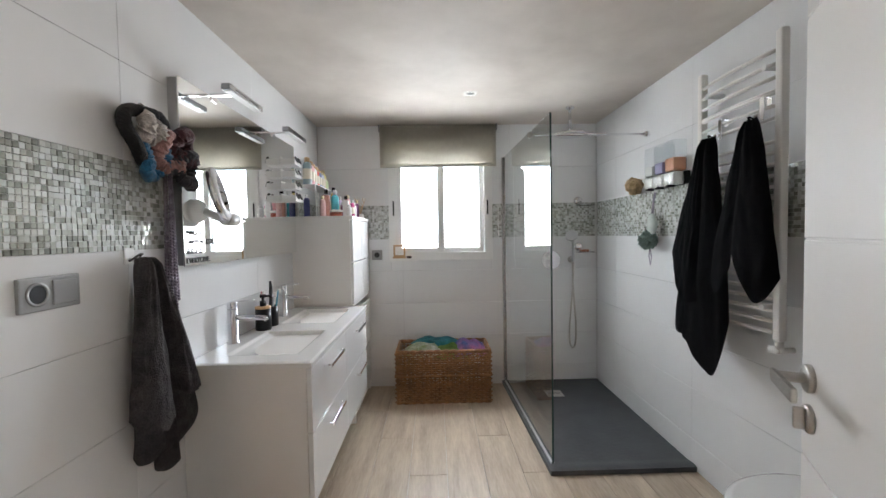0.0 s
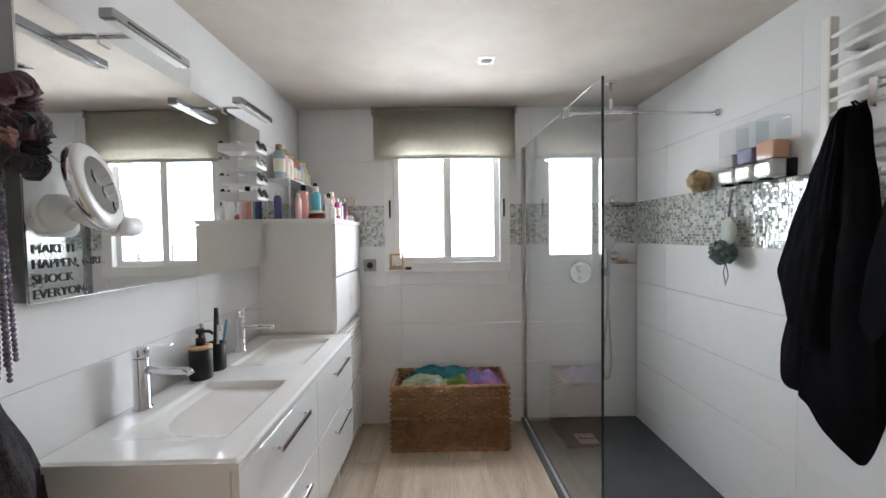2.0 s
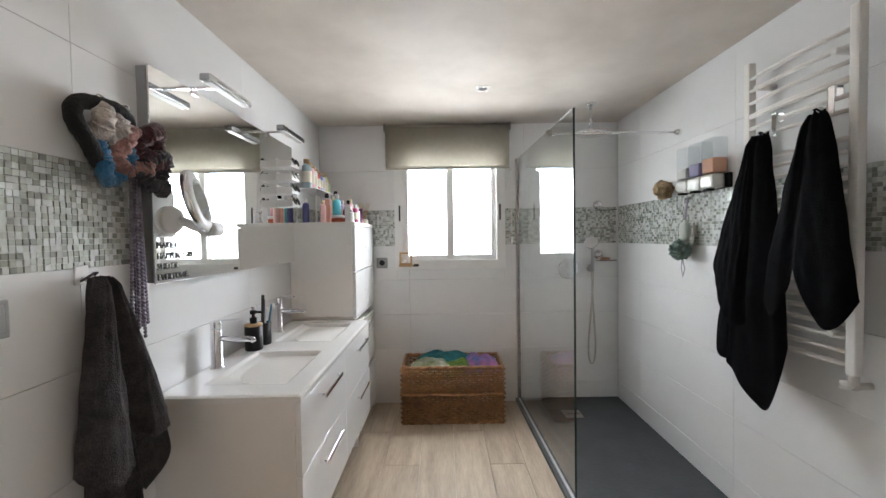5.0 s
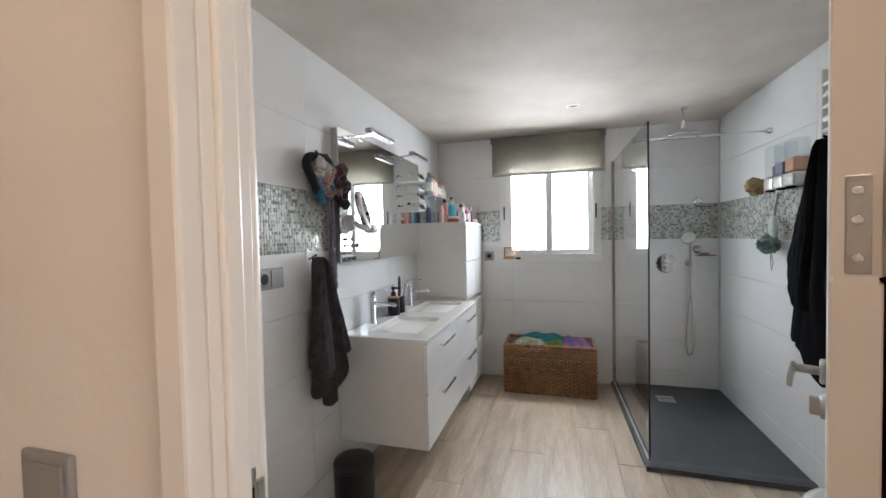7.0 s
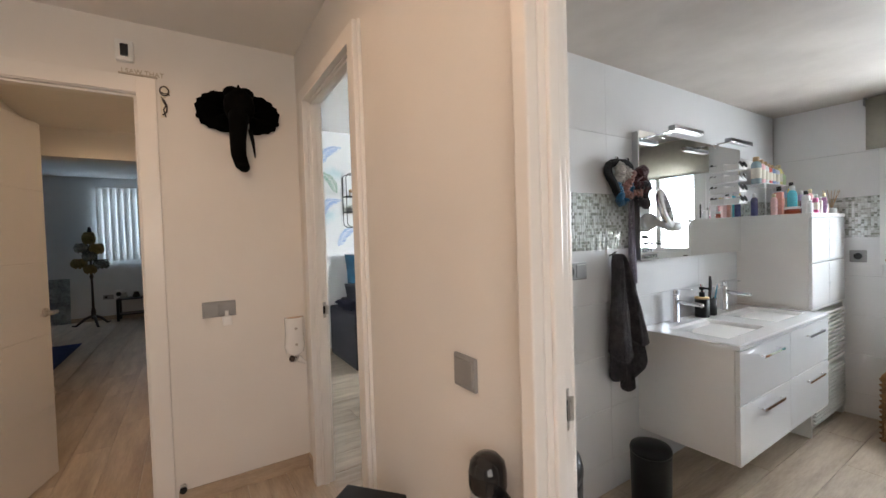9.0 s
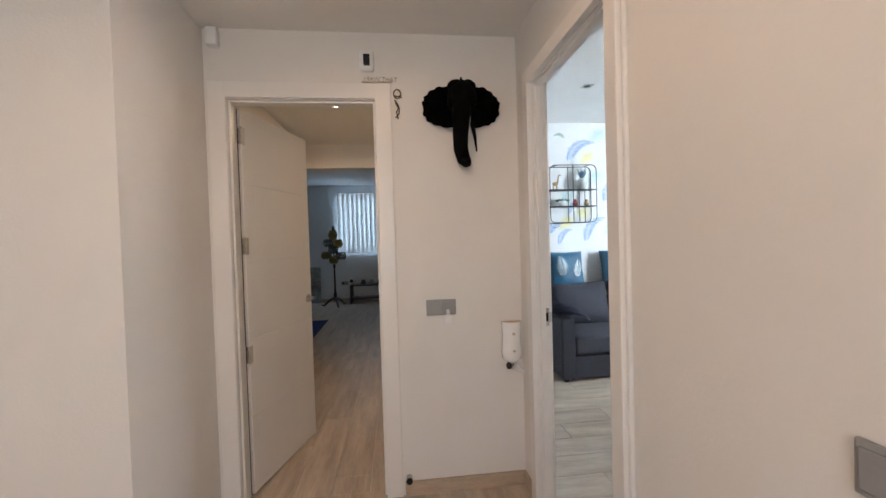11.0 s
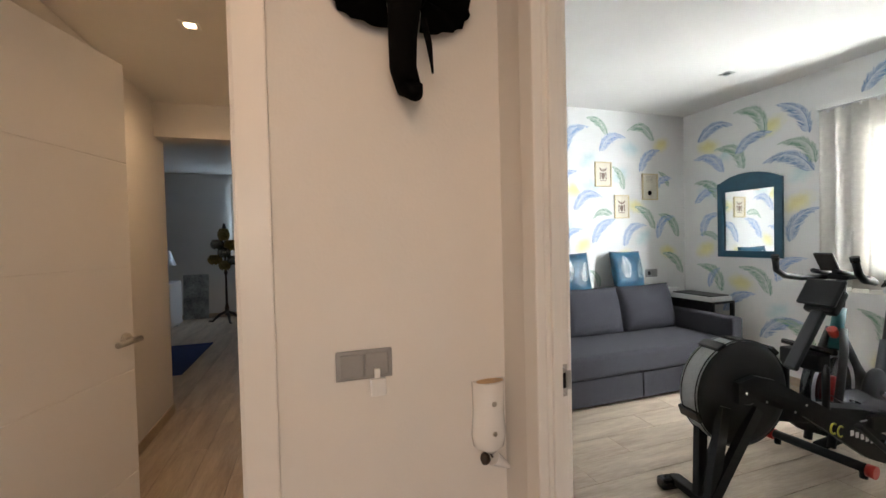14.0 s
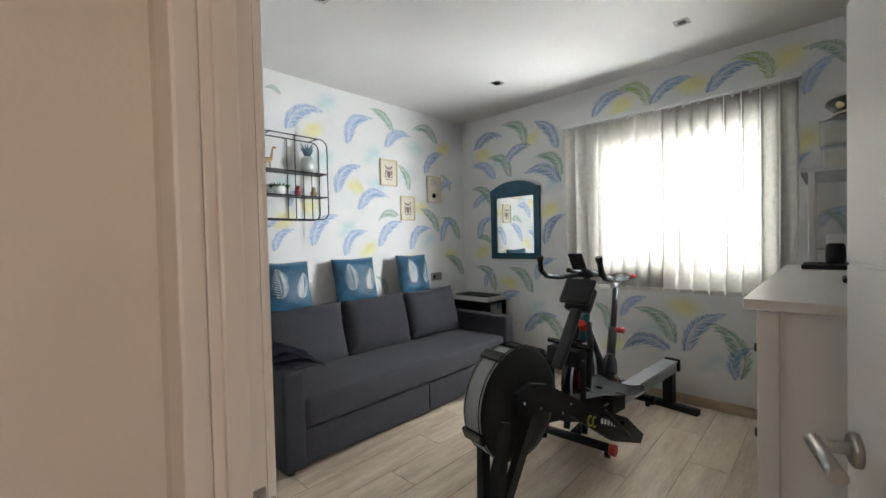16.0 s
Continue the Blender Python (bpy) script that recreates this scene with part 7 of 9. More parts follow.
part("plate", bxs((BX0, BX0 + 0.006, 1.345, 1.385, 1.185, 1.235), bevel=0.003), M_WHITEP, k)
bm = bmesh.new()
tube(bm, [(BX0 + 0.005, 1.365, 1.20), (BX0 + 0.025, 1.365, 1.195), (BX0 + 0.032, 1.365, 1.21)], 0.005, 8)
part("peg", bm, M_WHITEP, k)


def hair_ties():
    for y in (1.445, 1.535):
        h = thing("wall_hook", (BX0, y, 1.62), "clear acrylic wall hook", "hook", "bathroom wall hooks")
        part("plate", bxs((BX0, BX0 + 0.008, y - 0.012, y + 0.012, 1.60, 1.70), bevel=0.006), M_CLEAR, h)
        bm = bmesh.new()
        tube(bm, [(BX0 + 0.006, y, 1.615), (BX0 + 0.04, y, 1.605), (BX0 + 0.05, y, 1.635)], 0.006, 8)
        part("peg", bm, M_CLEAR, h)
    cols = (((1.400, 1.585), (0.005, 0.005, 0.006), 0.076, 0.020, "black velvet headband"), ((1.42, 1.515), (0.010, 0.10, 0.21), 0.048, 0.018, "blue fabric hair tie"),
            ((1.405, 1.605), (0.55, 0.50, 0.46), 0.030, 0.022, "pale grey scrunchie"), ((1.475, 1.545), (0.30, 0.15, 0.13), 0.048, 0.020, "dusty pink scrunchie"),
            ((1.54, 1.575), (0.075, 0.022, 0.028), 0.042, 0.024, "dark red ruffled scrunchie"), ((1.545, 1.50), (0.030, 0.027, 0.034), 0.045, 0.02, "dark grey scrunchie"))
    for i, ((y, z), c, R, r, lab) in enumerate(cols):
        t = thing("hair_tie", (BX0 + 0.05, y, z), lab + " hung on the wall hooks", "hair tie", "hair ties")
        bm = bmesh.new()
        pts, rad = [], []
        for j in range(72):
            a = 2 * math.pi * j / 72
            wob = 1 + 0.10 * math.sin(a * 3 + i) + (0.0 if i == 0 else 0.16 * noise.noise(Vector((a * 3.2, i * 2.0, 1.0))))
            pts.append((BX0 + 0.045 + 0.011 * i * 0.6 + 0.012 * math.sin(a * 2 + i), y + R * wob * math.cos(a), z + R * 1.05 * wob * math.sin(a)))
            rad.append(r * (1 + (0.05 if i == 0 else 0.34) * math.sin(j * 1.9 + i) * (0.6 + 0.8 * abs(noise.noise(Vector((j * 0.31, i, 0)))))))
        tube(bm, pts, rad, 12, True)
        if i:
            for v in bm.verts:
                v.co += Vector((noise.noise(v.co * 55), noise.noise(v.co * 55 + Vector((7, 0, 0))), noise.noise(v.co * 55 + Vector((0, 9, 0))))) * 0.007
        part("band", bm, surface("hair_tie_cloth", c, 0.8, var=0.35, scale=40, bump=0.6, bump_scale=160, sheen=0.02 if i == 0 else 0.2), t)


hair_ties()
b = thing("bead_strands", (BX0 + 0.03, 1.53, 0.99), "bundle of dark lilac bead strands hanging from a hook", "beads")
bm = bmesh.new()
rnd = random.Random(5)
for s in range(7):
    dy, dx, n = rnd.uniform(-0.022, 0.022), rnd.uniform(0.008, 0.032), 46
    end = 0.99 + rnd.uniform(0, 0.05)
    for i in range(n):
        f = i / n
        blob(bm, (BX0 + dx, 1.535 + dy * (0.4 + f), 1.53 - (1.53 - end) * f), 0.0055, 0.0055, 0.0062, seg=6)
part("strand", bm, surface("lilac_beads", (0.27, 0.24, 0.30), 0.15, 0.4, var=0.4, scale=90), b)


def makeup_mirror():
    x = BX0 + 0.042
    t = thing("makeup_mirror", (x, 1.655, 1.37), "white round magnifying mirror on a suction arm", "mirror")
    part("suction_base", lathe(bmesh.new(), [(0.045, 0), (0.045, 0.012), (0.036, 0.026), (0.02, 0.034)], (0, 0, 0), 28, pose(x, 1.655, 1.365, 0, 90, 0)), M_WHITEP, t)
    bm = bmesh.new()
    tube(bm, [(x + 0.03, 1.655, 1.365), (x + 0.065, 1.675, 1.345), (x + 0.09, 1.71, 1.335)], [0.014, 0.017, 0.02], 12)
    rod(bm, (x + 0.085, 1.70, 1.335), (x + 0.085, 1.78, 1.335), 0.026, 0.026, 16)
    part("arm", bm, M_WHITEP, t)
    q = Matrix.Translation((x + 0.090, 1.655, 1.425)) @ Euler((0, radians(76), radians(18))).to_matrix().to_4x4() @ Matrix.Scale(1.14, 4)
    rim = part("ring", lathe(bmesh.new(), [(0.060, 0.012), (0.083, 0.012), (0.090, 0.004), (0.086, -0.012), (0.03, -0.016)], (0, 0, 0), 40, q), M_WHITEP, t)
    part("mirror_glass", lathe(bmesh.new(), [(0.0605, 0.0125), (0.0605, 0.0135)], (0, 0, 0), 36, q), M_MIRROR, rim)
    part("chrome_edge", lathe(bmesh.new(), [(0.0905, 0.006), (0.0925, 0.0), (0.0885, -0.010)], (0, 0, 0), 40, q, caps=False), M_CHROME, rim)


makeup_mirror()


def writing(name, text, size, m, material, parent=None, label="", extrude=0.001, align='LEFT'):
    """Raised letters in the built-in font, as a mesh."""
    cu = bpy.data.curves.new(name, 'FONT')
    cu.body, cu.size, cu.extrude, cu.align_x = text, size, extrude, align
    cu.resolution_u = 3
    tmp = bpy.data.objects.new(name, cu)
    data = bpy.data.meshes.new_from_object(tmp)
    bpy.data.objects.remove(tmp)
    bm = bmesh.new()
    bm.from_mesh(data)
    bm.transform(m)
    return part(name, bm, material, parent, label)


for i, line in enumerate(("MAKE IT", "HAPPEN, GIRL.", "SHOCK", "EVERYONE.")):
    t = thing("mirror_lettering", (BX0 + 0.042, 1.60, 1.282 - i * 0.034), "black stick-on lettering on the mirror glass", "lettering", "mirror lettering")
    writing("letters", line, 0.030, Matrix.Translation((BX0 + 0.0432, 1.588, 1.272 - i * 0.034)) @ Euler((radians(90), 0, radians(90))).to_matrix().to_4x4(), M_BLACK, t, extrude=0.0012)


def glasses_rack():
    x, y0, y1 = BX0 + 0.043, 2.515, 2.625
    t = thing("sunglasses_rack", (x, 2.570, 1.45), "white four-tier tray rack stuck to the mirror", "rack")
    for i in range(4):
        z = 1.472 + i * 0.072
        w = 0.0025
        tray = part("tray", bxs((x, x + 0.085, y0, y1, z, z + w)), M_WHITEP, t)
        for q in ((x, x + w, y0, y1, z + w, z + 0.046), (x + 0.085 - w, x + 0.085, y0, y1, z + w, z + 0.030), (x + w, x + 0.085 - w, y0, y0 + w, z + w, z + 0.036), (x + w, x + 0.085 - w, y1 - w, y1, z + w, z + 0.036)):
            part("wall", bxs(q, bevel=0.001), M_WHITEP, tray)
    for i in range(4):
        z = 1.500 + i * 0.072
        g = thing("sunglasses", (x + 0.05, 2.570, z), "pair of dark sunglasses lying in the rack", "sunglasses", "sunglasses in the rack")
        for s in (-1, 1):
            part("lens", lathe(bmesh.new(), [(0.020, 0.0), (0.022, 0.002), (0.020, 0.004)], (0, 0, 0), 16, pose(x + 0.085, 2.570 + s * 0.026, z + 0.004, 0, 70, 0)), M_BLKGLOSS if i != 2 else M_CLEAR, g)
        bm = bmesh.new()
        for s in (-1, 1):
            tube(bm, [(x + 0.082, 2.570 + s * 0.048, z + 0.008), (x + 0.03, 2.570 + s * 0.046, z + 0.006), (x + 0.012, 2.570 + s * 0.03, z)], 0.0028, 6)
        tube(bm, [(x + 0.088, 2.570 - 0.008, z + 0.01), (x + 0.09, 2.570, z + 0.012), (x + 0.088, 2.570 + 0.008, z + 0.01)], 0.0025, 6)
        part("temple_bridge", bm, M_BLACK, g)


glasses_rack()


def bottle(name, x, y, z, r, h, color, cap, label, shape="round", capc=None, rough=0.08, full=0.75):
    r, h = (r * 1.15, h * 0.98) if name == "lotion_bottle" else (r * 0.92, h)
    t = thing(name, (x, y, z), label, "bottle", "toiletries on the cabinet")
    cm = capc or M_BLKGLOSS
    color = [min(0.9, v * 1.5 + 0.05) for v in color]
    body = surface("tinted_" + name, color, rough, var=0.08, scale=30, coat=0.4)
    if shape == "round":
        part("body", lathe(bmesh.new(), [(r * 0.92, 0), (r, 0.004), (r, h * 0.72), (r * 0.8, h * 0.8), (r * 0.4, h * 0.84)], (x, y, z), 18), body, t)
    else:
        part("body", bxs((x - r, x + r, y - r * 0.7, y + r * 0.7, z, z + h * 0.8), bevel=0.006), body, t)
    part("cap", lathe(bmesh.new(), [(r * cap, h * 0.84), (r * cap, h * 0.985), (r * cap * 0.85, h)], (x, y, z), 16), cm, t)
    if h > 0.12:
        part("label", lathe(bmesh.new(), [(r * 1.012, h * 0.2), (r * 1.012, h * 0.58)], (x, y, z), 18, caps=False) if shape == "round" else bxs((x - r - 0.0006, x + r + 0.0006, y - r * 0.7 - 0.0006, y + r * 0.7 + 0.0006, z + h * 0.25, z + h * 0.6)), M_PAPER if full > 0.7 else body, t)


CT = 1.395
rs = thing("shelf_riser", (-0.76, 3.05, CT), "thin white step riser under the tall bottles", "riser")
part("step", bxs((-0.835, -0.70, 2.86, 3.36, CT + 0.216, CT + 0.220), bevel=0.001), M_WHITEP, rs)
for xx in (-0.828, -0.707):
    for yy in (2.867, 3.353):
        bm = bmesh.new()
        rod(bm, (xx, yy, CT), (xx, yy, CT + 0.2158), 0.004, seg=8)
        part("leg", bm, M_WHITEP, rs)
for i, (dy, r, h, c, lab) in enumerate(((2.90, 0.026, 0.19, (0.16, 0.22, 0.24), "dark teal mist bottle with a wooden cap"), (2.965, 0.027, 0.175, (0.62, 0.35, 0.36), "pink lotion bottle with a wooden cap"), (3.03, 0.025, 0.165, (0.68, 0.60, 0.55), "cream lotion bottle with a wooden cap"), (3.09, 0.024, 0.155, (0.45, 0.08, 0.07), "red toiletry bottle with a wooden cap"), (3.15, 0.024, 0.15, (0.12, 0.16, 0.30), "navy toiletry bottle with a wooden cap"), (3.215, 0.026, 0.145, (0.42, 0.44, 0.52), "lilac bottle with a gold cap"), (3.28, 0.022, 0.16, (0.60, 0.50, 0.20), "gold perfume bottle"), (3.335, 0.025, 0.11, (0.45, 0.55, 0.35), "green low jar"))):
    bottle("lotion_bottle", -0.77, dy, CT + 0.2205, r, h, c, 0.62, lab + " on the riser", capc=M_WOOD if i < 5 else M_GOLD)
for i, (x, dy, r, h, c, lab) in enumerate(((-0.655, 2.93, 0.026, 0.19, (0.42, 0.20, 0.16), "brown slim bottle"), (-0.63, 3.08, 0.03, 0.20, (0.05, 0.38, 0.46), "turquoise cream bottle"), (-0.59, 3.14, 0.017, 0.12, (0.16, 0.02, 0.07), "dark red nail varnish"), (-0.56, 3.18, 0.016, 0.12, (0.40, 0.06, 0.14), "crimson nail varnish"), (-0.60, 3.21, 0.017, 0.11, (0.10, 0.05, 0.20), "violet perfume flask"), (-0.55, 3.245, 0.020, 0.10, (0.62, 0.50, 0.50), "pale pink perfume flask"), (-0.52, 3.17, 0.016, 0.11, (0.55, 0.58, 0.60), "clear perfume flask"), (-0.60, 3.28, 0.022, 0.13, (0.50, 0.48, 0.60), "lilac perfume flask"), (-0.515, 3.285, 0.024, 0.085, (0.30, 0.14, 0.10), "round amber perfume flask"), (-0.53, 3.11, 0.015, 0.09, (0.50, 0.10, 0.10), "red nail varnish"), (-0.76, 2.835, 0.022, 0.15, (0.02, 0.025, 0.12), "deep blue bottle"))):
    bottle("perfume_bottle", x, dy, CT + 0.0003, r, h, c, 0.55, lab + " on the cabinet top", shape="round" if i % 3 else "square", capc=(M_BLKGLOSS, M_WHITEP, M_SILVER)[i % 3], full=0.5)
for i, (x, dy, r, h, c, lab) in enumerate((
        (-0.50, 2.94, 0.019, 0.085, (0.70, 0.62, 0.58), "small clear scent flask"), (-0.535, 3.00, 0.022, 0.150, (0.72, 0.70, 0.68), "pale frosted spray bottle"),
        (-0.50, 3.05, 0.018, 0.125, (0.30, 0.03, 0.12), "wine red perfume bottle"), (-0.54, 3.09, 0.020, 0.165, (0.62, 0.28, 0.30), "rose perfume bottle"),
        (-0.50, 3.12, 0.017, 0.110, (0.75, 0.66, 0.70), "blush perfume bottle"), (-0.66, 3.16, 0.024, 0.230, (0.60, 0.45, 0.16), "amber bottle with a gold cap"),
        (-0.70, 3.23, 0.022, 0.215, (0.30, 0.45, 0.60), "blue mist bottle"), (-0.49, 3.17, 0.016, 0.135, (0.10, 0.02, 0.09), "dark plum perfume bottle"),
        (-0.64, 3.27, 0.022, 0.175, (0.48, 0.40, 0.62), "lilac lotion bottle"), (-0.50, 3.22, 0.018, 0.100, (0.66, 0.64, 0.60), "clear cut-glass flask"),
        (-0.52, 3.28, 0.019, 0.118, (0.50, 0.45, 0.42), "smoky perfume bottle"), (-0.66, 2.86, 0.020, 0.14, (0.52, 0.33, 0.32), "pale pink tube"))):
    bottle("perfume_bottle", x, dy, CT + 0.0003, r, h, c, 0.6, lab + " on the cabinet top", shape="square" if i % 3 == 1 else "round", capc=(M_WHITEP, M_BLKGLOSS, M_SILVER, M_GOLD)[i % 4], full=0.5 if i % 2 else 0.9)
jr = thing("cream_jar", (-0.60, 2.98, CT), "round orange-lidded jar on the cabinet top", "jar")
part("jar", lathe(bmesh.new(), [(0.04, 0), (0.043, 0.01), (0.043, 0.035)], (-0.60, 2.98, CT), 22), M_CLEAR, jr)
part("contents", lathe(bmesh.new(), [(0.039, 0.004), (0.039, 0.028)], (-0.60, 2.98, CT), 20), surface("orange_scrub", (0.55, 0.10, 0.04), 0.6), jr)
part("lid", lathe(bmesh.new(), [(0.044, 0.035), (0.044, 0.05), (0.04, 0.052)], (-0.60, 2.98, CT), 22), M_WHITEP, jr)
rd = thing("reed_diffuser", (-0.50, 3.36, CT), "white reed diffuser with wooden sticks", "diffuser")
part("bottle", lathe(bmesh.new(), [(0.028, 0), (0.03, 0.004), (0.03, 0.035), (0.016, 0.042)], (-0.50, 3.36, CT), 18), M_CERAM, rd)
for i in range(7):
    a = i * 0.9
    bm = bmesh.new()
    rod(bm, (-0.50, 3.36, CT + 0.03), (-0.50 + 0.045 * math.cos(a), 3.36 + 0.045 * math.sin(a), CT + 0.165), 0.0018, seg=5)
    part("reed", bm, M_WOOD, rd)

# ---------------------------------------------------------------- on the washbasin
sd = thing("soap_dispenser", (-0.775, 2.14, VZ), "matt black soap pump with a bamboo collar", "soap dispenser")
part("body", lathe(bmesh.new(), [(0.036, 0), (0.038, 0.004), (0.038, 0.108)], (-0.775, 2.14, VZ + 0.0005), 26), M_BLACK, sd)
part("collar", lathe(bmesh.new(), [(0.038, 0.1085), (0.038, 0.118), (0.018, 0.12)], (-0.775, 2.14, VZ), 26), M_WOOD, sd)
bm = lathe(bmesh.new(), [(0.015, 0.12), (0.015, 0.145), (0.006, 0.147), (0.006, 0.16), (0.014, 0.162), (0.014, 0.178)], (-0.775, 2.14, VZ), 16)
tube(bm, [(-0.775, 2.14, VZ + 0.17), (-0.74, 2.14, VZ + 0.17), (-0.728, 2.14, VZ + 0.160)], 0.006, 8)
part("pump", bm, M_BLACK, sd)
cu = thing("toothbrush_cup", (-0.775, 2.235, VZ), "matt black tumbler holding toothbrushes", "cup")
part("tumbler", lathe(bmesh.new(), [(0.034, 0), (0.036, 0.004), (0.036, 0.104), (0.032, 0.104), (0.031, 0.01)], (-0.775, 2.235, VZ + 0.0005), 24), M_BLACK, cu)
for i, (dx, dy, h, c) in enumerate(((-0.014, -0.016, 0.085, (0.55, 0.10, 0.12)), (0.012, -0.010, 0.075, (0.55, 0.58, 0.62)), (0.014, 0.012, 0.085, (0.10, 0.35, 0.50)), (-0.006, 0.016, 0.13, (0.012, 0.012, 0.013)))):
    tb = thing("toothbrush", (-0.775 + dx, 2.235 + dy, VZ + 0.02), "toothbrush standing in the black tumbler", "toothbrush", "toothbrushes")
    bm = bmesh.new()
    r = 0.011 if i == 3 else 0.005
    tube(bm, [(-0.775 + dx * 0.6, 2.235 + dy * 0.6, VZ + 0.02), (-0.775 + dx * 1.5, 2.235 + dy * 1.5, VZ + 0.10), (-0.775 + dx * 2.2, 2.235 + dy * 2.4, VZ + 0.10 + h)], [r, r, r * 0.8], 8)
    part("handle", bm, surface("brush_plastic", c, 0.3), tb)
    p = Vector((-0.775 + dx * 2.2, 2.235 + dy * 2.4, VZ + 0.10 + h - 0.01))
    part("bristles", bxs((p.x + 0.003, p.x + 0.014, p.y - 0.005, p.y + 0.005, p.z - 0.012, p.z + 0.012), bevel=0.002), M_WHITEP, tb)


# ---------------------------------------------------------------- laundry basket
def laundry_basket():
    x0, x1, y0, y1, h = -0.205, 0.490, 3.07, 3.39, 0.40
    t = thing("laundry_basket", ((x0 + x1) / 2, (y0 + y1) / 2, 0), "brown woven willow laundry basket full of towels", "basket")

    def side(name, a, b, n, rows):
        a, b = Vector(a), Vector(b)
        d = (b - a)
        nrm = Vector((d.y, -d.x, 0)).normalized()
        bm = bmesh.new()
        tube(bm, [a + d * (i / 12) + nrm * 0.010 + Vector((0, 0, h * 0.52 + 0.003 * math.sin(i * 2))) for i in range(13)], 0.0095, 6)
        w = part(name, bm, M_WICKER, t)
        for k in range(rows):
            if k == rows // 2:
                continue
            z = 0.018 + (h - 0.04) * k / (rows - 1)
            pts = [a + d * (i / n) + nrm * 0.0125 * math.cos(math.pi * (i + k)) + Vector((0, 0, z + 0.0015 * math.sin(i * 1.7 + k))) for i in range(n + 1)]
            bm = bmesh.new()
            tube(bm, pts, 0.0060, 6)
            part("strand", bm, M_WICKER, w)
        for i in range(0, n + 1):
            p = a + d * (i / n)
            bm = bmesh.new()
            rod(bm, p, p + Vector((0, 0, h - 0.008)), 0.0048, seg=5)
            part("stake", bm, M_WICKER, w)

    side("woven_side", (x0, y0, 0), (x1, y0, 0), 22, 23)
    side("woven_side", (x0, y1, 0), (x0, y0, 0), 10, 23)
    side("woven_side", (x1, y0, 0), (x1, y1, 0), 10, 23)
    side("woven_side", (x1, y1, 0), (x0, y1, 0), 22, 23)
    part("floor", bxs((x0, x1, y0, y1, 0.004, 0.014)), M_WICKER, t)
    for z, r in ((h - 0.008, 0.013), (0.012, 0.012)):
        bm = bmesh.new()
        for a, b in (((x0, y0), (x1, y0)), ((x1, y0), (x1, y1)), ((x1, y1), (x0, y1)), ((x0, y1), (x0, y0))):
            for s in (0, math.pi):
                tube(bm, [(a[0] + (b[0] - a[0]) * i / 40, a[1] + (b[1] - a[1]) * i / 40 + 0.004 * math.sin(i * 0.9 + s), z + 0.005 * math.cos(i * 0.9 + s)) for i in range(41)], r * 0.75, 6)
        part("braided_rim", bm, M_WICKER, t)
    cols = (("green leaf-print cloth", (0.36, 0.48, 0.08), (0.84, 0.85, 0.80), (-0.16, 0.14, 3.09, 3.24), 0.41, 0), ("teal towel", (0.03, 0.20, 0.23), None, (-0.12, 0.30, 3.16, 3.37), 0.43, 1), ("bright blue towel with pink", (0.03, 0.24, 0.68), (0.70, 0.26, 0.52), (0.22, 0.47, 3.09, 3.33), 0.42, 2), ("olive green cloth", (0.16, 0.28, 0.05), None, (0.05, 0.33, 3.10, 3.25), 0.395, 3))
    for lab, c, c2, (a, b, p, q), z, k in cols:
        o = thing("folded_towel", ((a + b) / 2, (p + q) / 2, z - 0.08), lab + " bundled in the laundry basket", "towel", "laundry towels")
        bm = bmesh.new()
        sheet(bm, lambda u, v: (a + (b - a) * u, p + (q - p) * v, z - 0.035 + 0.085 * (max(0.0, math.sin(math.pi * min(1, max(0, u)))) ** 0.4) * (max(0.0, math.sin(math.pi * v)) ** 0.4) + 0.028 * noise.noise(Vector((u * 4, v * 4, k * 3.3))) - 0.03), 30, 22, 0.008)
        part("cloth", bm, surface("laundry_cloth", c, 0.9, var=0.35, scale=11, bump=0.6, bump_scale=260, second=c2), o)


laundry_basket()

# ---------------------------------------------------------------- window sill bits
fr = thing("tealight_frame", (-0.20, BY1 - 0.03, 1.06), "small square wooden frame standing on the window ledge", "frame")
part("wood_frame", bxs((-0.245, -0.150, BY1 - 0.055, BY1 - 0.02, 1.085, 1.097), (-0.245, -0.150, BY1 - 0.055, BY1 - 0.02, 1.168, 1.180), (-0.245, -0.233, BY1 - 0.0548, BY1 - 0.0202, 1.097, 1.168), (-0.162, -0.150, BY1 - 0.0548, BY1 - 0.0202, 1.097, 1.168), bevel=0.002), M_WOOD, fr)
part("shelf_ledge", bxs((-0.25, -0.145, BY1 - 0.06, BY1 - 0.0005, 1.072, 1.0848), bevel=0.002), M_WOOD, fr)
part("candle", lathe(bmesh.new(), [(0.016, 1.0975), (0.016, 1.125)], (-0.20, BY1 - 0.037, 0), 14), M_CERAM, fr)
sm = thing("door_stop_block", (-0.118, BY1 - 0.02, 1.055), "small dark block on the window ledge", "block")
part("block", bxs((-0.14, -0.10, BY1 - 0.045, BY1 - 0.0005, 1.070, 1.088), bevel=0.003), M_DKWOOD, sm)


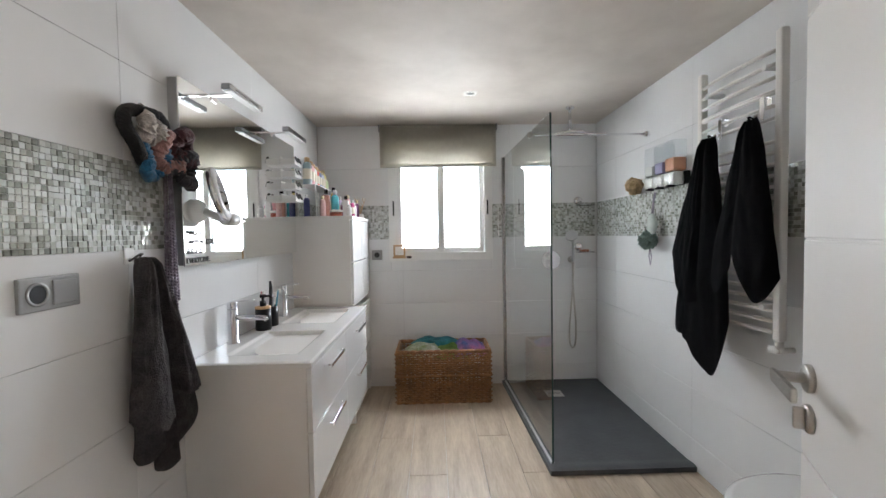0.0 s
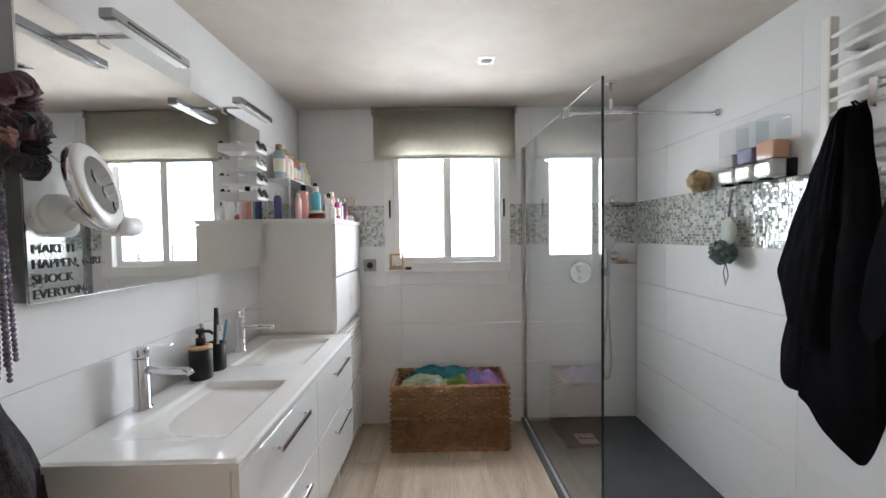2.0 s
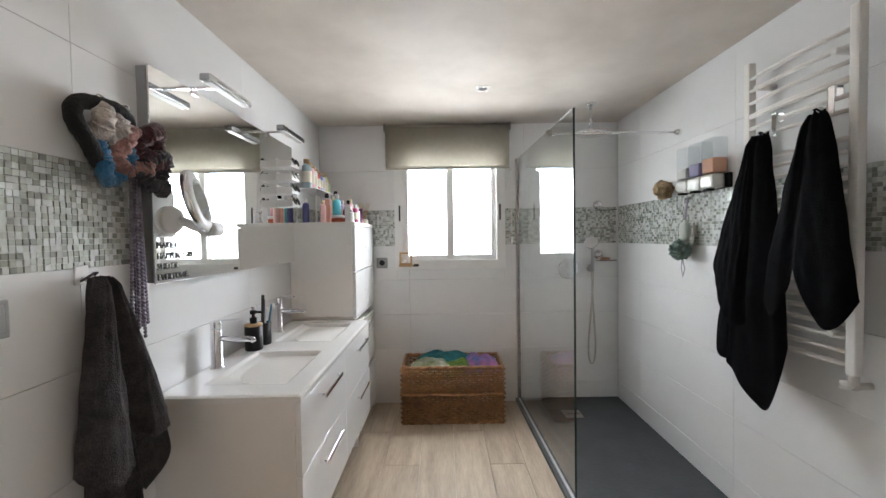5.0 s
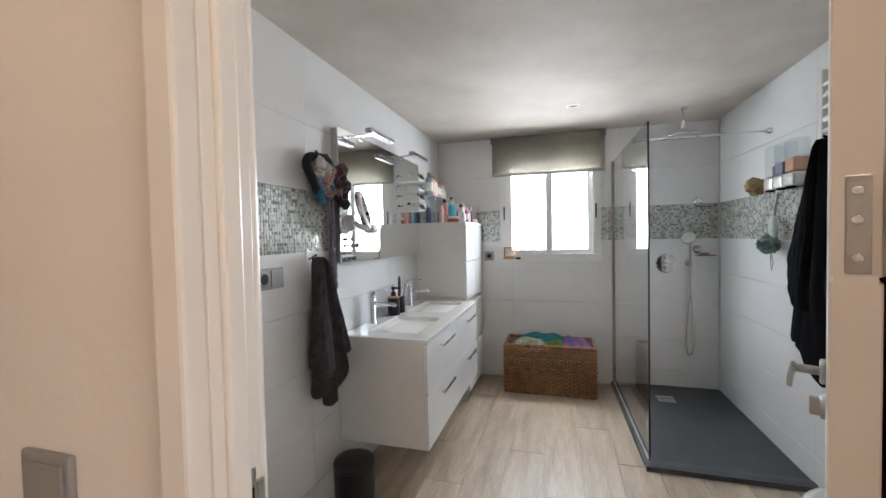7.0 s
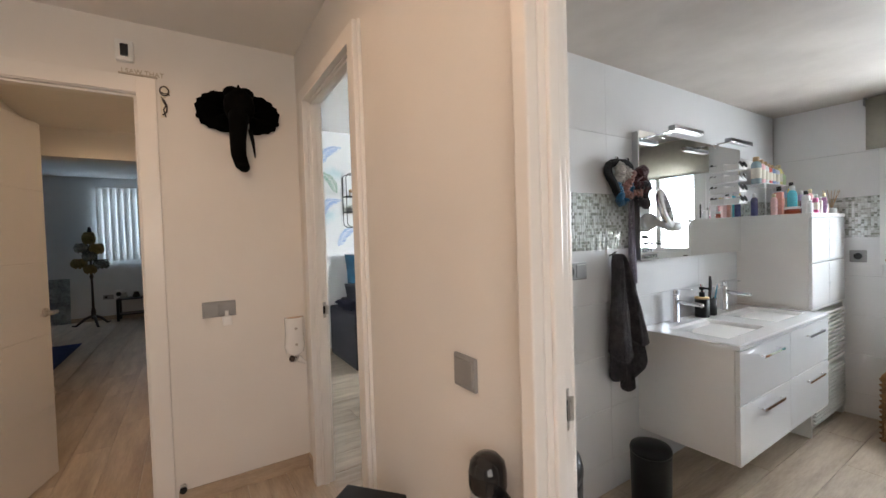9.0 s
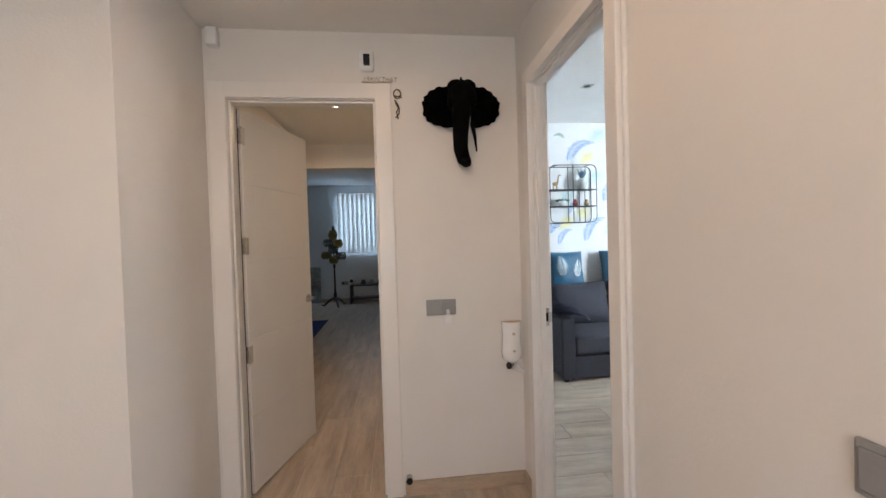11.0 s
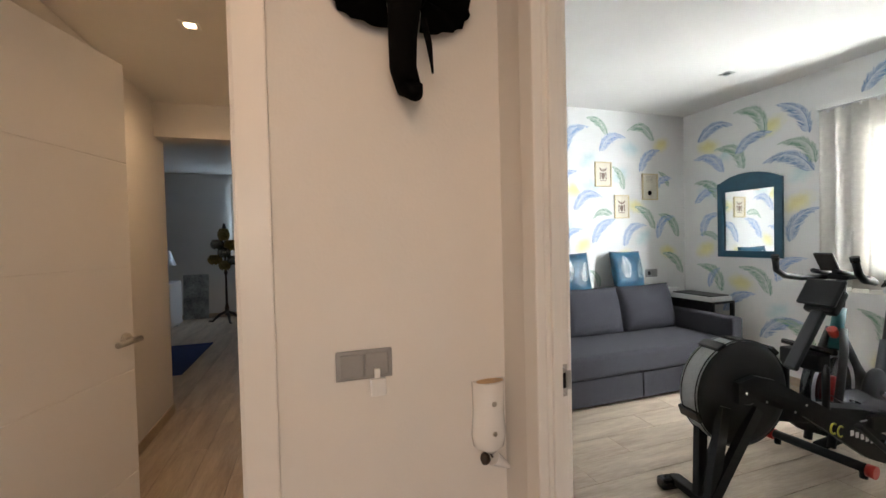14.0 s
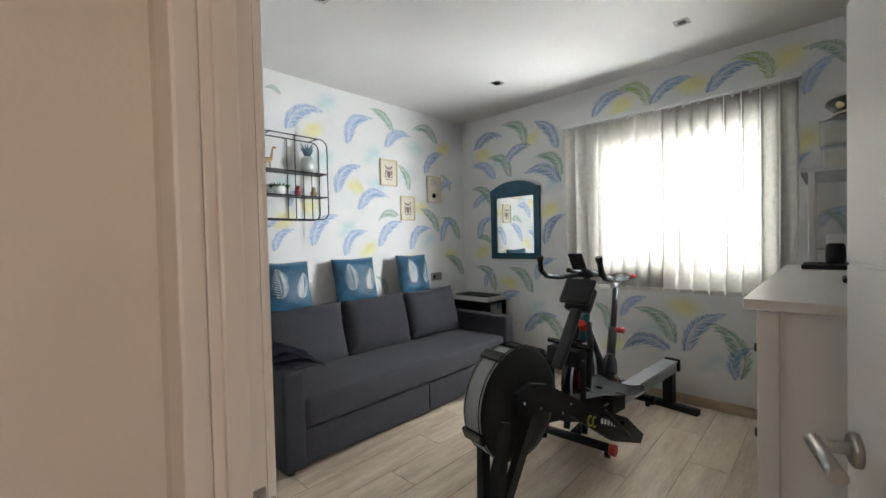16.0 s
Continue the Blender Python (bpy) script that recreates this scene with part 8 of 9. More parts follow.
# ---------------------------------------------------------------- shower wall: dispensers, sponge, puff
def dispensers():
    x = BX1 - 0.001
    t = thing("triple_soap_dispenser", (x, 2.36, 1.50), "three-chamber wall soap dispenser with steel front", "soap dispenser")
    part("back_plate", bxs((x - 0.02, x, 2.20, 2.525, 1.505, 1.575), bevel=0.006), M_BLACK, t)
    for i, c in enumerate(((0.70, 0.36, 0.22), (0.30, 0.28, 0.44), (0.72, 0.72, 0.68))):
        y = 2.265 + i * 0.105
        part("steel_front", bxs((x - 0.085, x - 0.0205, y - 0.047, y + 0.047, 1.505, 1.575), bevel=0.014), M_STEEL, t, "brushed steel front")
        ch = part("chamber", bxs((x - 0.082, x - 0.005, y - 0.044, y + 0.044, 1.5755, 1.745), bevel=0.012), M_ACRYL, t)
        part("liquid", bxs((x - 0.079, x - 0.008, y - 0.041, y + 0.041, 1.578, 1.650 - 0.008 * i), bevel=0.009), surface("coloured_soap", c, 0.25), ch)
        part("button", bxs((x - 0.09, x - 0.05, y - 0.014, y + 0.014, 1.495, 1.5055), bevel=0.003), M_BLACK, t)
    s = thing("natural_sponge", (x - 0.05, 2.69, 1.51), "tan natural bath sponge on the tile ledge", "sponge")
    bm = bmesh.new()
    blob(bm, (x - 0.055, 2.69, 1.548), 0.05, 0.055, 0.052, 0.35, 26, 4.0, 3.0)
    part("body", bm, surface("tan_sponge", (0.40, 0.28, 0.16), 0.95, var=0.4, scale=30, bump=1.0, bump_scale=110), s)
    p = thing("bath_puff", (x - 0.06, 2.51, 1.14), "grey-green mesh bath puff with a brush hanging on a loop", "bath puff")
    bm = bmesh.new()
    rnd = random.Random(4)
    for i in range(46):
        d = Vector((rnd.uniform(-1, 1), rnd.uniform(-1, 1), rnd.uniform(-1, 1))).normalized()
        c = Vector((x - 0.062, 2.51, 1.205)) + d * 0.032
        u = d.orthogonal().normalized()
        w = d.cross(u)
        sheet(bm, lambda a, b: c + u * (a - 0.5) * 0.055 + w * (b - 0.5) * 0.055 + d * (0.022 * math.sin(a * 9 + i) * math.cos(b * 7 + i)), 7, 7)
    part("mesh_net", bm, surface("grey_green_net", (0.24, 0.33, 0.30), 0.7, var=0.25, scale=60, bump=0.6, bump_scale=300), p)
    bm = bmesh.new()
    blob(bm, (x - 0.04, 2.505, 1.30), 0.022, 0.042, 0.065, 0.06, 18)
    part("brush_head", bm, surface("pale_grey_pad", (0.50, 0.54, 0.50), 0.7, var=0.1, scale=30), p)
    bm = bmesh.new()
    tube(bm, [(x - 0.03, 2.52, 1.355), (x - 0.02, 2.53, 1.42), (x - 0.01, 2.525, 1.49)], 0.006, 6)
    part("brush_handle", bm, surface("lilac_cord", (0.34, 0.30, 0.38), 0.8), p)
    bm = bmesh.new()
    tube(bm, [(x - 0.05, 2.51, 1.155), (x - 0.045, 2.53, 1.11), (x - 0.045, 2.515, 1.055), (x - 0.045, 2.498, 1.10), (x - 0.05, 2.508, 1.155)], 0.0028, 6)
    part("cord", bm, surface("lilac_cord", (0.34, 0.30, 0.38), 0.8), p)


dispensers()


# ---------------------------------------------------------------- toilet and bins
def toilet():
    t = thing("toilet", (1.15, 1.22, 0), "white ceramic toilet with closed lid beside the wall", "toilet")

    def egg(sc, z, shift=0.0):
        return [(1.19 - shift - 0.255 * sc * math.cos(a) * (1.0 if math.cos(a) > 0 else 0.9), 1.215 + 0.180 * sc * math.sin(a), z) for a in [2 * math.pi * k / 36 for k in range(36)]]
    bm = bmesh.new()
    rings(bm, [egg(0.62, 0.0, -0.05), egg(0.60, 0.10, -0.05), egg(0.72, 0.26, -0.02), egg(0.93, 0.375), egg(0.97, 0.410)])
    part("bowl", bm, M_CERAM, t)
    bm = bmesh.new()
    rings(bm, [egg(0.98, 0.413), egg(1.0, 0.421), egg(1.0, 0.442), egg(0.985, 0.452), egg(0.9, 0.457)])
    part("lid", bm, M_CERAM, t)
    part("cistern", bxs((1.375, BX1 - 0.002, 1.03, 1.40, 0.0, 0.78), bevel=0.015), M_CERAM, t)


toilet()


def bin_round(name, x, y, r, h, label):
    t = thing(name, (x, y, 0), label, "bin", "waste bins")
    part("body", lathe(bmesh.new(), [(r * 0.93, 0), (r * 0.95, 0.01), (r, h * 0.86), (r, h * 0.88)], (x, y, 0), 30), M_BLACK, t)
    part("lid", lathe(bmesh.new(), [(r * 1.01, h * 0.885), (r * 1.02, h * 0.92), (r * 0.95, h * 0.965), (r * 0.6, h * 0.99), (r * 0.1, h)], (x, y, 0), 30), M_BLACK, t)
    part("pedal", bxs((x + r * 0.8, x + r + 0.03, y - 0.02, y + 0.02, 0.006, 0.016), bevel=0.003), M_BLACK, t)


bin_round("pedal_bin", -0.635, 1.345, 0.088, 0.335, "small black round pedal bin below the vanity")
bin_round("laundry_bin", -0.47, 0.47, 0.125, 0.66, "tall black round bin inside the doorway")

# robe behind the bathroom door
rb = thing("bathrobe", (0.72, 0.50, 0.35), "dark red patterned robe hanging behind the door", "robe")
bm = bmesh.new()
mm = pose(0.497, 0.240, 0, 0, 0, math.degrees(math.atan2(0.655, 0.337)))
sheet(bm, lambda u, v: mm @ Vector((0.10 + 0.46 * u, -0.032 - 0.045 * (0.5 + 0.5 * math.sin(u * 16 + v)) * (0.3 + 0.7 * v), 1.78 - 1.35 * v - 0.08 * abs(u - 0.5) * (1 - v))), 50, 30, 0.006)
part("cloth", bm, surface("dark_red_print", (0.10, 0.012, 0.012), 0.85, var=0.7, scale=16, second=(0.26, 0.05, 0.03), bump=0.4, bump_scale=200), rb)
bm = bmesh.new()
tube(bm, [mm @ Vector((0.33, -0.02, 1.80)), mm @ Vector((0.33, -0.05, 1.79)), mm @ Vector((0.33, -0.055, 1.76))], 0.006, 8)
part("hook", bm, M_CHROME, rb)


# ---------------------------------------------------------------- hall
socket("light_switch", "x", HX0, -0.297, 0.976, 0.155, "grey double light switch with a hanging tag", 1)
tg = thing("switch_tag", (HX0 + 0.016, -0.262, 0.90), "small clear plug tag hanging from the switch", "tag")
part("tag", bxs((HX0 + 0.010, HX0 + 0.028, -0.285, -0.240, 0.888, 0.938), bevel=0.006), M_WHITEP, tg)
part("clip", bxs((HX0 + 0.0136, HX0 + 0.024, -0.272, -0.256, 0.9385, 0.965), bevel=0.002), M_WHITEP, tg)
socket("light_switch", "y", HY1, -0.375, 0.985, 0.088, "grey single light switch on the cream wall", -1, double=False)


def elephant():
    """A carved wall mask of an elephant's head, one plain mesh."""
    x = HX0
    bm = bmesh.new()
    yc, zc = -0.165, 2.015
    # ears: scalloped plates that bow off the wall
    for s in (-1, 1):
        out = []
        n = 28
        for i in range(n + 1):
            a = math.pi * (0.5 - i / n)
            sc = 1 + 0.035 * math.cos(i * 1.9)
            out.append((s * (0.045 + 0.155 * math.cos(a) ** 0.75 * sc) if math.cos(a) > 1e-6 else s * 0.045, 0.095 * math.sin(a) * sc - (0.02 if a < 0 else 0.0)))

        def ear(u, v, s=s, out=out):
            i = u * (len(out) - 1)
            k = min(int(i), len(out) - 2)
            f = i - k
            py, pz = out[k][0] * (1 - f) + out[k + 1][0] * f, out[k][1] * (1 - f) + out[k + 1][1] * f
            cy, cz = s * 0.05, 0.0
            return (x + 0.010 + 0.030 * math.sin(v * math.pi * 0.8) + 0.008 * math.sin(u * 16), yc + cy + (py - cy) * v, zc + cz + (pz - cz) * v)
        sheet(bm, ear, 56, 10, 0.014)
    blob(bm, (x + 0.055, yc, zc + 0.02), 0.075, 0.075, 0.095, 0.08, 20)
    blob(bm, (x + 0.05, yc - 0.03, zc + 0.085), 0.045, 0.045, 0.035, 0.05, 14)
    blob(bm, (x + 0.05, yc + 0.03, zc + 0.085), 0.045, 0.045, 0.035, 0.05, 14)
    rod(bm, (x + 0.05, yc, zc + 0.09), (x + 0.045, yc, zc + 0.135), 0.02, 0.004, 10)
    pts = [(x + 0.075, yc - 0.005, zc - 0.02), (x + 0.085, yc - 0.012, zc - 0.09), (x + 0.078, yc - 0.016, zc - 0.16), (x + 0.066, yc - 0.014, zc - 0.235), (x + 0.070, yc, zc - 0.288), (x + 0.088, yc + 0.006, zc - 0.300), (x + 0.100, yc + 0.006, zc - 0.285)]
    tube(bm, pts, [0.052, 0.044, 0.039, 0.037, 0.034, 0.030, 0.024], 16)
    tube(bm, [(x + 0.070, yc + 0.045, zc - 0.10), (x + 0.085, yc + 0.055, zc - 0.17), (x + 0.090, yc + 0.062, zc - 0.25)], [0.011, 0.009, 0.003], 8)
    t = part("elephant_mask", bm, M_CARVED)
    return tagged(t, "black carved wooden elephant head mask on the wall", "wall mask")


elephant()


def holder():
    x, y = HX0, 0.075
    t = thing("wall_vase", (x, y, 0.67), "off-white half-round ceramic wall holder with two screws", "wall holder")
    bm = bmesh.new()
    n = 14
    lo = []
    for z, w, d, sh in ((0.665, 0.02, 0.03, 0), (0.685, 0.05, 0.048, 0), (0.72, 0.056, 0.052, 0), (0.80, 0.05, 0.05, 0), (0.885, 0.052, 0.052, 0)):
        lo.append([(x + 0.001 + d * math.sin(math.pi * i / n), y - w * math.cos(math.pi * i / n), z) for i in range(n + 1)])
    rings(bm, lo)
    v = part("body", bm, M_CERAM, t)
    part("opening", lathe(bmesh.new(), [(0.044, 0.8852), (0.044, 0.8862)], (0, 0, 0), 18, Matrix.Translation((x + 0.022, y, 0)) @ Matrix.Diagonal((0.45, 1, 1, 1))), M_WOOD, v)
    for z in (0.735, 0.825):
        part("screw", lathe(bmesh.new(), [(0.009, 0), (0.007, 0.004)], (0, 0, 0), 12, pose(x + 0.050, y, z, 0, 90, 0)), M_STEEL, v)
    s = thing("shell_ornament", (x + 0.03, y + 0.01, 0.63), "small cream shell and brown nut below the holder", "ornament")
    bm = bmesh.new()
    for i in range(7):
        rod(bm, (x + 0.03, y + 0.005 + i * 0.007, 0.652 - i * 0.005), (x + 0.03, y + 0.012 + i * 0.007, 0.647 - i * 0.005), 0.022 - i * 0.002, 0.020 - i * 0.002, 12)
    part("shell", bm, M_CERAM, s)
    bm = bmesh.new()
    blob(bm, (x + 0.025, y - 0.022, 0.652), 0.016, 0.016, 0.018, 0.3, 12)
    rod(bm, (x, y, 0.665), (x + 0.03, y, 0.655), 0.003)
    part("nut", bm, M_DKWOOD, s)


holder()

# alarm sensors
a = thing("alarm_sensor", (HX0, -0.637, 2.19), "white wall alarm sensor with a black eye", "sensor")
part("body", bxs((HX0, HX0 + 0.035, -0.672, -0.602, 2.185, 2.285), bevel=0.012), M_WHITEP, a)
part("eye", bxs((HX0 + 0.0345, HX0 + 0.038, -0.652, -0.622, 2.205, 2.262), bevel=0.003), M_BLKGLOSS, a)
a = thing("corner_detector", (HX0 + 0.04, HY0 + 0.06, 2.30), "small white alarm detector in the wall corner", "sensor")
part("body", bxs((HX0 + 0.003, HX0 + 0.05, HY0 + 0.03, HY0 + 0.085, 2.285, 2.375), bevel=0.014), M_WHITEP, a)

# lettering above the corridor door and a peeking cut-out figure
sg = thing("word_sign", (HX0 + 0.006, -0.58, 2.1325), "pale wooden word sign standing on the door trim", "sign")
part("board", bxs((HX0 + 0.001, HX0 + 0.013, -0.665, -0.515, 2.1325, 2.139)), M_PALEWOOD, sg)
writing("letters", "I SAW THAT", 0.030, Matrix.Translation((HX0 + 0.007, -0.655, 2.1392)) @ Euler((radians(90), 0, radians(90))).to_matrix().to_4x4(), M_PALEWOOD, sg, extrude=0.003)
cf = bmesh.new()
mmf = Matrix.Translation((HX0 + 0.002, -0.508, 1.945)) @ Euler((radians(90), 0, radians(90))).to_matrix().to_4x4()
slab(cf, [(0, 0), (0.02, 0.005), (0.026, 0.05), (0.014, 0.085), (0.018, 0.10), (0.038, 0.112), (0.044, 0.135), (0.034, 0.158), (0.014, 0.160), (0, 0.145)], 0, 0.004, mmf)
tagged(part("peeking_cutout", cf, M_PAPER), "small flat cut-out figure peeking from the door trim", "cut-out")
cl = bmesh.new()
tube(cl, [mmf @ Vector((0.018 + 0.018 * math.cos(a * 0.4), 0.132 + 0.022 * math.sin(a * 0.4), 0.0045)) for a in range(17)], 0.0035, 5)
tube(cl, [mmf @ Vector(p) for p in ((0.02, 0.005, 0.0045), (0.012, 0.04, 0.0045), (0.022, 0.06, 0.0045), (0.008, 0.09, 0.0045))], 0.0035, 5)
tube(cl, [mmf @ Vector(p) for p in ((0.004, 0.10, 0.0045), (0.016, 0.085, 0.0045), (0.026, 0.06, 0.0045), (0.024, 0.03, 0.0045), (0.006, 0.012, 0.0045))], 0.0035, 5)
tube(cl, [mmf @ Vector(p) for p in ((0.006, 0.125, 0.0045), (0.016, 0.118, 0.0045), (0.030, 0.122, 0.0045), (0.040, 0.112, 0.0045))], 0.003, 5)
tagged(part("cutout_outline", cl, M_DKWOOD), "dark drawn outline on the cut-out figure", "cut-out")

# door stop
ds = thing("door_stop", (HX0 + 0.02, -0.49, 0.085), "small round steel door stop on the skirting", "door stop")
bm = bmesh.new()
rod(bm, (HX0 + 0.0105, -0.49, 0.10), (HX0 + 0.045, -0.49, 0.10), 0.016, 0.014)
part("body", bm, M_STEEL, ds)
bm = bmesh.new()
rod(bm, (HX0 + 0.045, -0.49, 0.10), (HX0 + 0.055, -0.49, 0.10), 0.017, 0.015)
part("buffer", bm, M_BLACK, ds)


def stick_vacuum():
    x, y = -0.235, 0.082
    t = thing("stick_vacuum", (x, y, 0), "cordless stick vacuum, silver body and black domed cap", "vacuum cleaner")
    part("dome", lathe(bmesh.new(), [(0.038, 0.79), (0.040, 0.80), (0.040, 0.825), (0.036, 0.845), (0.024, 0.858), (0.006, 0.863)], (x, y, 0), 26), M_BLKGLOSS, t)
    part("canister", lathe(bmesh.new(), [(0.034, 0.56), (0.036, 0.57), (0.037, 0.789)], (x, y, 0), 26), M_ALU, t)
    bm = bmesh.new()
    tube(bm, [(x + 0.03, y, 0.80), (x + 0.075, y - 0.005, 0.79), (x + 0.085, y - 0.005, 0.74), (x + 0.07, y - 0.005, 0.66), (x + 0.03, y, 0.62)], 0.013, 10)
    tube(bm, [(x + 0.08, y - 0.005, 0.755), (x + 0.13, y - 0.02, 0.745)], [0.010, 0.006], 8)
    part("handle", bm, M_BLACK, t)
    bm = bmesh.new()
    rod(bm, (x, y, 0.56), (x, y, 0.05), 0.020, 0.018)
    part("tube", bm, M_BLACK, t)
    part("floor_head", bxs((x - 0.10, x + 0.10, y - 0.045, y + 0.04, 0.0, 0.05), bevel=0.012), M_BLACK, t)


stick_vacuum()
bx = thing("storage_box", (-0.73, -0.02, 0), "black box standing against the hall wall", "box", "", 40)
bm = B(-0.10, 0.10, -0.10, 0.10, 0.0, 0.50, bevel=0.006, m=pose(-0.70, -0.03, 0, 0, 0, 40))
part("body", bm, M_BLACK, bx)
bm = B(-0.104, 0.104, -0.104, 0.104, 0.502, 0.525, bevel=0.006, m=pose(-0.70, -0.03, 0, 0, 0, 40))
part("lid", bm, M_BLACK, bx)


# ---------------------------------------------------------------- far room
def masks_stand():
    x, y = -8.6, -1.83
    t = thing("mask_stand", (x, y, 0), "dark turned wooden stand hung with gilded masks", "stand")
    part("pole", lathe(bmesh.new(), [(0.03, 0.12), (0.035, 0.25), (0.02, 0.32), (0.016, 0.8), (0.03, 0.85), (0.016, 0.9), (0.014, 1.55), (0.035, 1.60), (0.02, 1.68), (0.004, 1.70)], (x, y, 0), 14), M_DKWOOD, t)
    for k in range(3):
        a = radians(120 * k + 20)
        bm = bmesh.new()
        tube(bm, [(x, y, 0.18), (x + 0.12 * math.cos(a), y + 0.12 * math.sin(a), 0.13), (x + 0.24 * math.cos(a), y + 0.24 * math.sin(a), 0.02), (x + 0.30 * math.cos(a), y + 0.30 * math.sin(a), 0.025)], [0.025, 0.022, 0.018, 0.014], 8)
        part("leg", bm, M_DKWOOD, t)
    gold, silv = surface("gilded_papier_mache", (0.26, 0.19, 0.07), 0.3, 0.8, var=0.4, scale=30), surface("silvered_papier_mache", (0.40, 0.38, 0.33), 0.25, 0.8, var=0.4, scale=30)
    for k, (dy, z, sy, sz) in enumerate(((0, 1.50, 0.10, 0.13), (-0.10, 1.34, 0.11, 0.10), (0.10, 1.32, 0.11, 0.11), (0.0, 1.20, 0.11, 0.12), (-0.14, 1.08, 0.12, 0.10), (0.15, 1.06, 0.12, 0.10), (0.0, 0.98, 0.10, 0.10))):
        o = thing("carnival_mask", (x + 0.08, y + dy, z - sz), "shiny gold and silver mask hanging on the stand", "mask", "masks on the stand")
        bm = bmesh.new()
        sheet(bm, lambda u, v: (x + 0.05 + 0.09 * math.cos((u - 0.5) * 2.6) * math.sin(0.25 + v * 2.6), y + dy + sy * math.sin((u - 0.5) * 2.6) * (0.5 + 0.5 * math.sin(0.2 + v * 2.7)), z + sz * (1 - 2 * v) * 0.8 + 0.012 * math.sin(u * 20) * math.sin(v * 14)), 16, 14, 0.006)
        part("face", bm, gold if k % 2 == 0 else silv, o)


masks_stand()


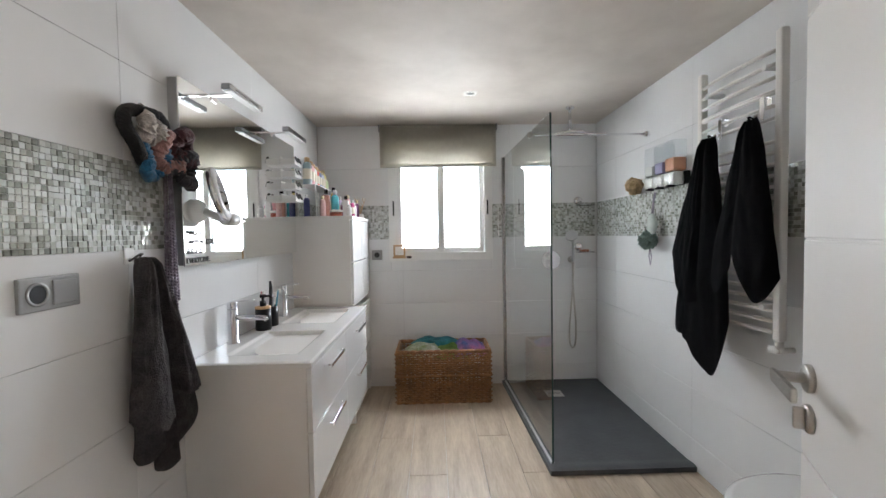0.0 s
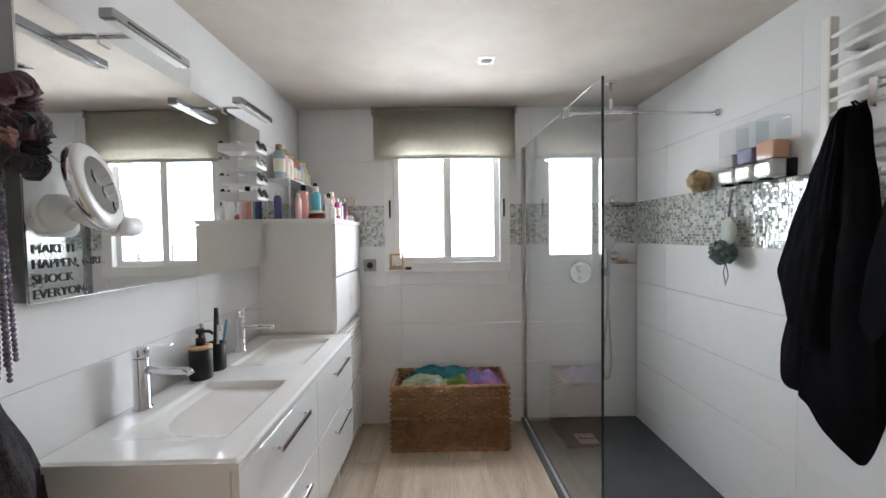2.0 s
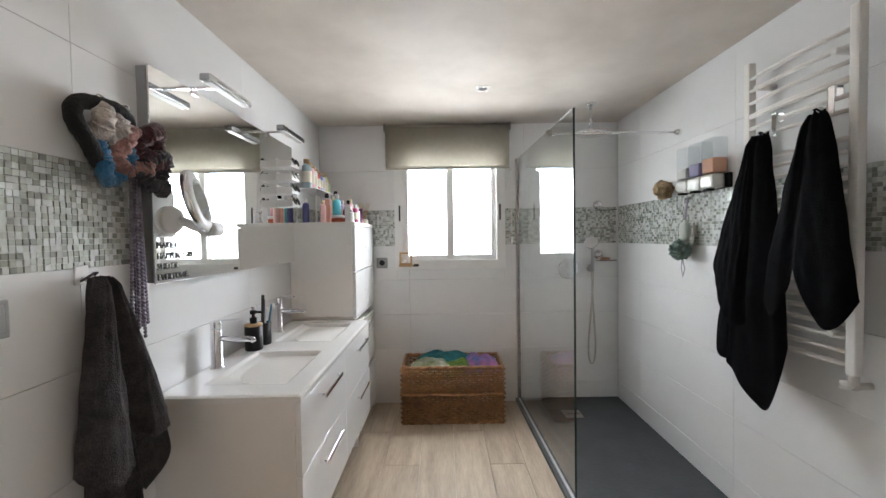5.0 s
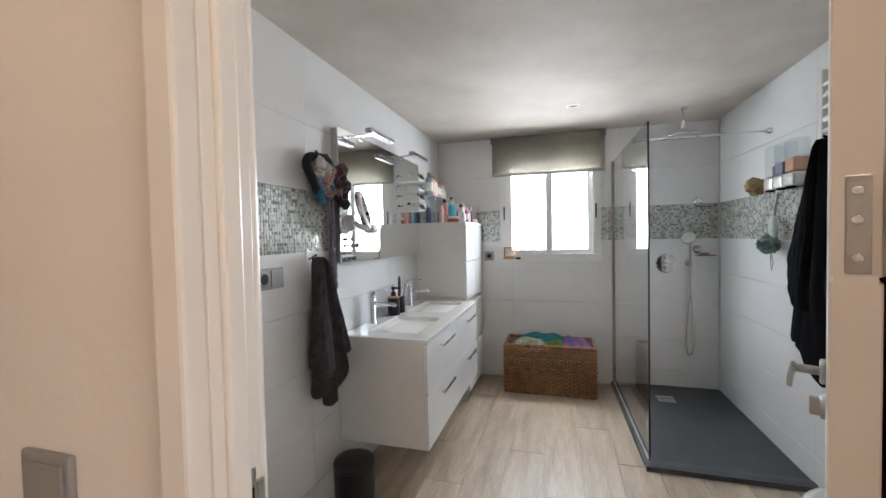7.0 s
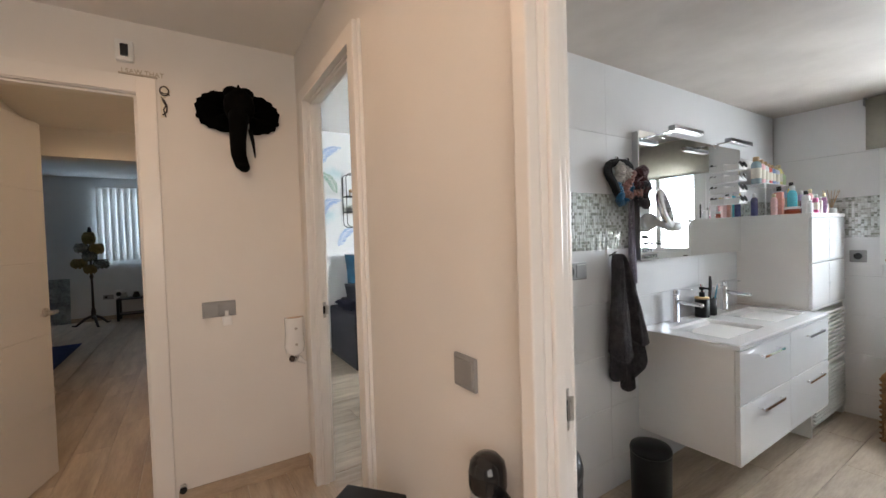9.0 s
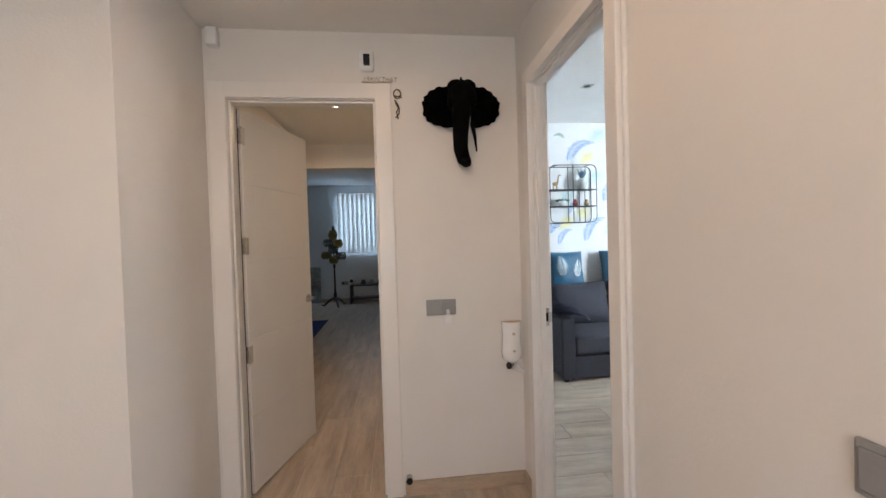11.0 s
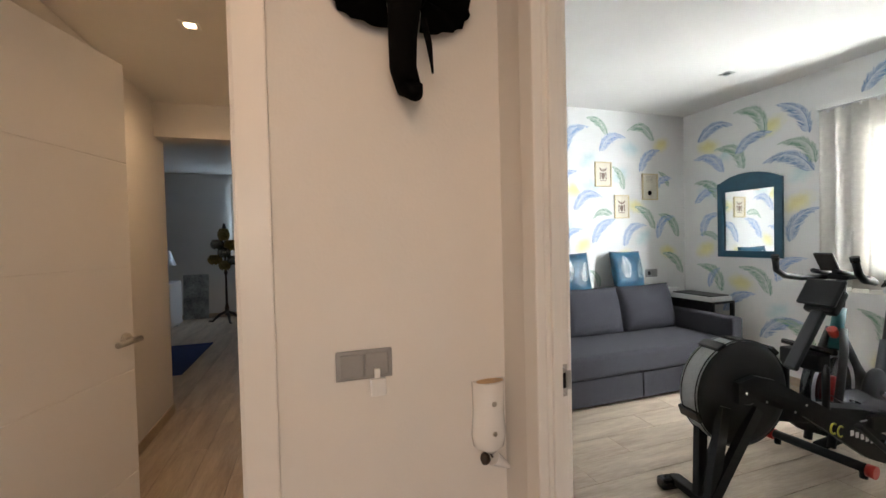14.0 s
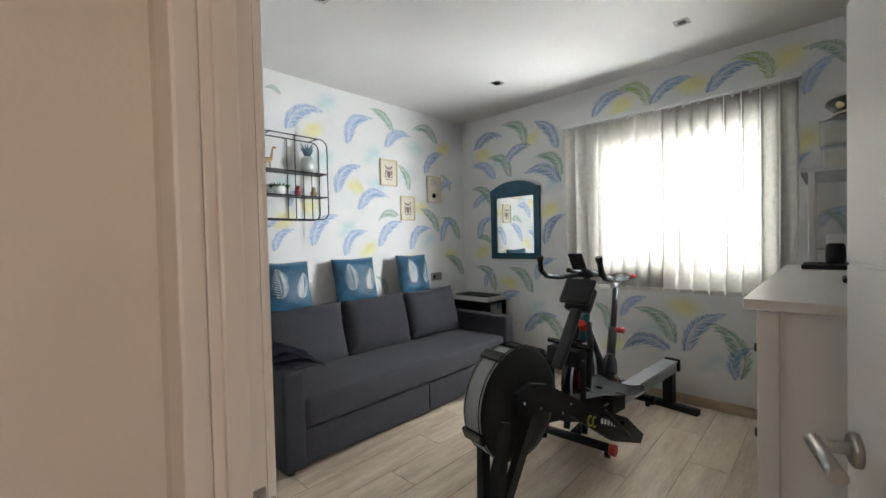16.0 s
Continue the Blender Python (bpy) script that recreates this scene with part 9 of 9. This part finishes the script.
def far_things():
    x = FARX
    b = thing("far_vertical_blind", (x + 0.06, -1.15, 1.05), "pale slatted blind over the far window", "blind")
    part("rail", bxs((x + 0.03, x + 0.08, -1.80, -0.50, 2.44, 2.48)), M_PVC, b)
    for k in range(13):
        y = -1.75 + k * 0.1
        bm = B(-0.002, 0.002, -0.056, 0.056, 1.09, 2.44, m=pose(x + 0.055, y, 0, 0, 0, 24))
        part("slat", bm, M_VBLIND, b)
    c = thing("low_black_shelf", (x + 0.25, -1.20, 0), "low black shelf with small dark things on it", "shelf")
    for z in (0.10, 0.38):
        part("board", bxs((x + 0.03, x + 0.38, -1.55, -0.60, z, z + 0.02)), M_BLACK, c)
    for yy in (-1.55, -0.64):
        for xx in (x + 0.03, x + 0.34):
            part("leg", bxs((xx, xx + 0.04, yy, yy + 0.04, 0, 0.38)), M_BLACK, c)
    for k in range(4):
        o = thing("small_ornament", (x + 0.2, -1.45 + k * 0.18, 0.40), "small dark ornament on the low shelf", "ornament", "far shelf ornaments")
        part("body", lathe(bmesh.new(), [(0.05, 0.0), (0.06, 0.03), (0.035, 0.08), (0.04, 0.10)], (x + 0.2, -1.45 + k * 0.18, 0.4003), 12), M_DKWOOD if k % 2 else M_STEEL, o)
    socket("wall_socket", "x", FARX, -1.70, 0.42, 0.155, "grey double socket on the far wall", 1)
    s = thing("white_speaker", (x + 0.06, -1.53, 0.44), "small white rounded speaker on the wall shelf", "speaker")
    part("body", bxs((x + 0.001, x + 0.10, -1.60, -1.48, 0.401, 0.54), bevel=0.02), M_WHITEP, s)
    part("cone", lathe(bmesh.new(), [(0.04, 0), (0.03, 0.004), (0.01, 0.001)], (0, 0, 0), 18, pose(x + 0.10, -1.54, 0.47, 0, 90, 0)), M_BLACK, s)
    p = thing("leaning_picture", (x + 0.10, -2.42, 0), "grey picture canvas leaning against the far wall", "picture")
    mm = pose(x + 0.05, -2.42, 0.0, 0, -6, 0)
    part("canvas", B(0.03, 0.055, -0.20, 0.20, 0.004, 0.80, m=mm), surface("grey_canvas_print", (0.32, 0.35, 0.36), 0.7, var=0.5, scale=4), p)
    part("picture_frame", bxs((0.028, 0.06, -0.22, -0.20, 0.004, 0.82), (0.028, 0.06, 0.20, 0.22, 0.004, 0.82), (0.028, 0.06, -0.20, 0.20, 0.80, 0.82)), M_WHITEP, p)
    l = thing("table_lamp", (-8.3, -2.62, 0.75), "white cone table lamp seen past the wall", "lamp")
    part("shade", lathe(bmesh.new(), [(0.14, 1.02), (0.07, 1.25)], (-8.3, -2.62, 0), 20, caps=False), M_WHITEP, l)
    part("stem", lathe(bmesh.new(), [(0.08, 0.751), (0.02, 0.78), (0.015, 1.03)], (-8.3, -2.62, 0), 14), M_WHITEP, l)
    d = thing("sideboard", (-8.3, -2.75, 0), "white low sideboard in the far room", "sideboard")
    part("body", bxs((-8.6, -8.0, -3.2, -2.5, 0.06, 0.75), bevel=0.004), M_CARC, d)
    for xx in (-8.56, -8.08):
        for yy in (-3.16, -2.58):
            part("leg", bxs((xx, xx + 0.04, yy, yy + 0.04, 0, 0.06)), M_CARC, d)
    r = thing("rug", (-6.4, -2.2, 0), "royal blue rug on the plank floor", "rug")
    part("carpet", bxs((-7.0, -5.6, -3.0, -1.72, 0.001, 0.012), bevel=0.003), M_RUG, r)


far_things()


# ---------------------------------------------------------------- pieces of walls and floors
tiled("wall_tiles_left", "x", BX0, 0.212, BY1 - 0.011, 1.366, 1, [], "white glazed wall tiles with a glass mosaic band", (0.85, 1.13))
tiled("wall_tiles_far", "y", BY1, BX0 + 0.001, BX1 - 0.001, -0.174, -1, [WINB], "white glazed wall tiles round the window with a mosaic band", (9, 9))
tiled("wall_tiles_right", "x", BX1, 0.212, BY1 - 0.011, 2.19, -1, [], "white glazed wall tiles with a glass mosaic band", (2.2, 2.48))
floor_planks("floor_bathroom", BX0 - 0.012, BX1 + 0.012, HY1 + 0.06, BY1 + 0.012, "y", "pale wood-effect porcelain plank floor", M_PLANK)
floor_planks("floor_hall", HX0 - 0.06, 1.6, -2.6, HY1 + 0.06, "x", "pale wood-effect porcelain plank floor", M_PLANKX)
floor_planks("floor_training", GX0, GX1, HY1 + 0.06, GY1, "y", "pale wood-effect porcelain plank floor", M_PLANK)
floor_planks("floor_corridor", -4.6, HX0 - 0.06, -1.5, -0.3, "x", "pale wood-effect porcelain plank floor", M_PLANKX)
floor_planks("floor_far_room", FARX, -4.6, -6.0, 0.6, "x", "pale wood-effect porcelain plank floor", M_PLANKX, 0.3)
